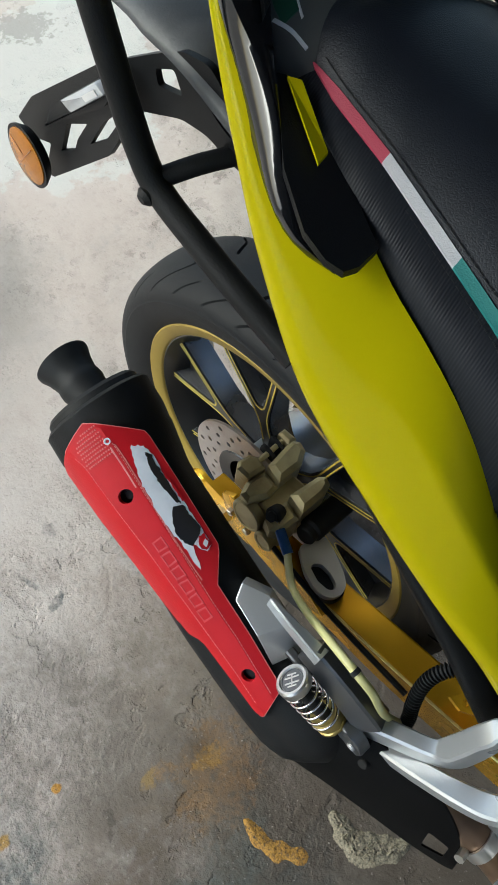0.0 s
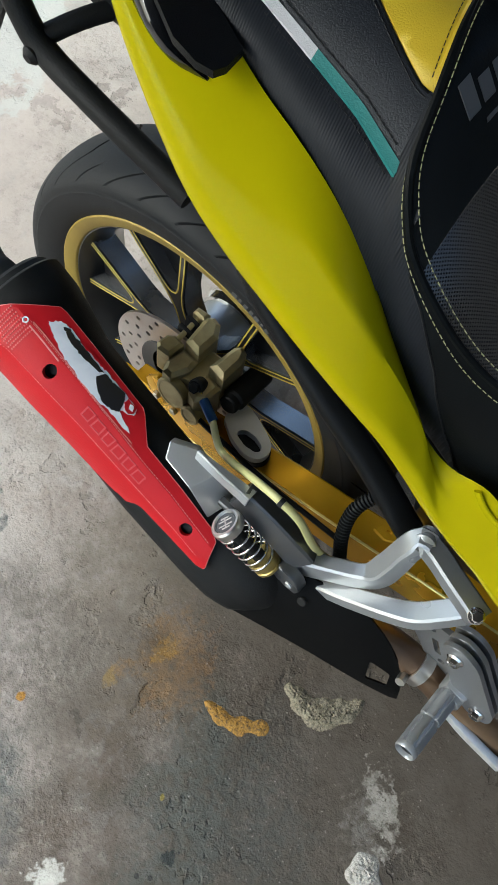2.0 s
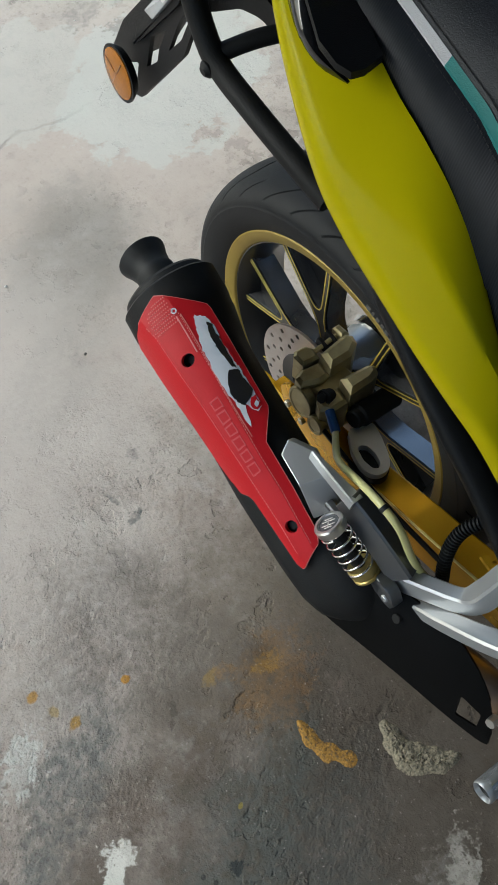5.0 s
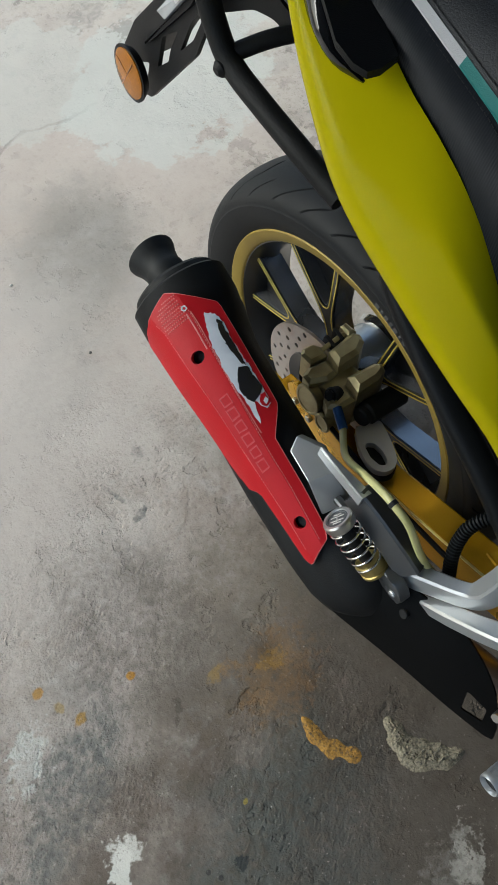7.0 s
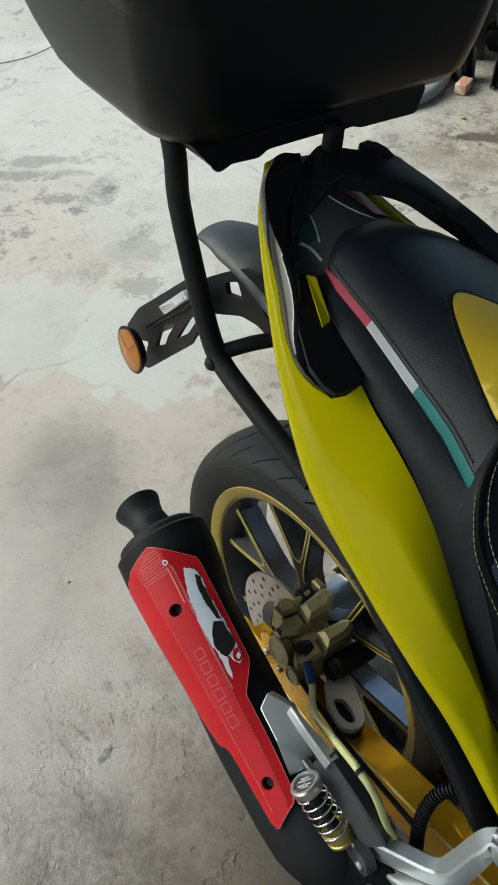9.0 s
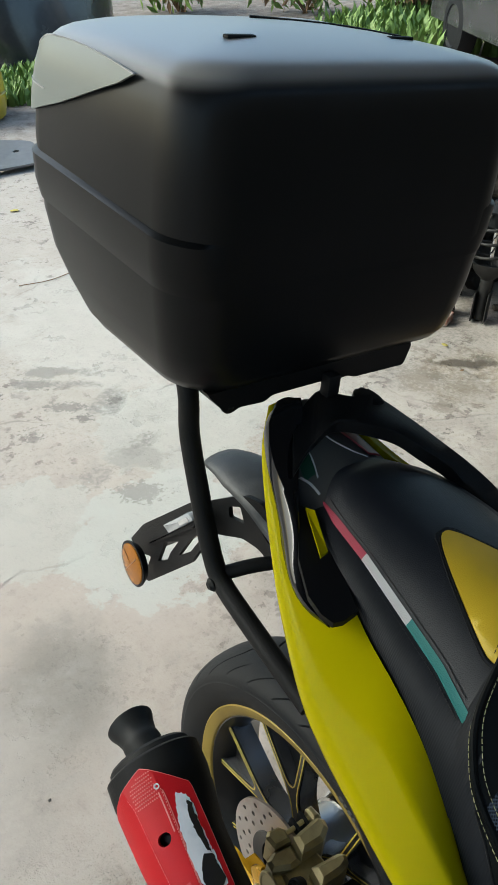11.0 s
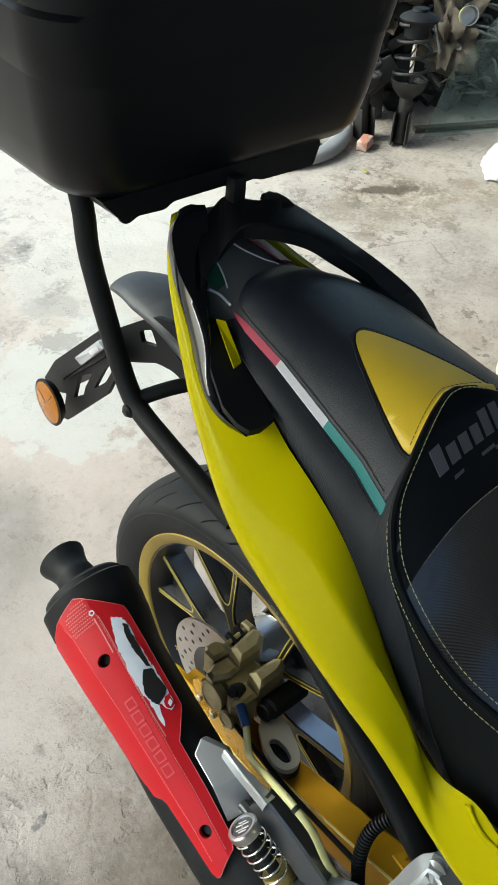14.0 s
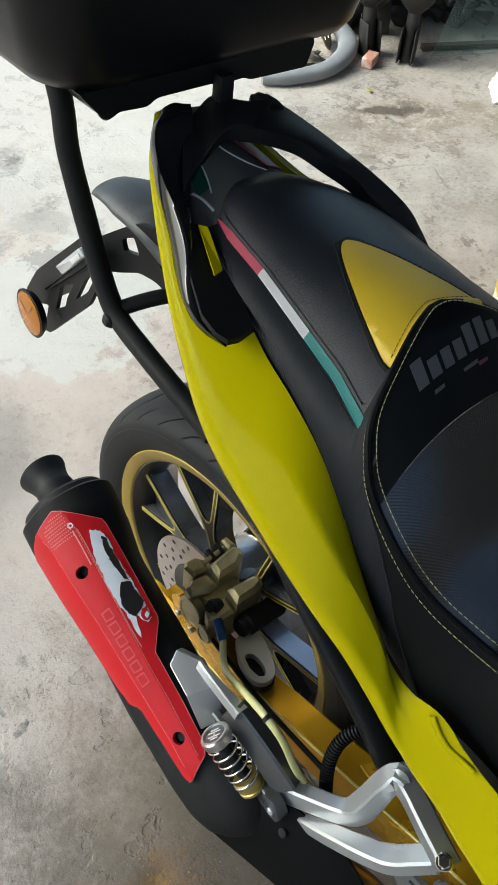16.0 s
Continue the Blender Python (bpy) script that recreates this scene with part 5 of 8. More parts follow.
    screws = ((0.3082, 39.0), (0.0888, 45.3))
    holes = [[(s + 0.0075 * math.cos(t), a + 7.6 * math.sin(t)) for t in ring] for s, a in screws]
    span = np.arange(0.03, 0.40, 0.006)
    creases = [[(s, fold_in(s)) for s in span], [(s, fold_out(s)) for s in span]]
    bm = bmesh.new()
    shell(bm, outline, 0.005, lambda s, a, w: gsurf(s, a, 0.002 + w), holes, (0.008, 6.0), creases)
    guard = part("heat_guard", bm, M_red, muf, "red leather-look heat guard with stitching", 12)
    # rolled edge
    bm = bmesh.new()
    edge = []
    for (s0, a0), (s1, a1) in zip(outline, outline[1:] + outline[:1]):
        edge += [gsurf(s0 + (s1 - s0) * q, a0 + (a1 - a0) * q, 0.0058) for q in (0, 0.25, 0.5, 0.75)]
    sweep(bm, edge + edge[:1], 0.0020, 0.0026, 6, up=(0.3, 0.1, 0.9))
    part("welt", bm, M_welt, guard, "paler worn red edge")
    nrm = lambda p: ((p - MF) - MD * (p - MF).dot(MD)).normalized()  # noqa: E731
    for fold, s0, s1, da in ((fold_out, 0.060, 0.372, 1.5), (fold_in, 0.062, 0.364, -1.2)):
        bm = bmesh.new()
        dashes(bm, [gsurf(s, fold(s) + da, 0.0070) for s in np.linspace(s0, s1, 120)], nrm, 0.0024, 0.0016, 0.0008, 0.0005)
        tagged(part("stitching", bm, M_redthread, guard, "row of pink stitches"), "row of pink stitches", kind="stuff")
    # raised lip beside the sticker field, and the slit with its eyelet
    for line, wd, mt, lb in (([(0.357, 20.5), (0.340, 20.5), (0.308, 22.0), (0.262, 24.5), (0.220, 26.0), (0.196, 26.5)], 0.0016, M_welt, "raised lip of the sticker field"),
                             ([(0.357, 25.0), (0.335, 25.4), (0.3096, 26.4)], 0.0022, M_redthread, "pale slit")):
        bm = bmesh.new()
        sweep(bm, [gsurf(s, a * 1000, 0.0069) for s, a, _ in catmull([(s, a * 0.001, 0) for s, a in line], 26)], wd, 0.0012, 6)
        part("seam_slit" if mt is M_redthread else "raised_lip", bm, mt, guard, lb)
    bm = bmesh.new()
    lathe(bm, [(0, 0.0016), (0.0009, 0.0036), (0.0012, 0.0026), (0.0, 0.0014)], 14, gsurf(0.3637, 24.4, 0.0066), nrm(gsurf(0.3637, 24.4)))
    part("eyelet", bm, M_sticker, guard, "small pale eyelet")
    # six raised open frames in place of the embossed maker's name
    for k in range(6):
        s0 = 0.2490 - k * 0.01675
        mid = 39.2 + k * 1.0
        lean = 0.0022 if k % 2 else -0.0022
        outer = [(s0 - 0.0066, mid - 5.6), (s0 + 0.0066, mid - 5.6), (s0 + 0.0066 + lean * 0.3, mid + 5.6), (s0 - 0.0066 - lean * 0.3, mid + 5.6)]
        inside = [(s0 + (s - s0) * 0.74, mid + (a - mid) * 0.78) for s, a in outer]
        bm = bmesh.new()
        shell(bm, outer, 0.0011, lambda s, a, w: gsurf(s, a, 0.0066 + w), [inside], (0.004, 3.0))
        part("embossed_mark", bm, M_emboss, guard, "raised red frame", 20)
    # perforated corner by the tail end
    bm = bmesh.new()
    for i in range(9):
        for j in range(11):
            s, a = 0.352 + i * 0.0040, 26 + j * 2.6 + (i % 2) * 1.3
            if s < 0.389 - 0.0006 * abs(a - 34) and fold_in(s) + 2 < a < fold_out(s) - 1:
                lathe(bm, [(0.0, 0.0), (0.0, 0.0012), (0.0007, 0.0007), (0.0007, 0.0)], 6, gsurf(s, a, 0.0068), nrm(gsurf(s, a)))
    tagged(part("mesh_dots", bm, M_welt, guard, "raised dots of the mesh-pattern corner"), "raised dots of the mesh-pattern corner", kind="stuff")
    # torn foil sticker on the inner facet
    def patch(name, pts, material, off, label, parent=guard):
        b = bmesh.new()
        wob = []
        P = []
        for (s0, a0), (s1, a1) in zip(pts, pts[1:] + pts[:1]):
            P += [(s0 + (s1 - s0) * q, a0 + (a1 - a0) * q) for q in (0, 0.2, 0.4, 0.6, 0.8)]
        for s, a in P:
            wob.append((s + 0.0016 * noise.noise(Vector((s * 400, a * 0.5, 3))), a + 1.5 * noise.noise(Vector((a * 0.42, s * 340, 9)))))
        shell(b, wob, 0.0004, lambda s, a, w: gsurf(s, a, off + w), (), (0.005, 4.0))
        return part(name, b, material, parent, label, 60)
    patch("sticker", [(0.3474, 10.1), (0.3401, 2.1), (0.3271, -1.0), (0.3054, 1.1), (0.2935, -0.6), (0.2683, -0.2), (0.249, 0.4), (0.2336, 0.2), (0.2192, 1.2), (0.2160, 8.5), (0.2310, 14.6), (0.2056, 21.8), (0.2244, 23.2),
                      (0.2387, 21.8), (0.2506, 24.0), (0.2631, 23.6), (0.2811, 23.7), (0.2948, 21.5), (0.31, 21.1), (0.3271, 16.4), (0.338, 13.7)], M_sticker, 0.0071, "torn silver foil sticker")
    patch("sticker_tear", [(0.3344, 3.8), (0.3277, 0.2), (0.3163, 1.8), (0.3024, 1.2), (0.2908, 2.4), (0.2757, 2.7), (0.2704, 2.6), (0.2755, 6.1), (0.2892, 7.5), (0.3029, 8.7), (0.3157, 8.4), (0.3268, 5.6)],
          M_stickerblack, 0.0076, "black torn part of the sticker")
    patch("sticker_tear", [(0.2730, 10.6), (0.2690, 2.4), (0.2549, 2.2), (0.240, 0.4), (0.2345, 5.6), (0.2293, 16.0), (0.2375, 20.2), (0.2494, 21.8), (0.2613, 18.0)], M_stickerblack, 0.0076, "black torn part of the sticker")
    patch("sticker_tear", [(0.2345, 1.0), (0.2200, 1.0), (0.2180, 7.5), (0.2240, 11.0), (0.2300, 10.0), (0.2335, 5.5)], M_red, 0.0077, "red patch showing through")
    patch("sticker_tear", [(0.3060, 0.2), (0.2940, -1.4), (0.2700, -1.0), (0.2720, 0.8), (0.2900, 0.6), (0.3000, 1.4)], M_red, 0.0077, "red patch showing through")
    patch("sticker_tear", [(0.2290, 3.2), (0.2235, 3.0), (0.2215, 6.2), (0.2262, 7.0)], M_sticker, 0.0082, "silver fleck")
    for (s, a) in screws:
        bm = bmesh.new()
        n = nrm(msurf(s, a))
        lathe(bm, [(0.0, 0.0), (0.0, 0.0055), (0.002, 0.005), (0.0022, 0.0)], 12, msurf(s, a, 0.0), n)
        part("screw", bm, M_rubber2, guard, "sunken black screw")
    # matt black shield over the link pipe, with an oblong cut-out
    top = catmull([(-0.205, -0.240, 0.392), (-0.188, -0.290, 0.396), (-0.176, -0.335, 0.392), (-0.168, -0.370, 0.384), (-0.164, -0.415, 0.350), (-0.165, -0.448, 0.312), (-0.168, -0.470, 0.272)], 40)
    low = catmull([(-0.258, -0.235, 0.330), (-0.248, -0.265, 0.312), (-0.233, -0.310, 0.297), (-0.218, -0.360, 0.284), (-0.202, -0.415, 0.266), (-0.188, -0.455, 0.250), (-0.178, -0.480, 0.240)], 40)

    def shield(u, v, w):
        i = u * 39
        a = Vector([np.interp(i, range(40), top[:, k]) for k in range(3)])
        b = Vector([np.interp(i, range(40), low[:, k]) for k in range(3)])
        return a.lerp(b, v) + Vector((-0.75, 0, 0.5)) * (0.014 * math.sin(math.pi * v) * (1.15 - u)) + Vector((-0.8, 0, 0.5)) * w
    bm = bmesh.new()
    shell(bm, rounded([(0, 0), (0.95, 0), (1.0, 0.3), (1.0, 0.9), (0.96, 1), (0, 1)], 0.03, 3), 0.0035, shield, [rounded([(0.72, 0.42), (0.86, 0.30), (0.90, 0.62), (0.78, 0.80)], 0.03, 3)], (0.05, 0.1))
    sh = part("shield_plate", bm, M_shield, bike, "matt black heat shield plate with a cut-out", 40)
    bm = bmesh.new()
    cyl(bm, (-0.196, -0.318, 0.368), (-0.2075, -0.318, 0.374), 0.006, 14, 0.001)
    part("screw", bm, M_blackmatt, sh)
    bm = bmesh.new()
    tube(bm, [(-0.205, -0.25, 0.350), (-0.190, -0.32, 0.322), (-0.160, -0.40, 0.315), (-0.145, -0.47, 0.293), (-0.140, -0.54, 0.262), (-0.135, -0.62, 0.235)], 0.021, 30, 16)
    part("link_pipe", bm, M_header, bike, "heat-tinted brown exhaust pipe")
    bm = bmesh.new()
    lathe(bm, [(-0.008, 0.022), (-0.008, 0.0245), (0.008, 0.0245), (0.008, 0.022)], 24, (-0.1455, -0.468, 0.2935), (0.15, -0.93, -0.33), closed=True)
    cyl(bm, (-0.168, -0.462, 0.300), (-0.180, -0.462, 0.305), 0.006, 8)
    part("pipe_clamp", bm, M_steel, bike, "steel pipe clamp")


build_exhaust()


def build_hanger():
    hg = new("exhaust_hanger")
    hg.parent = bike
    tagged(hg, "silver cast exhaust hanger bracket")
    # angular cover: a flat pale upper facet, a steep lower facet and a raised rib
    bm = bmesh.new()
    top = [(-0.1996, -0.1071, 0.4701), (-0.2160, -0.1160, 0.4650), (-0.2225, -0.1565, 0.4630), (-0.1955, -0.1680, 0.4712), (-0.1880, -0.1357, 0.4735)]
    foot = [(-0.2215, -0.1850, 0.4240), (-0.1900, -0.1960, 0.4380)]
    V = [bm.verts.new(p) for p in top + foot]
    W = [bm.verts.new(Vector(p) + Vector((0.012, 0.004, -0.014))) for p in top + foot]
    for f in ((0, 1, 2, 3, 4), (2, 5, 6, 3)):
        bm.faces.new([V[i] for i in f])
        bm.faces.new([W[i] for i in reversed(f)])
    rim = (0, 1, 2, 5, 6, 3, 4)
    for i, j in zip(rim, rim[1:] + rim[:1]):
        bm.faces.new((V[j], V[i], W[i], W[j]))
    bmesh.ops.recalc_face_normals(bm, faces=bm.faces)
    bmesh.ops.bevel(bm, geom=list(bm.edges), offset=0.0016, segments=2, affect="EDGES", profile=0.5)
    part("hanger_cover", bm, M_silver, hg, "", 20)
    bm = bmesh.new()
    cast(bm, [(-0.1920, -0.140, 0.4765), (-0.1925, -0.170, 0.4775), (-0.1910, -0.2135, 0.4765)], np.linspace(0.006, 0.0165, 12), 0.014, (0.25, 0.1, 1), 12, 0.0018)
    part("hanger_rib", bm, M_silver, hg, "", 20)
    bm = bmesh.new()
    cast(bm, [(-0.1895, -0.200, 0.468), (-0.186, -0.235, 0.454), (-0.183, -0.262, 0.438), (-0.179, -0.290, 0.418)], np.linspace(0.020, 0.028, 14), 0.034, (0.25, 0.1, 1), 14)
    cast(bm, [(-0.203, -0.186, 0.446), (-0.203, -0.204, 0.446), (-0.200, -0.218, 0.440)], 0.010, 0.010, (0, 0, 1), 8, 0.002)
    part("hanger_arm", bm, M_grey, hg, "dark silver lower arm")
    # spring peg with chrome cap
    a, b = Vector((-0.2235, -0.211, 0.461)), Vector((-0.2085, -0.264, 0.404))
    d = (b - a).normalized()
    sp = new("spring_damper")
    sp.parent = bike
    tagged(sp, "small chrome capped ornamental spring")
    bm = bmesh.new()
    lathe(bm, [(-0.002, 0.0), (-0.002, 0.0125), (-0.004, 0.0135), (-0.004, 0.0162), (-0.002, 0.0178), (0.005, 0.0180), (0.008, 0.0165), (0.008, 0.0)], 36, a, d)
    cap = part("spring_cap", bm, M_steel, sp, "round chrome cap")
    bm = bmesh.new()
    u = d.orthogonal().normalized()
    v = d.cross(u)
    lathe(bm, [(-0.0022, 0.0), (-0.0022, 0.0108), (-0.0028, 0.0112), (-0.0028, 0.0122), (-0.0020, 0.0124)], 30, a, d)
    part("cap_emblem", bm, M_grey, cap, "dark grey disc in the cap")
    bm = bmesh.new()
    for o, w in ((-0.0065, 0.010), (-0.0030, 0.016), (0.0030, 0.016), (0.0065, 0.010)):
        box(bm, a - d * 0.0026 + u * o, (0.0018, w, 0.0008), Matrix((u, v, d)).transposed(), 0.0003, 1)
    box(bm, a - d * 0.0026, (0.014, 0.0018, 0.0008), Matrix((u, v, d)).transposed(), 0.0003, 1)
    part("cap_emblem", bm, M_steel, cap, "pale bars on the cap")
    bm = bmesh.new()
    ln = (b - a).length
    turns, N = 5.2, 160
    path = [a + d * (0.010 + (ln - 0.022) * q / N) + (u * math.cos(2 * math.pi * turns * q / N) + v * math.sin(2 * math.pi * turns * q / N)) * 0.0165 for q in range(N + 1)]
    sweep(bm, path, 0.0028, 0.0028, 8, up=d)
    part("coil", bm, M_chrome, sp, "bright steel coil", 60)
    bm = bmesh.new()
    cyl(bm, a + d * 0.008, b, 0.0075, 18)
    part("core", bm, M_rubber2, sp)
    bm = bmesh.new()
    lathe(bm, [(-0.016, 0.0), (-0.016, 0.0150), (-0.014, 0.0165), (-0.006, 0.0165), (-0.005, 0.0150), (-0.002, 0.0150), (-0.001, 0.0165), (0.002, 0.0165), (0.004, 0.014), (0.006, 0.0)], 30, b, d)
    part("spring_seat", bm, M_brass, sp, "brass spring seat")
    bm = bmesh.new()
    box(bm, b + d * 0.016 + Vector((0.010, -0.004, 0.0)), (0.026, 0.022, 0.026), None, 0.006)
    part("knuckle", bm, M_grey, sp, "dark pivot lug with pin")


build_hanger()


def build_footrest():
    fr = new("footrest_bracket")
    fr.parent = bike
    tagged(fr, "silver cast footrest bracket")
    up = (0.05, 0.25, 1)

    def bar(name, pts, w, h, material=M_silver, n=20, power=4, label=""):
        bm = bmesh.new()
        cast(bm, pts, w, h, up, n)
        return part(name, bm, material, fr, label, 22)
    bar("upper_bar", [(-0.1855, -0.2800, 0.400), (-0.1700, -0.3184, 0.414), (-0.1580, -0.3480, 0.428), (-0.1500, -0.3595, 0.440), (-0.1400, -0.3640, 0.465), (-0.1290, -0.3660, 0.497), (-0.1205, -0.3700, 0.511), (-0.1190, -0.3800, 0.512)],
        np.interp(np.linspace(0, 1, 40), [0, 0.45, 0.6, 1], [0.020, 0.019, 0.026, 0.022]), np.interp(np.linspace(0, 1, 40), [0, 0.4, 0.55, 0.9, 1], [0.030, 0.026, 0.026, 0.022, 0.022]), n=40)
    bar("front_bar", [(-0.1190, -0.3785, 0.5115), (-0.1225, -0.3940, 0.511), (-0.1310, -0.4200, 0.510), (-0.1425, -0.4580, 0.508)], 0.022, 0.0215, M_rail, 14)
    bar("lower_bar", [(-0.1850, -0.3150, 0.376), (-0.1767, -0.3529, 0.404), (-0.1696, -0.3883, 0.432), (-0.1610, -0.4150, 0.453), (-0.1490, -0.4320, 0.474), (-0.1380, -0.4450, 0.490)],
        np.interp(np.linspace(0, 1, 28), [0, 0.25, 0.7, 1], [0.010, 0.019, 0.025, 0.024]), 0.020, n=28)
    bm = bmesh.new()
    cyl(bm, (-0.104, -0.3745, 0.505), (-0.1275, -0.3745, 0.5155), 0.0128, 28, 0.004)
    part("mount_boss", bm, M_silver, fr)
    bm = bmesh.new()
    prism(bm, rounded([(-0.272, 0.418), (-0.300, 0.414), (-0.312, 0.392), (-0.300, 0.376), (-0.280, 0.382)], 0.010, 4), 0.014, plane_x(-0.194), bevel=0.003)
    part("pivot_boss", bm, M_grey, fr)
    bm = bmesh.new()
    cyl(bm, (-0.204, -0.296, 0.396), (-0.2105, -0.296, 0.396), 0.0048, 14, 0.001)
    part("pivot_pin", bm, M_castgrey, fr)
    bm = bmesh.new()
    cyl(bm, (-0.146, -0.452, 0.514), (-0.152, -0.452, 0.530), 0.0062, 6, 0.001)
    cyl(bm, (-0.144, -0.452, 0.512), (-0.1475, -0.452, 0.519), 0.0085, 16, 0.001)
    part("bolt", bm, M_chrome, fr)
    # rearset: slotted plates, bolts and knurled peg
    rs = new("rearset")
    rs.parent = bike
    tagged(rs, "machined silver rear-set footrest assembly")
    bm = bmesh.new()
    prism(bm, rounded([(-0.415, 0.372), (-0.432, 0.400), (-0.470, 0.405), (-0.50, 0.330), (-0.515, 0.275), (-0.49, 0.262), (-0.46, 0.315)], 0.008), 0.006, plane_x(-0.128),
          [circle(-0.445, 0.385, 0.005, 10), circle(-0.482, 0.325, 0.005, 10), rounded([(-0.452, 0.365), (-0.460, 0.368), (-0.476, 0.340), (-0.468, 0.337)], 0.002, 2)])
    part("slotted_plate", bm, M_rail, rs, "", 30)
    for k in range(3):
        bm = bmesh.new()
        prism(bm, rounded([(-0.455, 0.425), (-0.475, 0.442), (-0.50, 0.430), (-0.56, 0.345), (-0.565, 0.315), (-0.54, 0.305), (-0.51, 0.335), (-0.47, 0.395)], 0.012), 0.006, plane_x(-0.134 + k * 0.012 - 0.014), bevel=0.0012)
        part("fin_plate", bm, M_rail, rs)
    for y, z in ((-0.478, 0.415), (-0.545, 0.330), (-0.515, 0.285), (-0.452, 0.30)):
        bm = bmesh.new()
        cyl(bm, (-0.13, y, z), (-0.158, y, z), 0.010, 20, 0.002)
        lathe(bm, [(0, 0.0045), (0.004, 0.0055), (0.0042, 0.007), (0, 0.008)], 6, (-0.158, y, z), (-1, 0, 0))
        part("bolt", bm, M_chrome, rs)
    bm = bmesh.new()
    box(bm, (-0.145, -0.512, 0.328), (0.03, 0.03, 0.034), None, 0.006)
    cyl(bm, (-0.14, -0.515, 0.327), (-0.168, -0.513, 0.329), 0.0135, 24, 0.002)
    part("peg_mount", bm, M_silver, rs)
    a, b = Vector((-0.162, -0.509, 0.331)), Vector((-0.240, -0.505, 0.341))
    d = (b - a).normalized()
    ln = (b - a).length
    bm = bmesh.new()
    u = d.orthogonal().normalized()
    v = d.cross(u)
    loops = []
    # six knurled flats between smooth grooves, in two sections
    for i, q in enumerate(np.linspace(0, 1, 72)):
        waist = abs(q - 0.5) < 0.03
        row = []
        for k, tt in enumerate(np.arange(72) * 2 * math.pi / 72):
            flat = k % 12
            r = 0.0098 if waist else (0.0104 if flat < 3 else 0.0126 + (0.0007 if (k + i) % 2 else -0.0007) * (0.04 < q < 0.95))
            row.append(a + d * ln * q + (u * math.cos(tt) + v * math.sin(tt)) * r)
        loops.append(row)
    rings(bm, loops)
    peg = part("foot_peg", bm, M_silver, rs, "knurled aluminium foot peg", 25)
    bm = bmesh.new()
    lathe(bm, [(0, 0.0118), (0.002, 0.0132), (0.007, 0.0132), (0.009, 0.0118), (0.006, 0.0100), (0.002, 0.0098), (0.002, 0.0)], 30, b - d * 0.002, d)
    part("peg_end", bm, M_silver, peg)
    bm = bmesh.new()
    cyl(bm, b - d * 0.0005, b + d * 0.0015, 0.0098, 20)
    part("peg_bore", bm, M_rubber2, peg, "dark hollow end of the peg")
    bm = bmesh.new()
    sweep(bm, catmull([(-0.150, -0.49, 0.285), (-0.158, -0.55, 0.262), (-0.160, -0.62, 0.250)], 10), 0.012, 0.018, 12, 4)
    part("brake_lever", bm, M_castgrey, rs, "silver brake pedal arm")


build_footrest()


# ---- frame tube beneath the side panel
bm = bmesh.new()
sweep(bm, catmull([(-0.080, -0.090, 0.648), (-0.085, -0.12, 0.625), (-0.092, -0.20, 0.574), (-0.094, -0.28, 0.521), (-0.094, -0.345, 0.466), (-0.092, -0.365, 0.444)], 24), 0.026, 0.030, 16, 3.0, up=(1, 0, 0.3))
part("frame_rail", bm, M_black, bike, "black seat frame rail")
bm = bmesh.new()
box(bm, (0.0, -0.44, 0.50), (0.14, 0.20, 0.22), None, 0.03)
part("airbox", bm, M_black, bike, "dark airbox behind the panels")
bm = bmesh.new()
sweep(bm, catmull([(0.0, 0.02, 0.66), (0.0, -0.08, 0.68), (0.0, -0.2, 0.64), (0.0, -0.30, 0.55), (0.0, -0.36, 0.46)], 16), 0.10, 0.012, 12, 4)
part("inner_mudguard", bm, M_black, bike, "black inner mudguard over the tyre")

# ---- side panels and tail
LOW = [(-0.036, 0.168, 0.946), (-0.062, 0.140, 0.918), (-0.089, 0.092, 0.887), (-0.111, 0.048, 0.863), (-0.131, 0.002, 0.834), (-0.154, -0.065, 0.796), (-0.162, -0.112, 0.773), (-0.167, -0.165, 0.755), (-0.170, -0.210, 0.739),
       (-0.170, -0.253, 0.721), (-0.165, -0.290, 0.698), (-0.157, -0.322, 0.663), (-0.150, -0.354, 0.627), (-0.145, -0.390, 0.600), (-0.142, -0.418, 0.583), (-0.140, -0.446, 0.562), (-0.138, -0.476, 0.543), (-0.134, -0.55, 0.498)]
UPP = [(-0.028, 0.168, 0.950), (-0.046, 0.140, 0.934), (-0.066, 0.092, 0.908), (-0.080, 0.048, 0.894), (-0.089, 0.002, 0.880), (-0.098, -0.052, 0.867), (-0.106, -0.090, 0.855), (-0.112, -0.130, 0.843), (-0.117, -0.170, 0.824),
       (-0.124, -0.215, 0.792), (-0.131, -0.252, 0.757), (-0.134, -0.285, 0.722), (-0.135, -0.315, 0.686), (-0.135, -0.345, 0.677), (-0.134, -0.376, 0.684), (-0.134, -0.406, 0.670), (-0.134, -0.440, 0.660), (-0.132, -0.50, 0.645)]


def build_side_panel(s, label):
    """One painted side panel; s is 1 for the right-hand one, -1 for its mirror."""
    n, m = 110, 20
    low, upp = catmull(LOW, n), catmull(UPP, n)
    bm = bmesh.new()
    rows, pushes = [], []
    for i in range(n):
        a, b = Vector(upp[i]), Vector(low[i])
        t = Vector(low[min(i + 1, n - 1)] - low[max(i - 1, 0)]).normalized()
        out = t.cross(b - a).normalized()
        if out.x > 0:
            out = -out
        wid = (b - a).length
        push = []
        for j in range(m + 1):
            v = j / m
            bulge = wid * 0.15 * (math.sin(0.5 * math.pi * v / 0.74) if v < 0.74 else math.cos(0.5 * math.pi * (v - 0.74) / 0.26) ** 0.8)
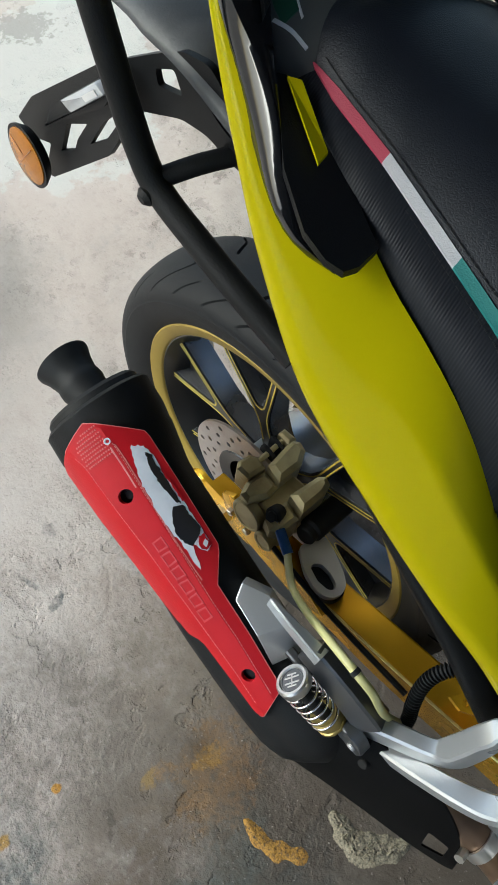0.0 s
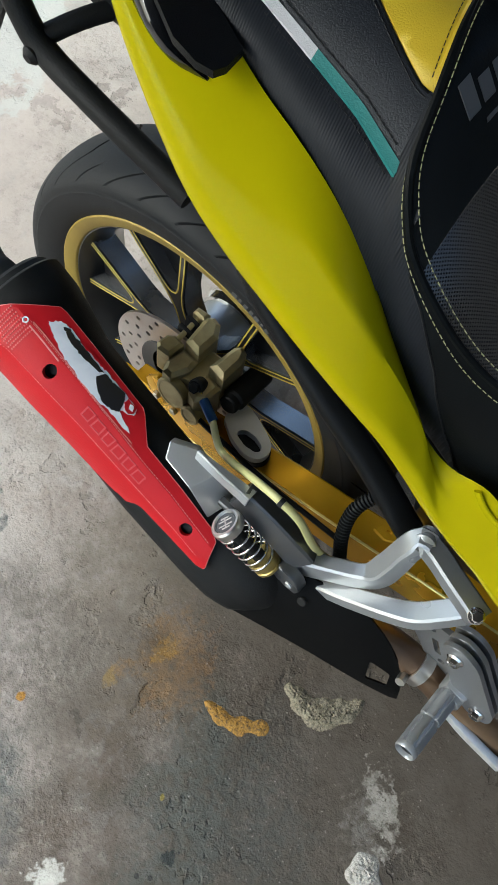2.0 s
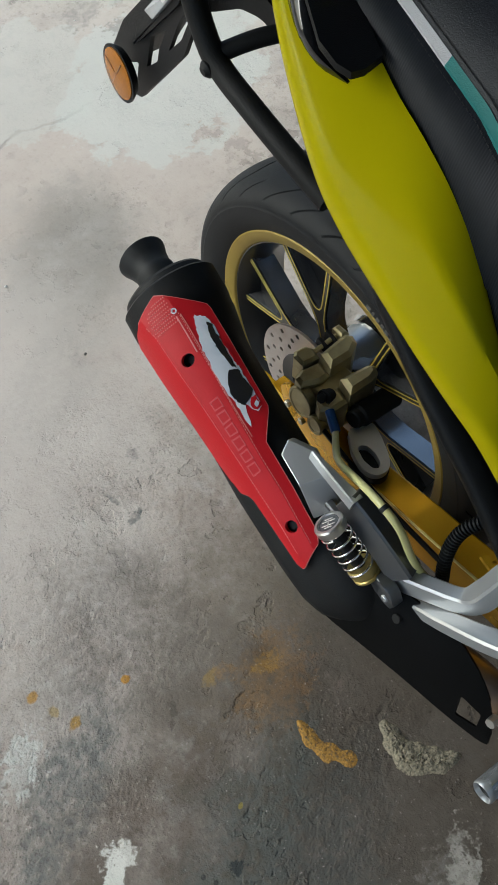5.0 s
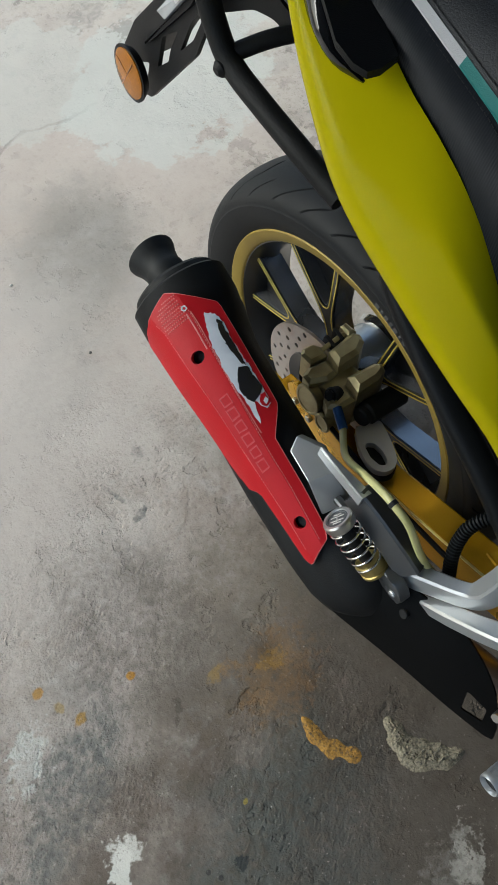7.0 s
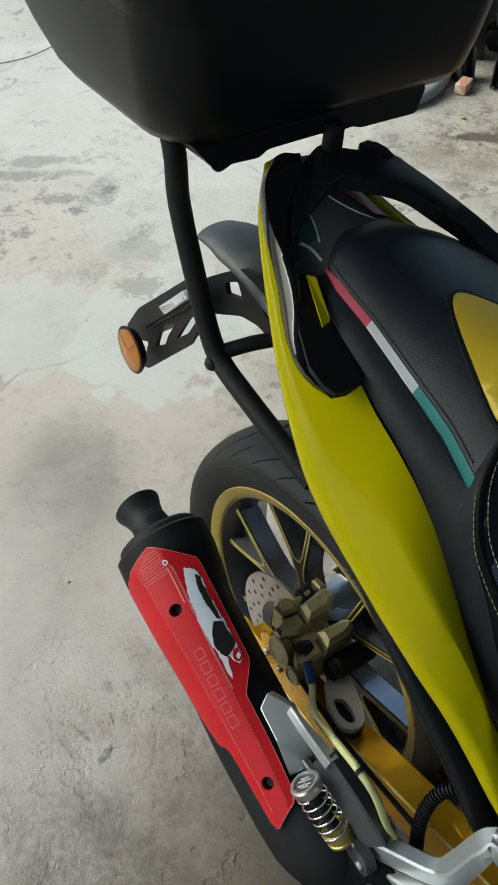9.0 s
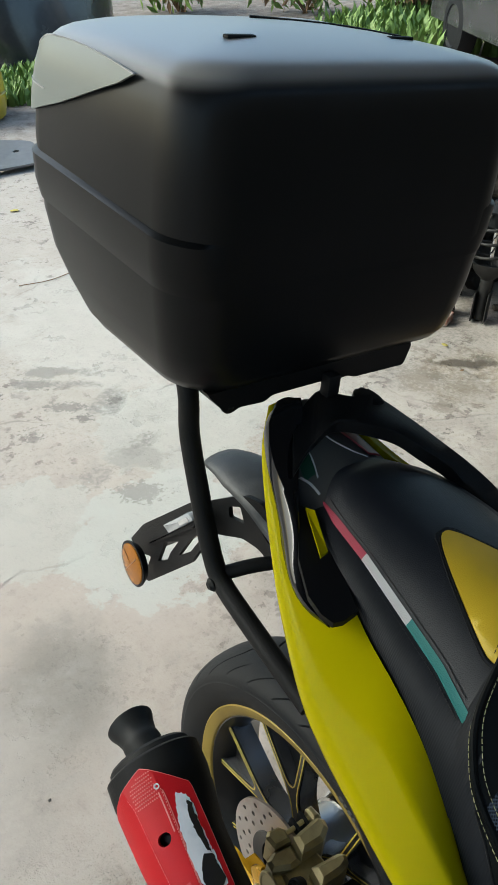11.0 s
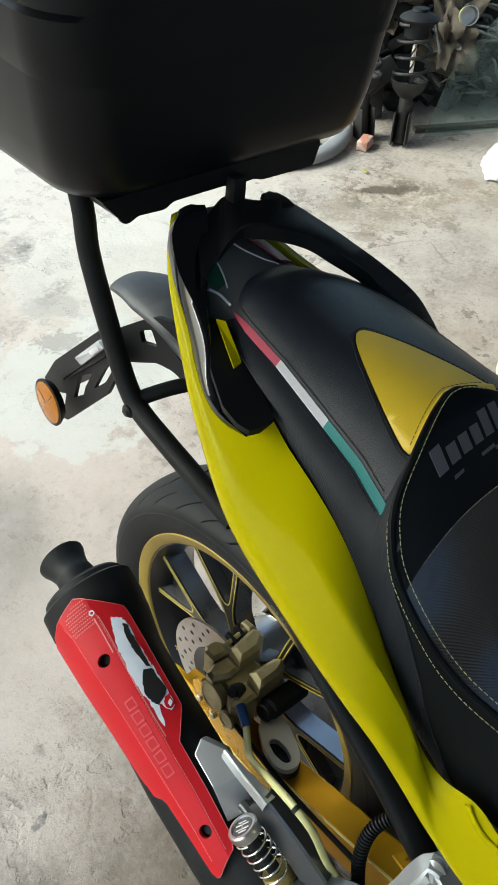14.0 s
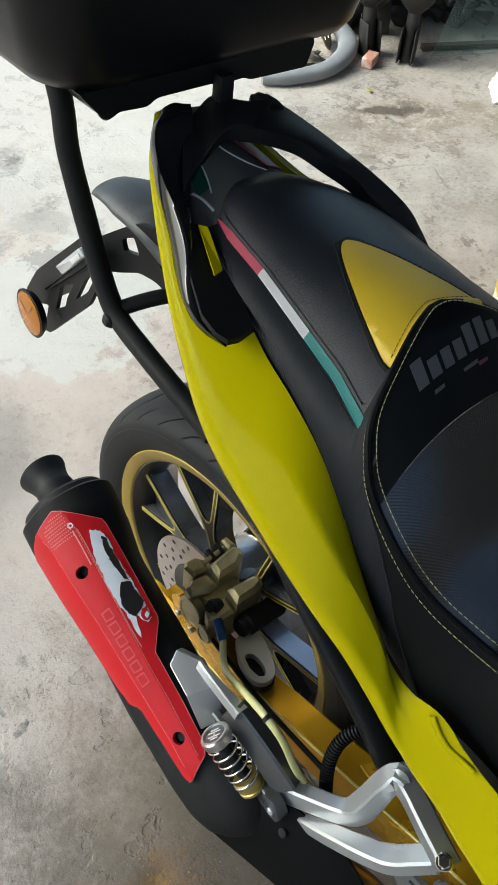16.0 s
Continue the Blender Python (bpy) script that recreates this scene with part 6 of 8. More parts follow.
            # a crease along the upper part sets off a facet that faces the seat
            fold = float(np.interp(a.y, [-0.345, -0.30, -0.20, -0.13], [0.0, 1.0, 1.0, 0.0]))
            facet = wid * 0.20 * (v / 0.3 if v < 0.3 else 1.0 - 0.1 * (v - 0.3) / 0.5 if v < 0.8 else 0.9 * math.cos(0.5 * math.pi * (v - 0.8) / 0.2) ** 0.8)
            front = float(np.interp(a.y, [-0.37, -0.32], [0.45, 1.0]))
            bulge = front * bulge * (1 - fold) + facet * fold
            push.append(out * bulge)
        pushes.append(push)
    for i in range(n):
        a, b = Vector(upp[i]), Vector(low[i])
        near = range(max(0, i - 6), min(n, i + 7))
        row = [a.lerp(b, j / m) + sum((pushes[k][j] for k in near), Vector()) / len(near) for j in range(m + 1)]
        # folded lower flange
        row.append(b + Vector((0.006, 0, -0.008)))
        row.append(b + Vector((0.020, 0, -0.012)))
        row.insert(0, a + Vector((0.004, 0, -0.010)))
        k = 1.0
        rows.append([Vector((s * k * p.x, p.y, p.z - (0 if s > 0 else 0.004))) for p in row])
    rings(bm, rows, closed=False, caps=False)
    ob = part("side_panel", bm, M_yellow, bike, label, 50)
    solid(ob, 0.003, 1.0 if s > 0 else 1.0)
    return ob


pan = build_side_panel(1, "glossy yellow painted side panel")
build_side_panel(-1, "glossy yellow painted side panel")
# dark step near the front end of the panel
bm = bmesh.new()
skin = BVHTree.FromPolygons([v.co.copy() for v in pan.data.vertices], [tuple(q.vertices) for q in pan.data.polygons])
line = []
for p in catmull([(-0.16, -0.366, 0.688), (-0.16, -0.380, 0.676), (-0.16, -0.398, 0.6665), (-0.16, -0.427, 0.664), (-0.16, -0.49, 0.650)], 40):
    at = skin.ray_cast(Vector(p), Vector((1, 0, 0)))[0]
    if at:
        line.append(at + Vector((-0.0040, 0, 0)))
sweep(bm, line, 0.004, 0.0075, 10)
part("panel_ridge", bm, M_yellow, pan, "raised yellow ridge along the step of the panel")
bm = bmesh.new()
lathe(bm, [(0, 0.0), (0, 0.0028), (0.0008, 0.002), (0.001, 0.0)], 10, (-0.1084, -0.077, 0.8365), (-0.6, 0, 0.8))
part("paint_chip", bm, M_rubber2, pan, "small dark paint chip")


def build_tail():
    # right-hand grab handle, gloss outside
    n = 26
    bm = bmesh.new()
    outer = catmull([(-0.034, 0.166, 0.948), (-0.058, 0.148, 0.932), (-0.068, 0.128, 0.906), (-0.084, 0.094, 0.893), (-0.104, 0.051, 0.881), (-0.126, 0.004, 0.868), (-0.131, -0.026, 0.859), (-0.122, -0.056, 0.852)], n)
    ridge = catmull([(-0.022, 0.164, 0.957), (-0.056, 0.144, 0.948), (-0.076, 0.108, 0.928), (-0.087, 0.066, 0.911), (-0.099, 0.034, 0.899), (-0.117, 0.004, 0.884), (-0.124, -0.022, 0.868), (-0.120, -0.056, 0.854)], n)
    inner = catmull([(-0.002, 0.160, 0.954), (-0.012, 0.142, 0.946), (-0.040, 0.108, 0.920), (-0.076, 0.060, 0.905), (-0.092, 0.032, 0.894), (-0.108, 0.006, 0.880), (-0.117, -0.024, 0.865), (-0.117, -0.056, 0.852)], n)
    loops = []
    for o, r, i in zip(outer, ridge, inner):
        o, r, i = Vector(o), Vector(r), Vector(i)
        loops.append([o + Vector((0.004, 0, -0.006)), o, o.lerp(r, 0.5) + Vector((-0.003, 0, 0.002)), o.lerp(r, 0.85) + Vector((-0.001, 0, 0.001)), r, r.lerp(i, 0.2) + Vector((0, 0, 0.001)), r.lerp(i, 0.6), i, i + Vector((0.006, 0, -0.02)), (o + i) / 2 + Vector((0, 0, -0.022))])
    rings(bm, loops)
    part("grab_handle", bm, M_gloss, bike, "gloss black grab handle beside the seat", 50)
    bm = bmesh.new()
    outer = catmull([(-0.0216, 0.146, 0.9391), (0.0199, 0.1628, 0.9522), (0.0292, 0.1575, 0.955), (0.0479, 0.1328, 0.9559), (0.077, 0.1229, 0.9527), (0.0924, 0.0856, 0.9427), (0.1118, 0.0511, 0.926), (0.1402, 0.0218, 0.9013), (0.1640, -0.0063, 0.8754), (0.1700, -0.0261, 0.8571), (0.1600, -0.049, 0.851)], 60)
    inner = catmull([(-0.0645, 0.0844, 0.918), (-0.0317, 0.1013, 0.9292), (-0.0156, 0.1005, 0.9471), (0.0025, 0.0978, 0.9553), (0.0285, 0.0806, 0.9536), (0.058, 0.0616, 0.944), (0.0763, 0.0408, 0.9309), (0.1036, 0.02, 0.9102), (0.116, 0.0038, 0.8931), (0.1405, -0.0194, 0.8675), (0.1575, -0.0455, 0.851)], 60)
    loops = []
    for o, i in zip(outer, inner):
        o, i = Vector(o), Vector(i)
        e, dn = (o - i).normalized() * 0.0022, Vector((-0.003, 0.002, -0.013))
        loops.append([i - e * 0.2, i + e + Vector((0, 0, 0.0022)), o - e + Vector((0, 0, 0.0022)), o + e * 0.2, o + dn + e * 0.2, o + dn * 1.15 - e, i + dn * 1.15 + e, i + dn - e * 0.2])
    rings(bm, loops)
    part("grab_handle", bm, M_black, bike, "matt black flat curved grab rail", 40)
    bm = bmesh.new()
    prism(bm, rounded([(0.0440, 0.122), (0.0530, 0.132), (0.0564, 0.1409), (0.0687, 0.1473), (0.0792, 0.1424), (0.0800, 0.124), (0.0780, 0.108), (0.060, 0.106)], 0.004, 3), 0.011, lambda u, v, w: Vector((u, v, 0.9445 + w)), bevel=0.0025)
    part("rail_lug", bm, M_black, bike, "hooked lug on the grab rail")
    # dark floor between the handle and the seat
    bm = bmesh.new()
    rim = [(-0.076, 0.058, 0.9), (-0.118, 0.003, 0.89), (-0.133, -0.033, 0.879), (-0.134, -0.054, 0.874), (-0.13, -0.066, 0.872), (-0.12, -0.069, 0.872), (-0.102, -0.067, 0.874), (-0.088, -0.03, 0.88), (-0.082, -0.002, 0.886), (-0.07, 0.054, 0.898)]
    lo, hi = [bm.verts.new(Vector(p) - Vector((0, 0, 0.006))) for p in rim], [bm.verts.new(p) for p in rim]
    for ring in (lo[::-1], hi):
        bm.faces.new(ring)
    for i in range(len(rim)):
        bm.faces.new((lo[i - 1], lo[i], hi[i], hi[i - 1]))
    part("handle_recess", bm, M_black, bike, "black recess beside the seat")
    # tail top between the seat and the rack: dark graphic cover
    n, m = 16, 12
    bm = bmesh.new()
    rows = []
    for i in range(n):
        y = 0.165 - 0.155 * i / (n - 1)
        w = np.interp(y, [0.0, 0.05, 0.1, 0.165], [0.085, 0.078, 0.062, 0.028])
        zc = np.interp(y, [0.0, 0.06, 0.12, 0.165], [0.888, 0.908, 0.931, 0.944])
        zs = np.interp(y, [0.002, 0.048, 0.092, 0.14, 0.165], [0.862, 0.876, 0.894, 0.922, 0.938])
        rows.append([Vector((w * (2 * j / m - 1), y, zs + (zc - zs) * math.cos(math.pi * (j / m - 0.5)) ** 0.8)) for j in range(m + 1)])
    rings(bm, rows, closed=False, caps=False)
    tail = solid(part("tail_cover", bm, M_tailgrey, bike, "dark grey tail cover with graphic lines", 50), 0.004, 1.0)

    def on_tail(x, y, off):
        w = np.interp(y, [0.0, 0.05, 0.1, 0.165], [0.085, 0.078, 0.062, 0.028])
        zc = np.interp(y, [0.0, 0.06, 0.12, 0.165], [0.888, 0.908, 0.931, 0.944])
        zs = np.interp(y, [0.002, 0.048, 0.092, 0.14, 0.165], [0.862, 0.876, 0.894, 0.922, 0.938])
        return Vector((x, y, zs + (zc - zs) * max(0.0, math.cos(math.pi * x / w / 2)) ** 0.8 + off))

    def band(name, line, width, material, label, off=0.0052):
        bm = bmesh.new()
        L2 = catmull([(*p, 0) for p in line], 20)
        loops = []
        for k in range(20):
            x, y, _ = L2[k]
            loops.append([on_tail(x - width / 2, y, off), on_tail(x, y, off + 0.0003), on_tail(x + width / 2, y, off), on_tail(x + width / 2, y, off - 0.002), on_tail(x - width / 2, y, off - 0.002)])
        rings(bm, loops)
        part(name, bm, material, tail, label)
    band("graphic_stripe", [(0.015, 0.1255), (0.0299, 0.1037), (0.0439, 0.0791)], 0.019, M_tailred, "dark red stripe", 0.0085)
    band("graphic_line", [(0.0257, 0.134), (0.053, 0.1207), (0.0676, 0.0943)], 0.004, M_line, "thin white line")
    band("graphic_line", [(-0.0052, 0.12), (0.0004, 0.1041), (0.0155, 0.0863), (0.0311, 0.0773)], 0.0016, M_line, "thin white line")
    band("graphic_line", [(-0.0305, 0.1071), (-0.0326, 0.0933), (-0.0389, 0.0757)], 0.0016, M_line, "thin white line")
    band("graphic_line", [(-0.0525, 0.0878), (-0.0486, 0.0751), (-0.0477, 0.0603)], 0.0022, M_line, "thin white line")
    band("graphic_patch", [(-0.0362, 0.1057), (-0.0412, 0.0925), (-0.0432, 0.0807)], 0.014, mat("tail_green", (0.008, 0.05, 0.03), 0.35), "dark green patch")
    # yellow inner wedge by the seat
    bm = bmesh.new()
    rim = [(-0.074, 0.05, 0.902), (-0.069, 0.042, 0.902), (-0.088, -0.004, 0.891), (-0.1005, -0.008, 0.8925)]
    lo, hi = [bm.verts.new(Vector(p) - Vector((0, 0, 0.0025))) for p in rim], [bm.verts.new(p) for p in rim]
    for ring in (lo[::-1], hi):
        bm.faces.new(ring)
    for i in range(len(rim)):
        bm.faces.new((lo[i - 1], lo[i], hi[i], hi[i - 1]))
    part("inner_wedge", bm, M_yellow, bike, "yellow inner wedge by the seat")


build_tail()

# ---- seat
SEAT_Y = [-0.225, -0.19, -0.153, -0.107, -0.032, 0.02, 0.05, 0.074, 0.088]
WS = [0.104, 0.095, 0.086, 0.079, 0.068, 0.060, 0.050, 0.042, 0.032]
ZS = [0.850, 0.860, 0.871, 0.880, 0.895, 0.899, 0.897, 0.893, 0.890]
ZC = [0.912, 0.916, 0.919, 0.921, 0.923, 0.925, 0.924, 0.916, 0.897]
XB = [0.126, 0.120, 0.114, 0.107, 0.096, 0.088, 0.078, 0.064, 0.040]
ZB = [0.775, 0.800, 0.826, 0.842, 0.860, 0.868, 0.872, 0.872, 0.874]


def sv(table, y):
    return float(np.interp(y, SEAT_Y, table))


def seat_top(x, y, off=0.0):
    w = sv(WS, y) + (0.034 if x > 0 else 0.0)
    u = min(1.0, abs(x) / w)
    return Vector((x, y, sv(ZC, y) - (sv(ZC, y) - sv(ZS, y)) * u ** 2.4 + off))


def pillion_front(x):
    """Where the rider's part begins."""
    return -0.168 - 0.022 * min(1.0, abs(x) / 0.065) ** 1.3 - 0.16 * max(0.0, abs(x) - 0.066)


def build_pillion():
    seat = new("pillion_seat")
    seat.parent = bike
    tagged(seat, "black leather pillion seat with yellow insert")
    bm = bmesh.new()
    rows = []
    for q in np.r_[np.linspace(0, 0.85, 44), np.linspace(0.87, 1.0, 14)]:
        row = []
        for k in range(33):
            u = k / 16 - 1
            y0 = pillion_front(u * (0.095 if u < 0 else 0.128)) - 0.003
            y = y0 + (0.088 - y0) * q
            row.append(seat_top(u * (sv(WS, y) + (0.034 if u > 0 else 0.0)), y))
        rows.append(row)
    rings(bm, rows, closed=False, caps=False)
    part("cushion", bm, M_leather, seat, "", 60)
    for s in (-1, 1):
        bm = bmesh.new()
        rows = []
        for y in np.r_[np.linspace(-0.225, 0.04, 36), np.linspace(0.046, 0.088, 9)]:
            far = 0.034 if s > 0 else 0.0
            a, b = Vector((s * sv(WS, y) + far, y, sv(ZS, y))), Vector((s * sv(XB, y) + far, y, sv(ZB, y)))
            row = []
            for k in range(9):
                v = k / 8
                row.append(a.lerp(b, v) + Vector((s * 0.006, 0, 0.004)) * math.sin(math.pi * v))
            row.append(b + Vector((-s * 0.012, 0, -0.014)))
            rows.append(row)
        rings(bm, rows, closed=False, caps=False)
        part("side_skirt", bm, M_side, seat, "ribbed dark vinyl side", 60)
        for y0, y1, mt, lb in () if s > 0 else ((0.055, -0.032, M_sred, "red stripe"), (-0.032, -0.107, M_swhite, "white stripe"), (-0.107, -0.196, M_sgreen, "green stripe")):
            bm = bmesh.new()
            loops = []
            for y in np.linspace(y0, y1, 14):
                hw = 0.0030 if y < 0.02 else 0.0030 * (0.060 - y) / 0.04
                c, z = sv(WS, y), sv(ZS, y)
                f = 0.034 if s > 0 else 0.0
                t = seat_top(-(c - hw), y).z
                loops.append([Vector((s * (c - hw) + f, y, t - 0.002)), Vector((s * (c - hw) + f, y, t + 0.0018)), Vector((s * c + f, y, z + 0.0024)),
                              Vector((s * (c + hw * 0.8) + f, y, z - hw * 0.75 + 0.0026)), Vector((s * (c + hw * 0.8) + f, y, z - hw * 0.75 - 0.002))])
            rings(bm, loops)
            part("stripe", bm, mt, seat, lb)
        up = lambda p: Vector((s * 0.4, 0, 0.9)).normalized()  # noqa: E731
        for e in () if s > 0 else (-0.0056, 0.0054):
            bm = bmesh.new()
            dashes(bm, [Vector((s * (sv(WS, y) + e) + (0.034 if s > 0 else 0.0), y, (seat_top(-sv(WS, y) - e, y).z if e < 0 else sv(ZS, y) - e * 0.9) + 0.0016)) for y in np.linspace(0.045, -0.19, 50)], up, 0.0034, 0.0016)
            tagged(part("stitching", bm, M_bthread, seat), "row of black stitches beside the stripe", kind="stuff")
    # yellow insert
    bm = bmesh.new()
    out = []
    for t in np.linspace(0, 1, 26):
        y = -0.064 - 0.120 * t ** 1.4
        out.append((-0.0625 * (0.42 * t ** 0.75 + 0.58 * t ** 1.5) - 0.013 * (t * (1 - t)) ** 0.5, y))
    left = out
    narrow = 0.74
    right = [(-narrow * x, y) for x, y in out[::-1]]
    front = [(x, pillion_front(x) + 0.001) for x in np.linspace(-0.060, 0.060 * narrow, 15)]
    shell(bm, left + front + right[:-1], 0.0022, lambda x, y, w: seat_top(x, y, -0.0004 + w), (), (0.007, 0.007))
    ins = part("insert", bm, M_seatyellow, seat, "mustard yellow leather insert", 60)
    bm = bmesh.new()
    upz = lambda p: Vector((0, 0, 1))  # noqa: E731
    ring = [seat_top(x - 0.004 if x < 0 else x + 0.004, y + (0.004 if abs(x) < 0.012 else 0), 0.0008) for x, y in left[::-1] + [(-narrow * x, y) for x, y in left][1:]]
    dashes(bm, ring, upz, 0.0034, 0.0016)
    tagged(part("stitching", bm, M_bthread, ins), "black stitches round the insert", kind="stuff")
    bm = bmesh.new()
    sweep(bm, [seat_top(x - 0.0012 if x < 0 else x + 0.0012, y, 0.0005) for x, y in left[::-1] + [(-narrow * x, y) for x, y in left][1:]], 0.0018, 0.0022, 6)
    part("welt", bm, M_piping, ins)
    bm = bmesh.new()
    sweep(bm, [seat_top(x, pillion_front(x) - 0.001, 0.0015) for x in np.linspace(-0.062, 0.062 * narrow, 40)], 0.010, 0.006, 8)
    part("front_roll", bm, M_seatyellow, ins, "rolled yellow front edge")
    bm = bmesh.new()
    dashes(bm, [seat_top(x, pillion_front(x) + 0.0065, 0.0016) for x in np.linspace(-0.058, 0.058 * narrow, 40)], upz, 0.0034, 0.0016)
    tagged(part("stitching", bm, M_bthread, ins), "dark stitches along the front edge", kind="stuff")


build_pillion()

RY = [-0.62, -0.50, -0.42, -0.381, -0.355, -0.317, -0.28, -0.238, -0.217, -0.203, -0.192, -0.178, -0.1705]
RXS = [0.070, 0.085, 0.092, 0.096, 0.102, 0.112, 0.118, 0.115, 0.107, 0.094, 0.068, 0.032, 0.006]
RZS = [0.745, 0.742, 0.744, 0.746, 0.752, 0.766, 0.790, 0.820, 0.845, 0.868, 0.895, 0.912, 0.918]
RZC = [0.775, 0.770, 0.772, 0.778, 0.785, 0.806, 0.836, 0.872, 0.890, 0.902, 0.911, 0.917, 0.919]


RDENSE = catmull(list(zip(RY, RXS, RZS, RZC)), 160)
RYD = RDENSE[:, 0]
RXS, RZS, RZC = RDENSE[:, 1], RDENSE[:, 2], RDENSE[:, 3]


def rv(t, y):
    return float(np.interp(y, RYD, t))


def rider_top(u, y, off=0.0):
    """u runs from -1 to 1 across the rider's seat."""
    xs, zs, zc = rv(RXS, y), rv(RZS, y), rv(RZC, y)
    dish = 0.010 * np.interp(y, [-0.5, -0.3, -0.24, -0.2], [1, 1.2, 0.6, 0])
    a = abs(u)
    return Vector((u * xs, y, zc + (zs - zc) * a ** 2.2 - dish * math.cos(math.pi * a / 2) ** 2 + 0.012 * (a ** 2) * (1 - a ** 2) + 0.004 + off))


def skirt(y, v, s):
    """A point of the seat's side: v runs from the seam down."""
    a = Vector((s * rv(RXS, y), y, rv(RZS, y) + 0.003))
    zb = float(np.interp(y, [-0.62, -0.46, -0.40, -0.345, -0.30, -0.255, -0.215, -0.188], [0.63, 0.640, 0.650, 0.652, 0.685, 0.748, 0.786, 0.806]))
    xb = float(np.interp(y, [-0.62, -0.46, -0.345, -0.255, -0.188], [0.105, 0.112, 0.119, 0.128, 0.119]))
    return a.lerp(Vector((s * xb, y, zb)), v) + Vector((s * float(np.interp(y, [-0.30, -0.22], [0.010, 0.0045])), 0, 0.003)) * math.sin(math.pi * v)


def build_rider_seat():
    seat = new("rider_seat")
    seat.parent = bike
    tagged(seat, "black perforated vinyl rider seat with yellow stitching")
    ys = np.r_[np.linspace(-0.62, -0.24, 44), np.linspace(-0.235, -0.1706, 46)]
    edge = lambda u: -0.240 - 0.006 * abs(u) ** 2.2  # noqa: E731
    us = [k / 16 - 1 for k in range(33)]
    bm = bmesh.new()
    rings(bm, [[rider_top(u, -0.62 + (edge(u) + 0.62) * q) for u in us] for q in np.linspace(0, 1, 60)], closed=False, caps=False)
    part("cushion", bm, M_perf, seat, "", 60)
    # smooth border panel with the rear logo field
    bm = bmesh.new()
    rings(bm, [[rider_top(u, edge(u) + (-0.1706 - edge(u)) * q, 0.0006) for u in us] for q in np.linspace(0, 1, 30)], closed=False, caps=False)
    fieldp = part("logo_field", bm, M_piping, seat, "smooth black border at the back of the seat", 60)
    # grey bars in place of the maker's name
    for k in range(7):
        x0 = -0.056 + 0.0155 * k
        hgt = 0.016 if k in (0, 4, 5) else 0.011
        bm = bmesh.new()
        yb = -0.2135 + 0.0006 * k
        quad = [rider_top(x / rv(RXS, y), y, 0.0016) for x, y in ((x0, yb), (x0 + 0.011, yb), (x0 + 0.011, yb + hgt), (x0, yb + hgt))]
        lo = [bm.verts.new(p - Vector((0, 0, 0.001))) for p in quad]
        hi = [bm.verts.new(p) for p in quad]
        bm.faces.new(hi)
        for i in range(4):
            bm.faces.new((lo[i], lo[(i + 1) % 4], hi[(i + 1) % 4], hi[i]))
        part("name_bar", bm, M_logo, fieldp, "faint grey printed bar")
    for u0, u1, mt, nm in ((-0.4, 0.1, M_logo, "faint grey underline"), (0.1, 0.5, M_tailred, "faint red underline")):
        bm = bmesh.new()
        quad = [rider_top(u, y, 0.0018) for u, y in ((u0, -0.221), (u1, -0.219), (u1, -0.217), (u0, -0.219))]
        lo = [bm.verts.new(p - Vector((0, 0, 0.001))) for p in quad]
        hi = [bm.verts.new(p) for p in quad]
        bm.faces.new(hi)
        for i in range(4):
            bm.faces.new((lo[i], lo[(i + 1) % 4], hi[(i + 1) % 4], hi[i]))
        part("underline", bm, mt, fieldp, nm)
    seam = [Vector((-rv(RXS, y), y, rv(RZS, y) + 0.004)) for y in ys] + [Vector((rv(RXS, y), y, rv(RZS, y) + 0.004)) for y in ys[::-1]]
    bm = bmesh.new()
    sweep(bm, seam, 0.0068, 0.006, 8)
    part("piping", bm, M_piping, seat, "black piping round the seat")
    up = lambda p: Vector((0.3 if p.x > 0 else -0.3, 0, 0.95)).normalized()  # noqa: E731
    ins = lambda y, s: Vector((s * (rv(RXS, y) - 0.0055), y - 0.002, rider_top(s * max(0.0, 1 - 0.0055 / max(0.006, rv(RXS, y))), y).z + 0.0012))  # noqa: E731
    rows = [[ins(y, -1) for y in ys[:-1]] + [ins(y, 1) for y in ys[:-1][::-1]]]
    rows.append([skirt(y, 0.09, -1) + Vector((-0.0012, 0, 0.0008)) for y in ys if y < -0.20])
    for line in rows:
        bm = bmesh.new()
        dashes(bm, line, up, 0.0038, 0.0018, 0.0007, 0.0007)
        tagged(part("stitching", bm, M_thread, seat), "dashed yellow stitching", kind="stuff")
    for s in (-1, 1):
        # smooth vinyl in front of a slanting seam, carbon-look vinyl behind it
        split = lambda y: float(np.interp(y, [-0.354, -0.318, -0.291, -0.259, -0.235, -0.188], [1.0, 0.65, 0.35, 0.17, 0.12, 0.12]))  # noqa: E731
        bm = bmesh.new()
        rings(bm, [[skirt(y, split(y) * k / 8, s) for k in range(9)] for y in np.linspace(-0.62, -0.188, 60)], closed=False, caps=False)
        part("side_skirt", bm, M_piping, seat, "smooth black vinyl side", 60)
        bm = bmesh.new()
        rings(bm, [[skirt(y, split(y) + (1 - split(y)) * k / 6, s) for k in range(7)] + [skirt(y, 1.0, s) + Vector((-s * 0.012, 0, -0.012))] for y in np.linspace(-0.62, -0.188, 60)], closed=False, caps=False)
        part("side_skirt", bm, M_side, seat, "ribbed dark vinyl side", 60)
        bm = bmesh.new()
        sweep(bm, [skirt(y, split(y), s) + Vector((s * 0.0004, 0, 0.0)) for y in np.linspace(-0.352, -0.24, 30)], 0.0022, 0.0014, 6)
        part("seam_line", bm, M_bthread, seat, "dark sewn seam")


build_rider_seat()


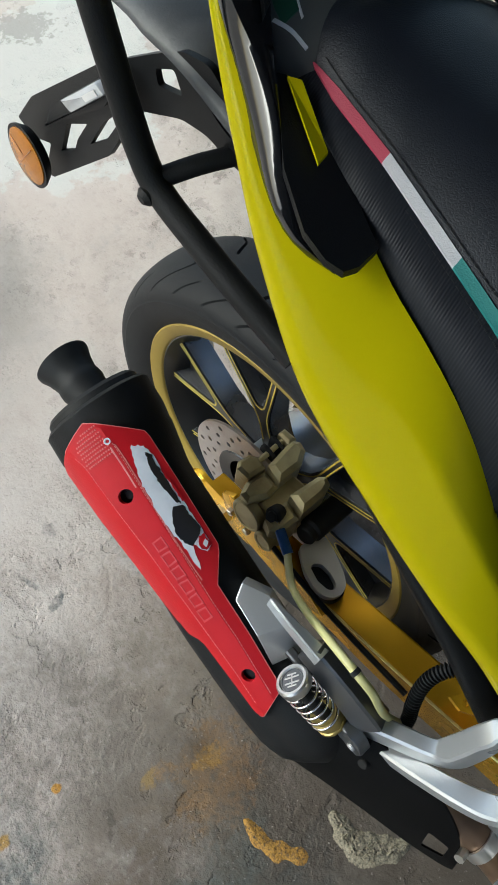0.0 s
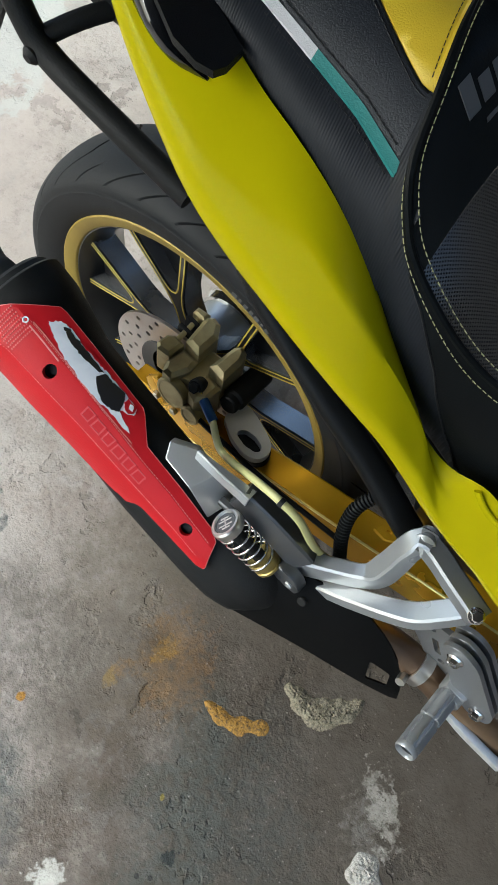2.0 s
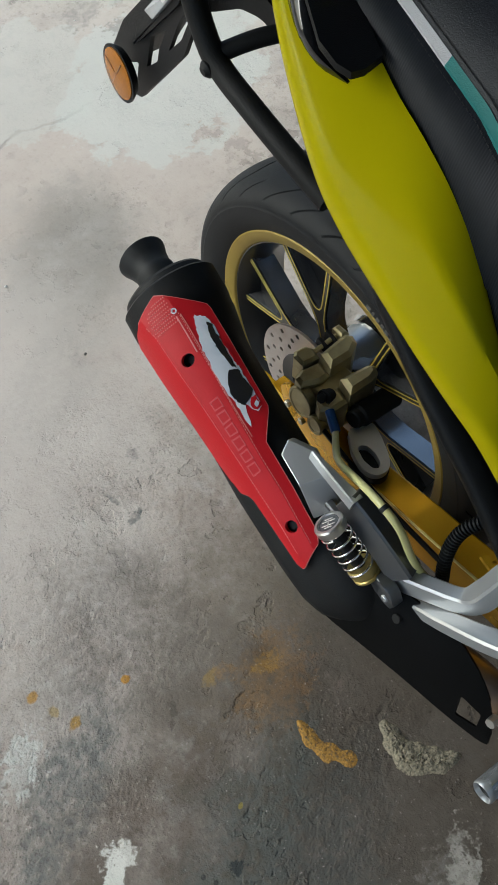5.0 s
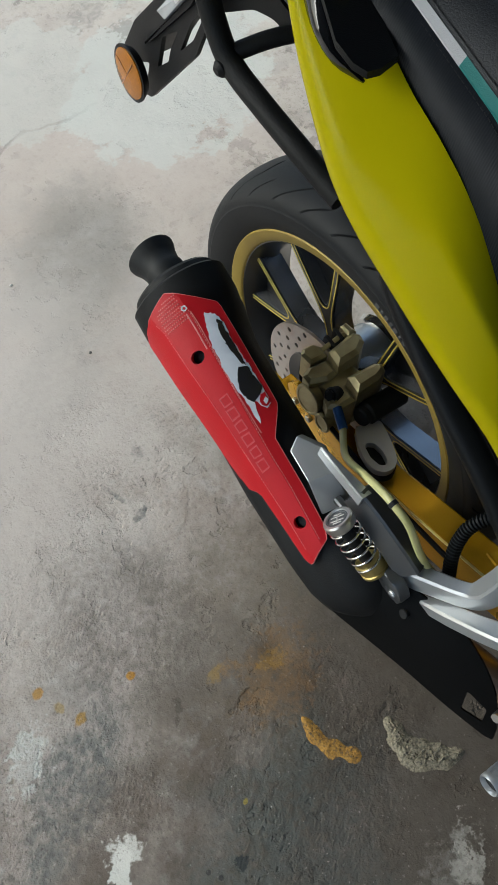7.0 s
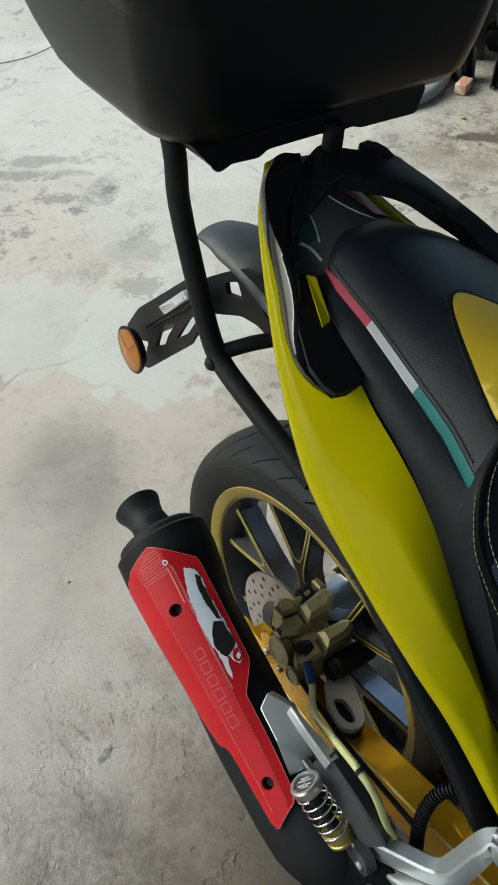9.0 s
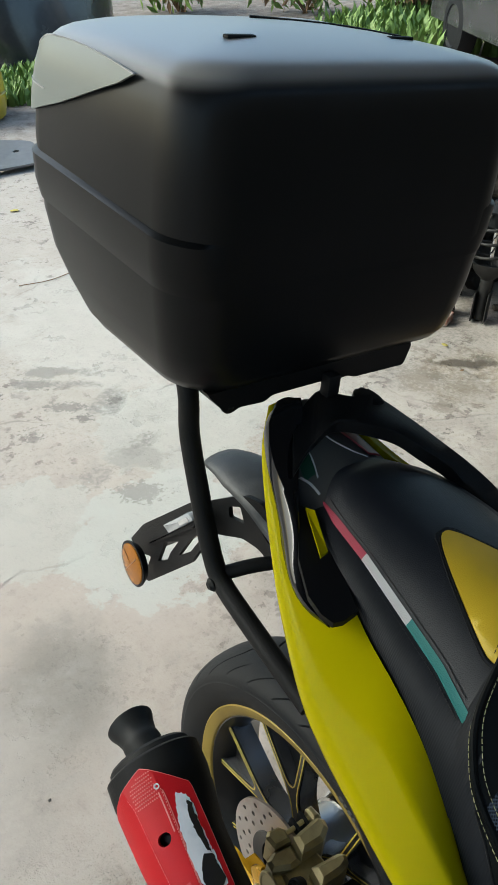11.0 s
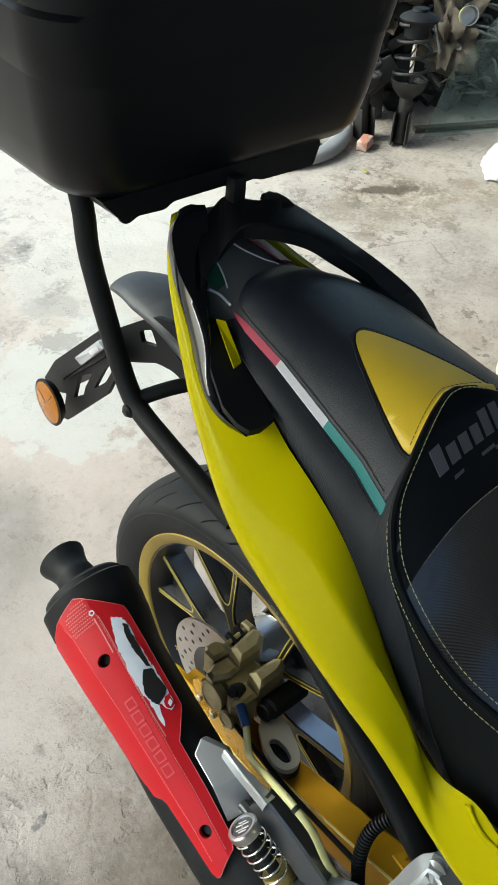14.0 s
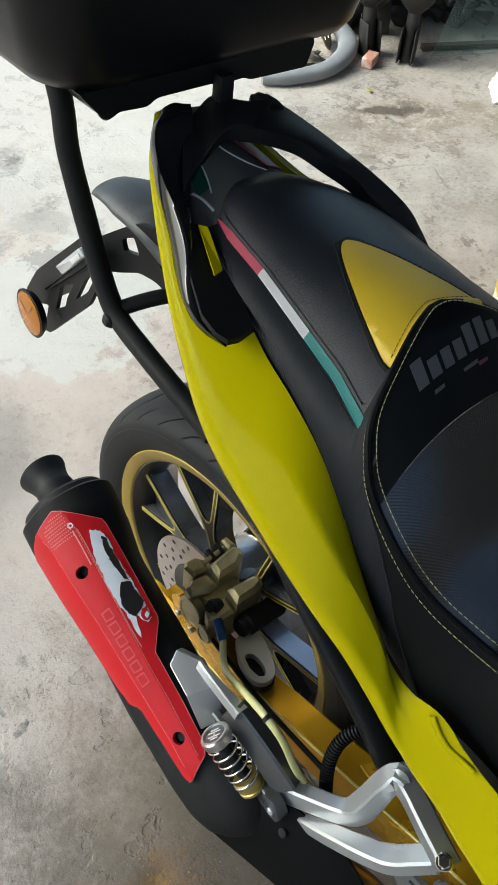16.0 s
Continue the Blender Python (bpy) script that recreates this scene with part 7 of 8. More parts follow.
# ---- rear rack, mudguard, plate holder
def build_rack():
    rack = new("luggage_rack")
    rack.parent = bike
    tagged(rack, "black tubular steel luggage rack")
    for s in (1,):
        bm = bmesh.new()
        tube(bm, [(s * -0.108, 0.235, 0.985), (s * -0.110, 0.220, 0.950), (s * -0.110, 0.214, 0.905), (s * -0.110, 0.186, 0.838), (s * -0.110, 0.156, 0.778), (s * -0.110, 0.130, 0.752),
                  (s * -0.110, 0.080, 0.738), (s * -0.110, 0.022, 0.726), (s * -0.108, -0.036, 0.712)], 0.0118, 60, 16)
        leg = part("rack_tube", bm, M_blackmatt, rack)
        bm = bmesh.new()
        cyl(bm, (s * -0.112, 0.136, 0.752), (s * -0.126, 0.136, 0.750), 0.0085, 16, 0.004)
        part("bolt", bm, M_blackmatt, leg, "domed black bolt")
        bm = bmesh.new()
        tube(bm, [(s * -0.108, 0.140, 0.758), (s * -0.075, 0.122, 0.770), (s * -0.04, 0.105, 0.775)], 0.0085, 12, 12)
        part("rack_brace", bm, M_blackmatt, rack)
    for ends in (((0.11, 0.20, 0.982), (0.11, 0.44, 0.992)), ((-0.11, 0.20, 0.982), (-0.11, 0.44, 0.992)), ((-0.11, 0.26, 0.984), (0.11, 0.26, 0.984)), ((-0.11, 0.42, 0.990), (0.11, 0.42, 0.990))):
        bm = bmesh.new()
        tube(bm, list(ends), 0.0105, 24, 12)
        part("rack_bar", bm, M_blackmatt, rack)
    bm = bmesh.new()
    box(bm, (0.030, 0.150, 0.968), (0.018, 0.016, 0.028), None, 0.004)
    part("rack_foot", bm, M_blackmatt, rack)


build_rack()


def build_rear_guard():
    g = new("rear_mudguard")
    g.parent = bike
    tagged(g, "faded black plastic rear mudguard and plate holder")
    n, m = 22, 10
    spine = catmull([(-0.005, 0.03, 0.80), (-0.008, 0.10, 0.820), (-0.012, 0.17, 0.832), (-0.018, 0.235, 0.830), (-0.022, 0.272, 0.820)], n)
    bm = bmesh.new()
    rows = []
    for i in range(n):
        q = i / (n - 1)
        w = np.interp(q, [0, 0.4, 0.75, 1], [0.060, 0.050, 0.040, 0.026])
        drop = np.interp(q, [0, 0.4, 0.75, 1], [0.016, 0.016, 0.014, 0.008])
        c = Vector(spine[i])
        rows.append([c + Vector((w * math.sin(a), 0, -drop * (1 - math.cos(a)) * 1.2)) for a in np.linspace(-1.5, 1.5, m + 1)])
    rings(bm, rows, closed=False, caps=False)
    solid(part("guard_shell", bm, mat("faded_black_plastic", (0.045, 0.048, 0.053), 0.5, vary=0.25, bump=0.3, second=(0.15, 0.155, 0.165), second_scale=11, second_amount=0.6), g, "", 50), 0.004, 1.0)
    # side struts with triangular openings
    for s in (1, -1):
        bm = bmesh.new()
        outl = rounded([(0.262, 0.760), (0.246, 0.774), (0.208, 0.804), (0.174, 0.829), (0.142, 0.838), (0.121, 0.824), (0.085, 0.815), (0.085, 0.768), (0.105, 0.767), (0.14, 0.773), (0.172, 0.766), (0.221, 0.737), (0.252, 0.722)], 0.008, 3)
        prism(bm, outl, 0.006, lambda u, v, w: Vector((s * (-0.049 - w), u, v)), [rounded([(0.206, 0.792), (0.182, 0.807), (0.171, 0.789), (0.202, 0.778)], 0.004, 3), rounded([(0.150, 0.815), (0.122, 0.812), (0.112, 0.790), (0.133, 0.797)], 0.004, 3)])
        part("guard_strut", bm, M_black, g, "", 30)
    # plate holder arm
    bm = bmesh.new()
    sweep(bm, catmull([(-0.046, 0.27, 0.735), (-0.046, 0.30, 0.70), (-0.046, 0.335, 0.655), (-0.046, 0.365, 0.615)], 14), 0.058, 0.010, 12, 5, up=(0, 1, 0.6))
    part("holder_arm", bm, M_black, g)
    for s in (1,):
        bm = bmesh.new()
        outl = rounded([(0.405, 0.609), (0.368, 0.662), (0.245, 0.783), (0.215, 0.774), (0.207, 0.749), (0.239, 0.688), (0.349, 0.568), (0.364, 0.564), (0.344, 0.62), (0.379, 0.602)], 0.004, 2)
        prism(bm, outl, 0.006, lambda u, v, w: Vector(((-0.077 if s > 0 else -0.012) - w, u, v)),
              [rounded([(0.307, 0.674), (0.271, 0.701), (0.291, 0.667), (0.298, 0.648), (0.325, 0.625)], 0.003, 2), rounded([(0.245, 0.722), (0.223, 0.75), (0.219, 0.744), (0.241, 0.706), (0.27, 0.677)], 0.003, 2)])
        part("holder_side", bm, M_black, g, "", 30)
        bm = bmesh.new()
        c = Vector((-0.108 if s > 0 else 0.02, 0.351, 0.612))
        ax = Vector((s * -1.0, 0.02, 0.04))
        lathe(bm, [(-0.010, 0.0), (-0.010, 0.028), (-0.002, 0.034), (0.001, 0.0345), (0.001, 0.031), (0.0, 0.0)], 40, c, ax)
        hs = part("reflector_housing", bm, M_black, g)
        bm = bmesh.new()
        lathe(bm, [(-0.001, 0.0), (-0.001, 0.0312), (0.002, 0.0305), (0.0035, 0.026), (0.0042, 0.0)], 40, c, ax)
        lens = part("reflector", bm, M_amber, hs, "round amber reflector", 20)
        for ang in (0.6, 2.2):
            bm = bmesh.new()
            dv = Vector((0, math.cos(ang), math.sin(ang))) * 0.027
            nv = ax.normalized() * 0.0040
            sweep(bm, [c + nv - dv, c + nv, c + nv + dv], 0.0014, 0.0008, 6, up=ax)
            part("facet_rib", bm, M_amberdark, lens, "dark amber facet line")
    # number-plate lamp with clear lens
    bm = bmesh.new()
    prism(bm, rounded([(0.322, 0.687), (0.242, 0.773), (0.22, 0.772), (0.234, 0.75), (0.322, 0.664), (0.343, 0.646)], 0.004, 2), 0.008, plane_x(-0.080), bevel=0.002)
    lamp = part("plate_lamp", bm, M_black, g, "small lamp housing")
    bm = bmesh.new()
    prism(bm, rounded([(0.296, 0.715), (0.237, 0.776), (0.224, 0.772), (0.28, 0.712)], 0.003, 2), 0.008, plane_x(-0.086), bevel=0.002)
    lens = part("lamp_lens", bm, M_lens, lamp, "clear grey lamp lens")
    bm = bmesh.new()
    prism(bm, [(0.257, 0.748), (0.237, 0.769), (0.232, 0.766), (0.251, 0.746)], 0.0012, plane_x(-0.0938))
    part("lens_label", bm, M_line, lens, "pale label bar")


build_rear_guard()


# ---------------------------------------------------------------- top case
def build_case():
    case = thing("top_case", "large black plastic top case on the luggage rack", "top case", LEAN_POSE)
    CX = 0.041

    def loop(z, hw, y0, y1, r, n=8):
        out = []
        for cx, cy, a0 in ((CX + hw - r, y1 - r, 0), (CX - hw + r, y1 - r, 90), (CX - hw + r, y0 + r, 180), (CX + hw - r, y0 + r, 270)):
            for k in range(n + 1):
                a = radians(a0 + 90 * k / n)
                out.append(Vector((cx + r * math.cos(a), cy + r * math.sin(a), z)))
        return out
    bm = bmesh.new()
    rings(bm, [loop(0.984, 0.143, 0.20, 0.36, 0.03), loop(0.985, 0.173, 0.172, 0.385, 0.05), loop(0.990, 0.189, 0.157, 0.398, 0.055), loop(1.002, 0.197, 0.149, 0.415, 0.058), loop(1.03, 0.203, 0.144, 0.450, 0.058),
               loop(1.06, 0.208, 0.141, 0.478, 0.058), loop(1.10, 0.212, 0.139, 0.492, 0.058), loop(1.150, 0.214, 0.138, 0.498, 0.058)])
    part("case_body", bm, M_lid, case, "", 50)
    # the seam band stands proud on the sides and fades into the front
    bm = bmesh.new()
    bands = []
    for z, out in ((1.098, 0.0), (1.118, 0.75), (1.147, 1.0), (1.152, 0.0)):
        lp = []
        for p in loop(z, 0.214, 0.138, 0.499, 0.058, 10):
            side = min(1.0, max(0.0, (abs(p.x - CX) - 0.165) / 0.03))
            d = Vector((p.x - CX, p.y - 0.31, 0)).normalized()
            lp.append(p + d * (-0.0012 + (0.0068 * out * side if side > 0 else 0.0)) + Vector((0, 0, 0.045 * (p.y - 0.16))))
        bands.append(lp)
    rings(bm, bands)
    part("seam_band", bm, M_lid, case, "raised band along the lid seam", 40)
    bm = bmesh.new()
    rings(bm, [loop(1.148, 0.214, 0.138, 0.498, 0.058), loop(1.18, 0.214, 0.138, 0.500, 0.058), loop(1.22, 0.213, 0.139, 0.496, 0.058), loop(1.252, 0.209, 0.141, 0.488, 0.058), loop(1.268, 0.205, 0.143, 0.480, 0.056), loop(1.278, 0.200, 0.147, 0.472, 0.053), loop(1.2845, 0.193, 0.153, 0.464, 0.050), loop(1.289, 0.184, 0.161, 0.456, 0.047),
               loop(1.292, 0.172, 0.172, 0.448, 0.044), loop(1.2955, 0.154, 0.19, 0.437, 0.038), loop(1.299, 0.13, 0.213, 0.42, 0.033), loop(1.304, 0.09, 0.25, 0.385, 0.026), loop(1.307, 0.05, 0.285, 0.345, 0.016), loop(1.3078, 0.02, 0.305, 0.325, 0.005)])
    lid = part("lid", bm, M_lidtop, case, "domed black lid with sky sheen painted on its top", 60)
    LZ, LW, LY, LR = [1.148, 1.18, 1.22, 1.252, 1.272, 1.286], [0.215, 0.215, 0.214, 0.211, 0.207, 0.201], [0.498, 0.500, 0.496, 0.488, 0.478, 0.466], [0.058, 0.058, 0.058, 0.058, 0.056, 0.052]

    def lid_half(y, z):
        """Half the lid's width at a height, rounded off towards its back."""
        w, y1, r = (float(np.interp(z, LZ, t)) for t in (LW, LY, LR))
        d = max(0.0, y - (y1 - r))
        return w - r + math.sqrt(max(0.0, r * r - min(d, r) ** 2))
    for s in (-1, 1):
        bm = bmesh.new()
        out = [(0.235, 1.273), (0.30, 1.279), (0.36, 1.282), (0.42, 1.280), (0.450, 1.268), (0.466, 1.240), (0.474, 1.200), (0.44, 1.208), (0.38, 1.224), (0.32, 1.243), (0.26, 1.262)]
        shell(bm, out, 0.0035, lambda u, v, w: Vector((CX + s * (lid_half(u, v) + 0.0005 + w), u, v)), (), (0.010, 0.010))
        ins = part("side_insert", bm, M_caselens, lid, "grey smoked plastic insert", 40)
        bm = bmesh.new()
        sweep(bm, [(CX + s * (lid_half(y, 1.236 - 0.10 * (0.466 - y)) + 0.0042), y, 1.236 - 0.10 * (0.466 - y)) for y in np.linspace(0.415, 0.462, 14)], 0.002, 0.002, 6)
        part("insert_rib", bm, M_line, ins, "pale moulded line")
        bm = bmesh.new()
        sweep(bm, [(CX + s * (lid_half(y, z) + 0.0036), y, z) for y, z, _ in catmull([(a, b, 0) for a, b in out[:5]], 24)], 0.002, 0.002, 6)
        part("insert_edge", bm, M_line, ins, "pale upper edge")
    for x in (-0.06, 0.14):
        bm = bmesh.new()
        box(bm, (x, 0.24, 1.3015), (0.032, 0.009, 0.004), None, 0.0015)
        part("lid_slot", bm, M_rubber2, lid, "dark moulded slot")
    bm = bmesh.new()
    sweep(bm, catmull([(0.02, 0.34, 1.3085), (0.10, 0.30, 1.3065), (0.16, 0.26, 1.301)], 14), 0.006, 0.003, 8)
    part("lid_rib", bm, M_case, lid)
    # mounting plate beneath, with a bolt and uneven edge
    bm = bmesh.new()
    prism(bm, rounded([(-0.128, 0.990), (-0.105, 0.964), (-0.094, 0.962), (-0.088, 0.966), (-0.055, 0.964), (-0.045, 0.970), (0.022, 0.970), (0.030, 0.966), (0.062, 0.968), (0.072, 0.964), (0.150, 0.962), (0.158, 0.986), (0.155, 0.992)], 0.004, 2), 0.20, lambda u, v, w: Vector((u, 0.157 + w, v)))
    part("base_plate", bm, M_case, case, "black plastic mounting plate")
    bm = bmesh.new()
    cyl(bm, (-0.098, 0.162, 0.972), (-0.098, 0.164, 0.960), 0.007, 12, 0.003)
    part("base_bolt", bm, M_black, case)


build_case()


# ---------------------------------------------------------------- yard: scrap along the wall
M_dkgrey = mat("dusty_dark_metal", (0.018, 0.018, 0.0175), 0.55, metal=0.3, vary=0.35, scale=40, bump=0.4, bump_scale=200, second=(0.075, 0.07, 0.062), second_scale=14, second_amount=0.45)
M_dust = mat("dusty_plastic", (0.016, 0.016, 0.017), 0.6, vary=0.3, second=(0.06, 0.057, 0.052), second_scale=8, second_amount=0.5)
M_cloth = mat("dirty_cloth", (0.085, 0.072, 0.055), 0.9, vary=0.3, scale=60, bump=0.8, bump_scale=300, second=(0.14, 0.12, 0.10), second_scale=12, second_amount=0.7)
M_tubegrey = mat("grey_rubber_tube", (0.20, 0.21, 0.22), 0.6, vary=0.15, bump=0.3, bump_scale=200, second=(0.32, 0.32, 0.32), second_scale=14)
M_bag = mat("white_plastic_bag", (0.56, 0.575, 0.59), 0.35, vary=0.06, coat=0.2)
M_drum = mat("yellow_plastic_drum", (0.52, 0.30, 0.015), 0.35, vary=0.06, coat=0.2, second=(0.5, 0.4, 0.12), second_scale=6, second_amount=0.4)
M_paper = mat("red_white_carton", (0.42, 0.20, 0.14), 0.6, vary=0.3, scale=90, second=(0.6, 0.56, 0.5), second_scale=30, second_amount=0.9)
M_leafdry = mat("dry_leaf", (0.20, 0.12, 0.06), 0.8, vary=0.4, scale=30)
M_leaf = mat("green_leaf", (0.15, 0.24, 0.05), 0.6, vary=0.4, scale=30)
M_carpaint = mat("dark_car_paint", (0.03, 0.032, 0.035), 0.25, vary=0.15, coat=0.5, second=(0.1, 0.1, 0.1), second_amount=0.3)
M_caryellow = mat("yellow_car_paint", (0.62, 0.47, 0.02), 0.35, vary=0.08, coat=0.4, second=(0.35, 0.27, 0.05), second_amount=0.4)
M_teal = mat("teal_window_film", (0.30, 0.52, 0.52), 0.15, vary=0.1, coat=0.5)
M_redpaint = mat("red_plastic", (0.40, 0.03, 0.03), 0.35, vary=0.1, coat=0.3)


def glass_material():
    m = bpy.data.materials.new("dusty_glass")
    m.use_nodes = True
    nt = m.node_tree
    b = nt.nodes["Principled BSDF"]
    b.inputs["Base Color"].default_value = (0.75, 0.86, 0.84, 1)
    b.inputs["Roughness"].default_value = 0.04
    b.inputs["Transmission Weight"].default_value = 1.0
    b.inputs["IOR"].default_value = 1.2
    film = nt.nodes.new("ShaderNodeBsdfDiffuse")
    film.inputs["Color"].default_value = (0.35, 0.42, 0.40, 1)
    n = group_in(nt, "ShaderNodeTexNoise", Scale=9.0, Detail=6.0)
    co = nt.nodes.new("ShaderNodeTexCoord")
    nt.links.new(co.outputs["Object"], n.inputs["Vector"])
    r = nt.nodes.new("ShaderNodeMapRange")
    r.inputs["From Min"].default_value, r.inputs["From Max"].default_value, r.inputs["To Min"].default_value, r.inputs["To Max"].default_value = 0.35, 0.75, 0.03, 0.20
    nt.links.new(n.outputs["Fac"], r.inputs["Value"])
    mix = nt.nodes.new("ShaderNodeMixShader")
    nt.links.new(r.outputs[0], mix.inputs[0])
    nt.links.new(b.outputs[0], mix.inputs[1])
    nt.links.new(film.outputs[0], mix.inputs[2])
    nt.links.new(mix.outputs[0], nt.nodes["Material Output"].inputs["Surface"])
    return m


def build_strut():
    """A scrap suspension strut, upright at the origin."""
    st = thing("suspension_strut", "old dusty suspension strut with coil spring standing on the floor", "suspension strut", None, "scrap struts")
    bm = bmesh.new()
    box(bm, (0, 0.020, 0.070), (0.050, 0.006, 0.130), None, 0.003)
    box(bm, (0.026, -0.014, 0.060), (0.006, 0.072, 0.120), None, 0.003)
    box(bm, (-0.026, -0.014, 0.060), (0.006, 0.072, 0.120), None, 0.003)
    part("clevis", bm, M_dkgrey, st)
    bm = bmesh.new()
    cyl(bm, (0, 0, 0.002), (0, 0, 0.215), 0.0245, 24, 0.003)
    part("damper_body", bm, M_dkgrey, st)
    bm = bmesh.new()
    lathe(bm, [(-0.03, 0.0245), (-0.012, 0.045), (0.006, 0.060), (0.030, 0.066), (0.036, 0.069), (0.036, 0.062), (0.012, 0.050), (0.010, 0.0)], 36, (0, 0, 0.196), (0, 0, 1))
    part("spring_perch", bm, M_dkgrey, st)
    bm = bmesh.new()
    N, turns = 200, 3.7
    sweep(bm, [(0.062 * math.cos(2 * math.pi * turns * q / N), 0.062 * math.sin(2 * math.pi * turns * q / N), 0.222 + 0.196 * q / N) for q in range(N + 1)], 0.012, 0.012, 10, up=(0, 0, 1))
    part("coil_spring", bm, M_dkgrey, st, "dark grey coil spring", 60)
    bm = bmesh.new()
    cyl(bm, (0, 0, 0.21), (0, 0, 0.45), 0.009, 16)
    part("piston_rod", bm, M_chrome, st, "bright chrome rod")
    bm = bmesh.new()
    lathe(bm, [(0, 0.0), (0, 0.066), (0.008, 0.070), (0.018, 0.060), (0.030, 0.030), (0.040, 0.028), (0.040, 0.0)], 30, (0, 0, 0.425), (0, 0, 1))
    part("top_mount", bm, M_rubber2, st, "black rubber top mount")
    bm = bmesh.new()
    lathe(bm, [(0, 0.020), (0, 0.044), (0.05, 0.050), (0.058, 0.050)], 28, (0, 0, 0.372), (0, 0, 1))
    part("bump_stop", bm, M_rubber2, st, "black rubber cup under the mount")
    return st


strut = build_strut()
strut.matrix_world = pose(2.03, 1.42, 0, -5, 0, -60)
copy_thing(strut, pose(1.955, 1.545, 0, -4, -3, -20))
copy_thing(strut, pose(2.12, 1.66, 0, -3, 4, 40))


def build_glass():
    g = thing("glass_sheet", "dusty sheet of glass leaning against the scrap heap", "glass sheet")
    a, b = Vector((2.13, 1.385, 0.0)), Vector((2.75, 1.03, 0.0))
    back = Vector((0.22, 0.36, 0)).normalized()
    t = (b - a).normalized()
    up = Vector((0, 0, 1)) * 0.93 + back * 0.37
    out = [(0.0, 0.0), (0.70, 0.0), (0.74, 0.50), (0.34, 0.47), (0.10, 0.22)]
    bm = bmesh.new()
    nrm = t.cross(up).normalized()
    prism(bm, out, 0.005, lambda u, v, w: a + t * u + up * v + nrm * w + Vector((0, 0, 0.002)))
    ob = part("pane", bm, glass_material(), g, "", 20)
    ob.visible_shadow = False
    bm = bmesh.new()
    box(bm, a + t * 0.36 + Vector((0.03, 0.05, 0.010)), (0.76, 0.03, 0.02), Euler((0, 0, math.atan2(t.y, t.x))).to_matrix(), 0.003)
    part("timber_strip", bm, M_cloth, g, "weathered timber strip along the base")


build_glass()


def ring_part(bm, c, r, tub, tilt, n=26):
    m = Matrix.Translation(c) @ Euler(tilt).to_matrix().to_4x4()
    sweep(bm, [m @ Vector((r * math.cos(a), r * math.sin(a), 0)) for a in np.linspace(0, 2 * math.pi, n)], tub, tub, 8, up=(0.2, 0.3, 0.9))


def build_scrap():
    """The heap behind the glass and the struts: joined scrap too tangled to count."""
    rg = random.Random(11)
    bm = bmesh.new()
    for k in range(130):
        u, v = rg.random(), rg.random()
        c = Vector((2.25 + 0.66 * u + 0.32 * v, 1.56 - 0.38 * u + 0.45 * v, 0.03 + 0.22 * rg.random() * (0.5 + v)))
        kind = rg.random()
        tl = (rg.uniform(-1.2, 1.2), rg.uniform(-1.2, 1.2), rg.uniform(0, 3))
        if kind < 0.35:
            ring_part(bm, c, rg.uniform(0.03, 0.09), rg.uniform(0.006, 0.016), tl)
        elif kind < 0.7:
            d = Euler(tl).to_matrix() @ Vector((rg.uniform(0.08, 0.25), 0, 0))
            cyl(bm, c - d / 2, c + d / 2, rg.uniform(0.008, 0.03), 10, 0.002)
        else:
            box(bm, c, (rg.uniform(0.05, 0.16), rg.uniform(0.04, 0.1), rg.uniform(0.02, 0.07)), Euler(tl).to_matrix(), 0.006)
    ob = tagged(link_mesh("scrap_heap", bm, M_dkgrey, 40), "tangled heap of dusty gears, rods and engine parts", "scrap", kind="stuff")
    bm = bmesh.new()
    for k in range(110):
        u, v = rg.random(), rg.random()
        c = Vector((2.30 + 0.7 * u + 0.25 * v, 1.55 - 0.42 * u + 0.4 * v, 0.06 + 0.30 * rg.random()))
        pts = [c + Vector((rg.uniform(-0.09, 0.09), rg.uniform(-0.09, 0.09), rg.uniform(-0.05, 0.05))) for _ in range(5)]
        tube(bm, [tuple(p) for p in pts], rg.uniform(0.004, 0.008), 24, 6)
    tagged(link_mesh("cable_tangle", bm, mat("pale_dusty_cable", (0.13, 0.14, 0.13), 0.6, vary=0.3), 60), "tangle of dusty hoses and wires in the heap", "cables", kind="stuff")
    bm = bmesh.new()
    for k in range(120):
        c = Vector((2.5 + 2.2 * rg.random(), 1.75 + 1.6 * rg.random(), 0.05 + 0.35 * rg.random()))
        if k >= 40:
            e = rg.random()
            c = Vector((2.15 + 0.9 * e + 0.35 * rg.random(), 1.75 - 0.25 * e + 0.5 * rg.random(), 0.05 + 0.55 * rg.random()))
        tl = (rg.uniform(-1, 1), rg.uniform(-1, 1), rg.uniform(0, 3))
        box(bm, c, (rg.uniform(0.15, 0.5), rg.uniform(0.1, 0.3), rg.uniform(0.03, 0.15)), Euler(tl).to_matrix(), 0.02)
    for k in range(60):
        u, v = rg.random(), rg.random()
        c = Vector((2.28 + 0.62 * u + 0.10 * v, 1.64 - 0.35 * u + 0.16 * v, 0.02 + 0.16 * v + 0.05 * rg.random()))
        box(bm, c, (rg.uniform(0.06, 0.18), rg.uniform(0.05, 0.14), rg.uniform(0.02, 0.08)), Euler((rg.uniform(-0.8, 0.8), rg.uniform(-0.8, 0.8), rg.uniform(0, 3))).to_matrix(), 0.008)
    for k in range(70):
        c = Vector((2.06 + 0.42 * rg.random(), 1.60 + 0.42 * rg.random(), 0.02 + 0.42 * rg.random()))
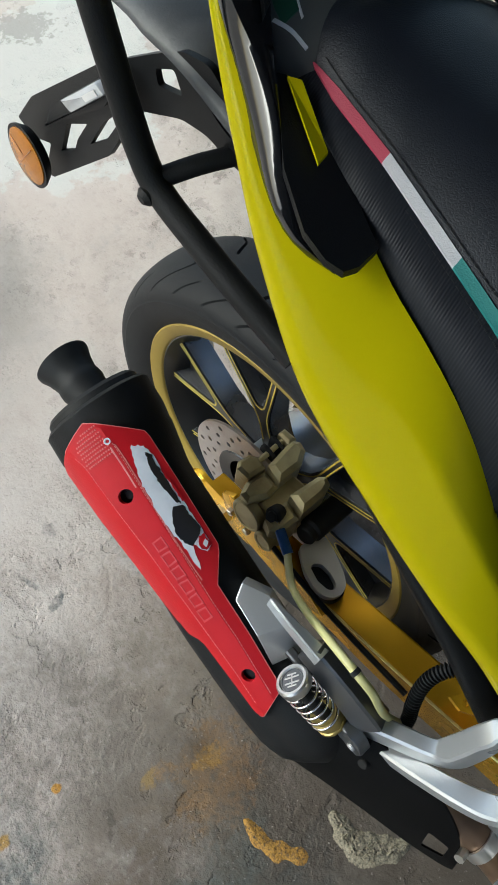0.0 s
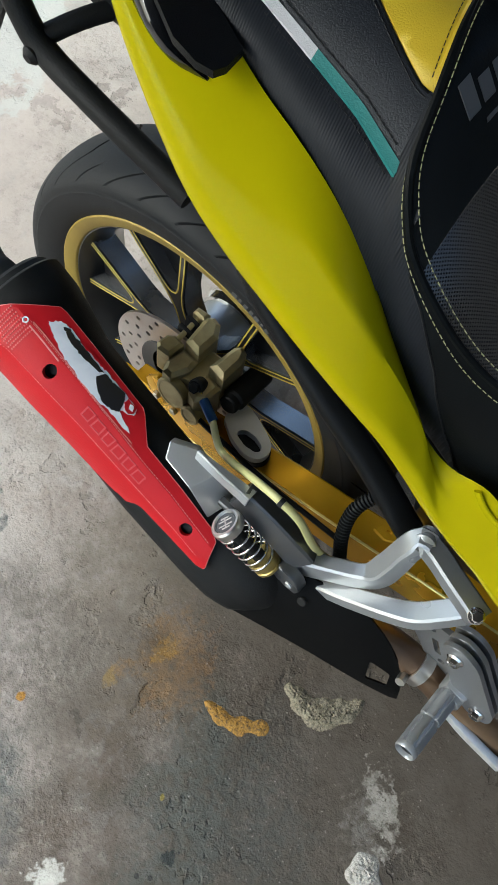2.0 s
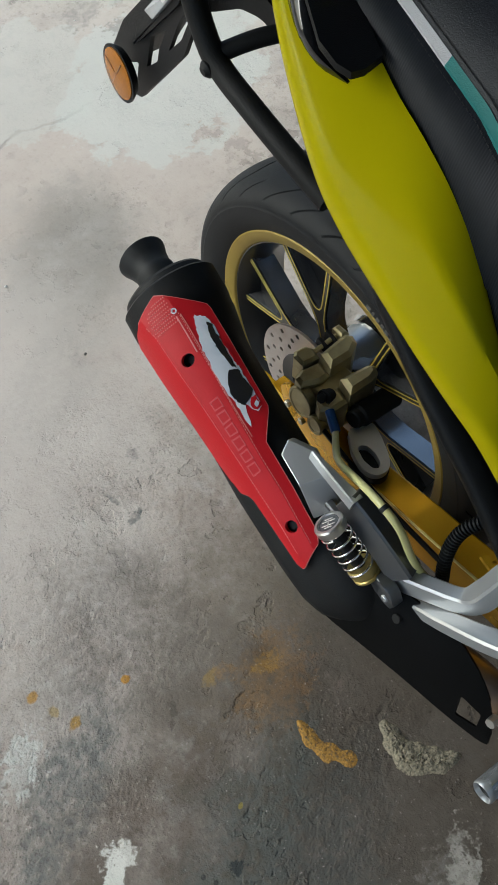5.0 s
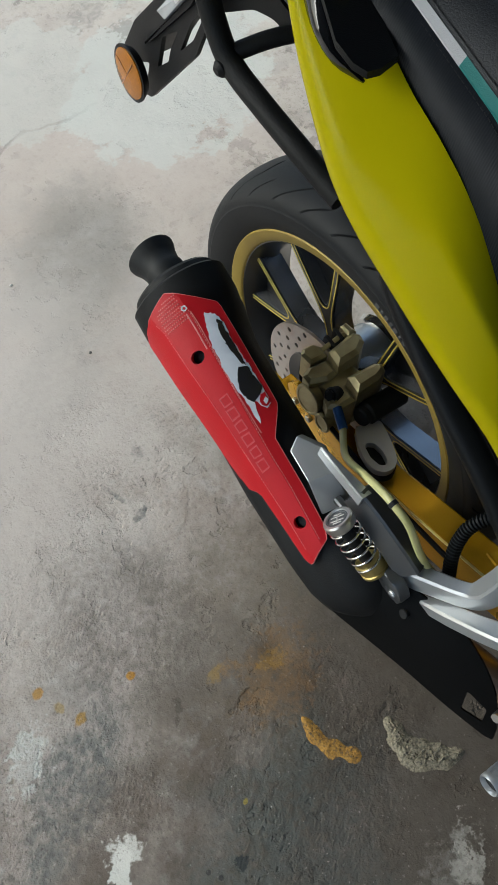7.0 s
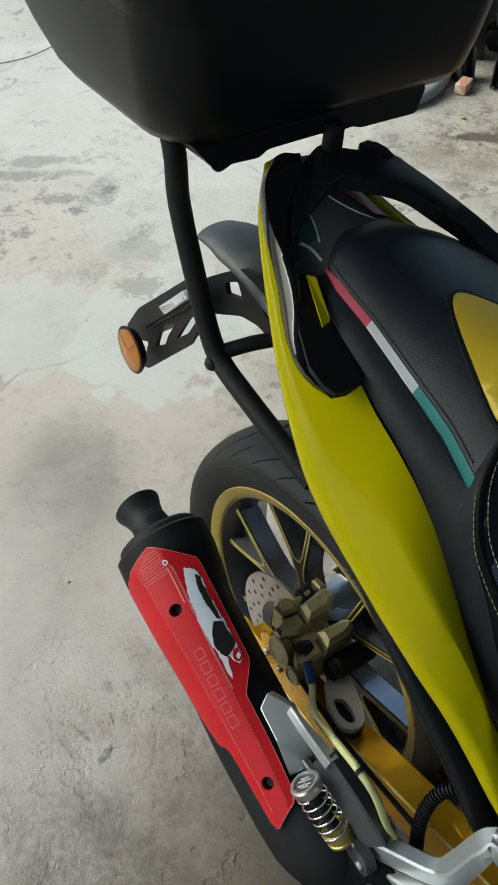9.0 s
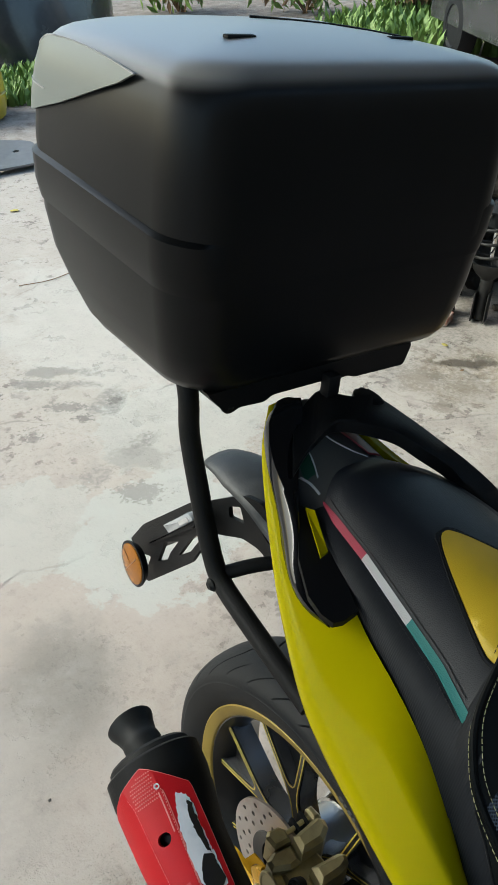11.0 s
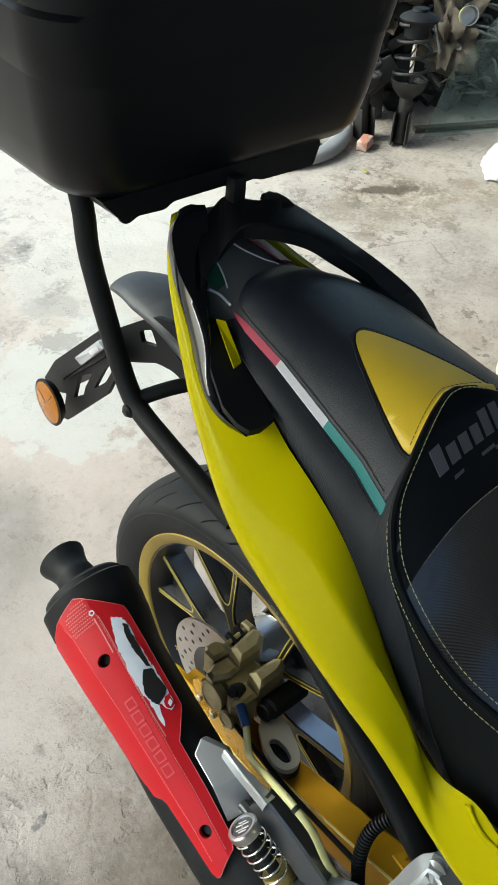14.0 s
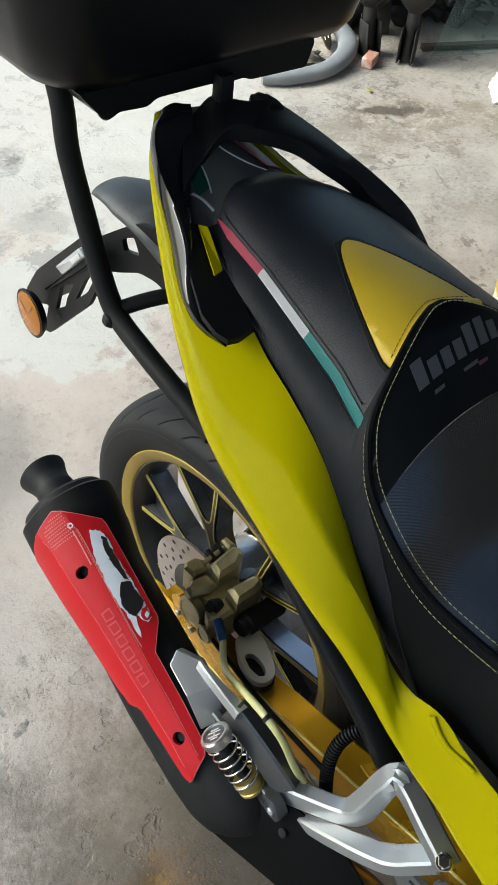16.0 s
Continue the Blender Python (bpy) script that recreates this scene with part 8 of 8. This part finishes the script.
        box(bm, c, (rg.uniform(0.06, 0.22), rg.uniform(0.05, 0.16), rg.uniform(0.02, 0.09)), Euler((rg.uniform(-1, 1), rg.uniform(-1, 1), rg.uniform(0, 3))).to_matrix(), 0.008)
    tagged(link_mesh("scrap_heap", bm, M_dust, 40), "heap of black plastic body panels behind the struts", "scrap", kind="stuff")


build_scrap()


def crumple(name, c, size, material, label, category, seed=0, amp=0.35, sub=4, freq=2.6):
    bm = bmesh.new()
    bmesh.ops.create_icosphere(bm, subdivisions=sub, radius=1)
    for v in bm.verts:
        p = v.co.copy()
        k = 1 + amp * noise.noise(p * freq + Vector((seed, 1, 2))) - 0.8 * amp * abs(noise.noise(p * freq * 2.2 + Vector((seed, 5, 1))))
        v.co = Vector((p.x * size[0] * k, p.y * size[1] * k, p.z * size[2] * k))
    zmin = min(v.co.z for v in bm.verts)
    for v in bm.verts:
        v.co = Vector((v.co.x, v.co.y, max(v.co.z, zmin * 0.6))) + Vector((c[0], c[1], c[2] - zmin * 0.6 - 0.003))
    return tagged(link_mesh(name, bm, material, 80), label, category)


crumple("plastic_bag", (2.175, 1.015, 0), (0.13, 0.09, 0.06), M_bag, "crumpled white plastic bag lying on the floor", "bag", 5, 0.40, 4, 1.5)
crumple("cloth_rag", (2.26, 1.72, 0.30), (0.16, 0.12, 0.14), M_cloth, "dirty crumpled cloth on the scrap heap", "rag", 8, 0.9)
crumple("cloth_rag", (2.36, 1.52, 0.16), (0.09, 0.12, 0.16), M_cloth, "dirty crumpled cloth hanging on the scrap heap", "rag", 17, 0.9)
crumple("cloth_rag", (1.72, 1.62, 0), (0.06, 0.05, 0.02), M_cloth, "small dirty rag on the floor by the tube", "rag", 21, 0.7, 3)

bm = bmesh.new()
sweep(bm, catmull([(1.47, 1.585, 0.020), (1.58, 1.530, 0.022), (1.70, 1.500, 0.027), (1.82, 1.535, 0.030), (1.90, 1.60, 0.036), (1.94, 1.69, 0.05)], 40), np.interp(np.linspace(0, 1, 40), [0, 0.15, 0.8, 1], [0.03, 0.055, 0.075, 0.06]), np.interp(np.linspace(0, 1, 40), [0, 0.15, 0.8, 1], [0.03, 0.045, 0.055, 0.05]), 16, 2.4)
tagged(link_mesh("rubber_tube", bm, M_tubegrey, 50), "flattened grey rubber tube lying on the floor", "rubber tube")

bm = bmesh.new()
holes = [circle(0.045 * math.cos(a), 0.045 * math.sin(a), 0.012, 10) for a in np.arange(5) * 2 * math.pi / 5] + [circle(0, 0, 0.018, 16)]
teeth = [((0.085 if k % 2 else 0.077) * math.cos(2 * math.pi * k / 72), (0.085 if k % 2 else 0.077) * math.sin(2 * math.pi * k / 72)) for k in range(72)]
mt = pose(1.86, 1.70, 0.066, 62, 0, 40)
prism(bm, teeth, 0.005, lambda u, v, w: mt @ Vector((u, v, w)), holes)
tagged(link_mesh("chain_sprocket", bm, mat("worn_brass_steel", (0.34, 0.28, 0.18), 0.45, metal=0.7, vary=0.2), 30), "worn toothed chain sprocket leaning on the scrap", "sprocket")

bm = bmesh.new()
box(bm, (1.895, 1.475, 0.018), (0.075, 0.042, 0.036), Euler((0, 0, 0.4)).to_matrix(), 0.004)
tagged(link_mesh("small_carton", bm, M_paper, 30), "small crushed red and white carton on the floor", "carton")


def build_can():
    can = thing("tin_can", "small open tin can with yellow label on the scrap", "can", Matrix.Translation((2.25, 1.37, 0.42)) @ Vector((-0.75, -0.62, 0.30)).to_track_quat("Z", "Y").to_matrix().to_4x4())
    bm = bmesh.new()
    lathe(bm, [(-0.05, 0.0), (-0.05, 0.030), (0.05, 0.031), (0.052, 0.0325), (0.052, 0.029), (-0.046, 0.028), (-0.046, 0.0)], 28, (0, 0, 0), (0, 0, 1))
    body = part("can_body", bm, M_steel, can)
    bm = bmesh.new()
    lathe(bm, [(-0.035, 0.0312), (-0.035, 0.0318), (0.03, 0.0322), (0.03, 0.0316)], 28, (0, 0, 0), (0, 0, 1), closed=True)
    part("can_label", bm, mat("yellow_green_label", (0.30, 0.33, 0.10), 0.5), body, "yellow-green paper label")


build_can()


def build_drum():
    d = thing("plastic_drum", "yellow plastic drum with pale scuffed base on the floor", "drum", pose(1.265, 0.235, 0))
    bm = bmesh.new()
    lathe(bm, [(0.0, 0.0), (0.0, 0.118), (0.01, 0.128), (0.06, 0.130), (0.066, 0.133), (0.076, 0.133), (0.082, 0.130), (0.30, 0.130), (0.306, 0.134), (0.318, 0.134), (0.325, 0.128), (0.345, 0.12), (0.35, 0.10), (0.35, 0.0)], 48, (0, 0, 0), (0, 0, 1))
    part("drum_body", bm, M_drum, d)
    bm = bmesh.new()
    lathe(bm, [(0.0, 0.119), (0.002, 0.126), (0.011, 0.1295), (0.058, 0.1312), (0.058, 0.1285), (0.012, 0.127), (0.002, 0.12)], 48, (0, 0, 0.001), (0, 0, 1), closed=True)
    part("drum_base", bm, mat("pale_scuffed_plastic", (0.52, 0.50, 0.38), 0.5, vary=0.15, second=(0.5, 0.4, 0.15), second_scale=9), d, "pale scuffed base ring")
    bm = bmesh.new()
    lathe(bm, [(0.0, 0.035), (0.018, 0.035), (0.022, 0.031), (0.022, 0.0)], 24, (0.03, 0.0, 0.349), (0, 0, 1))
    part("drum_cap", bm, M_bag, d, "white screw cap")


build_drum()

# fallen leaves and twigs
def leaf(c, ln, turn, material, label):
    bm = bmesh.new()
    n = 6
    rows = []
    for i in range(n + 1):
        t = i / n
        w = 0.36 * ln * math.sin(math.pi * min(1, t * 0.95 + 0.02)) ** 0.8
        z = 0.004 + 0.05 * ln * math.sin(3 * t + c[0] * 9) + 0.02 * ln
        rows.append([(ln * (t - 0.5), -w, z + 0.12 * w), (ln * (t - 0.5), 0, z), (ln * (t - 0.5), w, z + 0.15 * w)])
    m = pose(c[0], c[1], 0, 0, 0, turn)
    rings(bm, [[m @ Vector(p) for p in r] for r in rows], closed=False, caps=False)
    ob = tagged(link_mesh("fallen_leaf", bm, material, 60), label, "leaf", "fallen leaves on the floor")
    solid(ob, 0.0006)


rg2 = random.Random(6)
for x, y, ln in ((1.75, 1.335, 0.026), (1.66, 1.165, 0.016), (1.15, 3.55, 0.06), (1.32, 3.75, 0.05), (0.95, 3.6, 0.05)):
    leaf((x, y), ln, rg2.uniform(0, 360), M_leafdry if rg2.random() < 0.6 else mat("yellow_leaf", (0.42, 0.36, 0.08), 0.7, vary=0.2), "small dry curled leaf on the floor")
bm = bmesh.new()
tube(bm, [(0.62, 2.70, 0.004), (0.75, 2.68, 0.006), (0.92, 2.73, 0.004)], 0.0018, 16, 6)
tagged(link_mesh("twig", bm, M_leafdry, 60), "thin dry twig on the floor", "twig")

# ---------------------------------------------------------------- far side of the yard


def build_car(name, label, paint, m, window):
    car = thing(name, label, "car", m)
    prof = [(-1.9, 0.30), (-1.95, 0.55), (-1.85, 0.80), (-1.1, 0.92), (-0.55, 1.35), (0.85, 1.38), (1.35, 0.98), (1.85, 0.90), (1.95, 0.60), (1.9, 0.30)]
    bm = bmesh.new()
    sec = catmull([(x, z, 0) for x, z in prof], 50)
    loops = []
    for yy, k in ((-0.80, 0.93), (-0.76, 0.985), (-0.6, 1.0), (0.6, 1.0), (0.76, 0.985), (0.80, 0.93)):
        loops.append([Vector((x * (0.97 + 0.03 * k), yy * (1.0 if z < 0.95 else 0.86), 0.3 + (z - 0.3) * k)) for x, z, _ in sec])
    rings(bm, loops)
    body = part("body", bm, paint, car, "", 40)
    for s in (-1, 1):
        bm = bmesh.new()
        prism(bm, rounded([(-0.95, 0.93), (-0.55, 1.27), (0.78, 1.29), (1.12, 0.98)], 0.06), 0.01, lambda u, v, w: Vector((u, s * (0.79 - 0.30 * max(0, v - 0.93) + w), v)))
        part("side_window", bm, window, body)
        for x in (-1.2, 1.2):
            bm = bmesh.new()
            lathe(bm, [(-0.09, 0.0), (-0.09, 0.19), (-0.08, 0.28), (0.0, 0.30), (0.08, 0.28), (0.09, 0.19), (0.07, 0.17), (0.07, 0.0)], 36, (x, s * 0.72, 0.30), (0, s, 0))
            part("wheel", bm, M_rubber, car)
    for x in (-1.93, 1.93):
        bm = bmesh.new()
        box(bm, (x, 0, 0.45), (0.14, 1.56, 0.20), None, 0.05)
        part("bumper", bm, paint if paint is M_caryellow else M_dust, car)
    bm = bmesh.new()
    prism(bm, rounded([(-0.62, 0), (0.62, 0), (0.55, 0.5), (-0.55, 0.5)], 0.06), 0.012, lambda u, v, w: Vector((1.33 - 0.86 * v + w, u, 1.01 + 0.66 * v + w)))
    part("rear_window", bm, window, body)
    return car


build_car("parked_car", "old dark grey car parked behind the scrap", M_carpaint, pose(6.3, 4.1, 0, 0, 0, 62), M_gloss)


def build_yellow_body():
    """A low yellow bumper with a teal lamp panel above it."""
    b = thing("car_front", "yellow plastic car front with a teal panel standing on the ground", "car part", pose(1.17, 5.72, 0, 0, 0, -12))
    bm = bmesh.new()
    loops = []
    for z, k in ((0.0, 0.90), (0.03, 0.97), (0.12, 1.0), (0.175, 1.0), (0.185, 0.975), (0.195, 1.0), (0.30, 0.99), (0.36, 0.93), (0.38, 0.84)):
        loops.append([Vector((0.52 * k * math.copysign(abs(math.cos(a)) ** 0.6, math.cos(a)), 0.32 * k * math.copysign(abs(math.sin(a)) ** 0.6, math.sin(a)), z)) for a in np.linspace(0, 2 * math.pi, 32, endpoint=False)])
    rings(bm, loops)
    body = part("bumper", bm, M_caryellow, b, "", 40)
    bm = bmesh.new()
    loops = []
    for z, k, y in ((0.36, 0.84, 0.0), (0.45, 0.86, 0.02), (0.65, 0.80, 0.06), (0.80, 0.66, 0.12), (0.84, 0.45, 0.14)):
        loops.append([Vector((0.52 * k * math.copysign(abs(math.cos(a)) ** 0.6, math.cos(a)), y + 0.28 * k * math.copysign(abs(math.sin(a)) ** 0.6, math.sin(a)), z)) for a in np.linspace(0, 2 * math.pi, 32, endpoint=False)])
    rings(bm, loops)
    part("lamp_panel", bm, M_teal, b, "pale teal glossy panel", 40)


build_yellow_body()

# black body panel on the ground
bm = bmesh.new()
outl = rounded([(-0.55, -0.20), (0.22, -0.26), (0.34, 0.05), (0.10, 0.34), (-0.5, 0.30)], 0.05, 4)
hl = [rounded([(-0.12, -0.14), (0.0, -0.15), (0.02, -0.09), (-0.1, -0.07)], 0.01, 2), circle(0.18, -0.02, 0.02, 12), rounded([(-0.30, 0.05), (-0.1, 0.04), (-0.1, 0.12), (-0.3, 0.12)], 0.02, 2)]
mp_ = pose(1.12, 4.45, 0.012, 0, 0, 8)
prism(bm, outl, 0.012, lambda u, v, w: mp_ @ Vector((u, v, 0.05 * (v + 0.26) * (1.0 + u) + 0.03 * math.sin(5 * u) ** 2 + w)), hl)
tagged(link_mesh("body_panel", bm, mat("grey_dusty_panel", (0.11, 0.115, 0.12), 0.35, vary=0.2, second=(0.2, 0.2, 0.2), second_scale=8), 40), "black plastic car undertray lying on the ground", "body panel")

# black bodywork with a red stripe, stacked by the yellow car
hp = thing("stacked_fairing", "black plastic fairing with a red stripe standing on the ground", "fairing", pose(2.85, 7.5, 0, 0, 0, 20))
bm = bmesh.new()
loops = []
for t in np.linspace(0, 1, 16):
    w = 0.66 * math.sin(math.pi * (0.32 + 0.58 * t)) ** 0.7
    loops.append([Vector((w * math.cos(a) * 1.3, 0.35 * math.sin(a) * (1 - 0.3 * t) + 0.2 * t, 1.5 * t)) for a in np.linspace(0, 2 * math.pi, 20, endpoint=False)])
rings(bm, loops)
part("shell", bm, M_carpaint, hp, "", 50)
bm = bmesh.new()
sweep(bm, catmull([(-0.74, -0.05, 0.62), (-0.55, -0.24, 0.74), (-0.2, -0.30, 0.86), (0.2, -0.28, 0.92)], 18), 0.03, 0.10, 12, 4)
part("stripe", bm, M_redpaint, hp, "red stripe")


def blades(name, cx, cy, rx, ry, n, h, material, label, category, seed):
    """Grass or weeds: joined blades."""
    rg = random.Random(seed)
    verts, faces = [], []
    for k in range(n):
        a, r = rg.uniform(0, 2 * math.pi), math.sqrt(rg.random())
        x, y = cx + rx * r * math.cos(a), cy + ry * r * math.sin(a)
        hh = h * rg.uniform(0.5, 1.2)
        d = rg.uniform(0, 2 * math.pi)
        bx, by = math.cos(d) * hh * 0.4, math.sin(d) * hh * 0.4
        w = hh * 0.13
        px, py = -math.sin(d) * w, math.cos(d) * w
        i = len(verts)
        verts += [(x - px, y - py, -0.003), (x + px, y + py, -0.003), (x + bx * 0.4 + px, y + by * 0.4 + py, hh * 0.6), (x + bx * 0.4 - px, y + by * 0.4 - py, hh * 0.6), (x + bx, y + by, hh)]
        faces += [(i, i + 1, i + 2, i + 3), (i + 3, i + 2, i + 4)]
    me = bpy.data.meshes.new(name)
    me.from_pydata(verts, [], faces)
    me.materials.append(material)
    return tagged(new(name, me), label, category, kind="stuff")


blades("grass", 2.3, 6.3, 0.9, 0.6, 2600, 0.11, M_leaf, "green weeds and grass at the edge of the yard", "grass", 2)
blades("grass", 8.6, 6.6, 3.0, 1.6, 4000, 0.22, M_leaf, "green grass verge at the edge of the yard", "grass", 3)


def build_shrub(m, seed, dry):
    rg = random.Random(seed)
    sh = thing("shrub", "tangled shrub of dry brown and green leaves" if dry else "low green leafy shrub at the yard's edge", "shrub", m, "shrubs at the yard's edge")
    bm = bmesh.new()
    tips = []
    for k in range(9):
        a = rg.uniform(0, 2 * math.pi)
        tip = (math.cos(a) * rg.uniform(0.3, 0.8), math.sin(a) * rg.uniform(0.3, 0.8), rg.uniform(0.5, 1.1))
        tube(bm, [(0, 0, 0), (tip[0] * 0.4, tip[1] * 0.4, tip[2] * 0.55), tip], 0.012, 10, 6)
        tips.append(tip)
    part("stems", bm, M_leafdry, sh)
    for nm, mt, cnt in (("green_leaves", M_leaf, 700), ("dry_leaves", M_leafdry, 900 if dry else 250)):
        verts, faces = [], []
        for k in range(cnt):
            t = rg.choice(tips)
            f = rg.uniform(0.35, 1.1)
            c = Vector(t) * f + Vector((rg.gauss(0, 0.14), rg.gauss(0, 0.14), rg.gauss(0, 0.12)))
            R = Euler((rg.uniform(0, 6), rg.uniform(0, 6), rg.uniform(0, 6))).to_matrix()
            L = rg.uniform(0.05, 0.11)
            i = len(verts)
            verts += [tuple(c + R @ Vector(p)) for p in ((-L, 0, 0), (0, -L * 0.35, L * 0.1), (L, 0, 0), (0, L * 0.35, L * 0.1))]
            faces.append((i, i + 1, i + 2, i + 3))
        me = bpy.data.meshes.new(nm)
        me.from_pydata(verts, [], faces)
        me.materials.append(mt)
        ob = new(nm, me)
        ob.parent = sh
        tagged(ob, kind="stuff")


for k, (x, y) in enumerate(((8.0, 7.9), (9.3, 7.4), (10.4, 6.6), (7.0, 8.9), (11.5, 5.6), (5.6, 9.8))):
    build_shrub(pose(x, y, 0, 0, 0, 50 * k), 30 + k, k % 2 == 0)
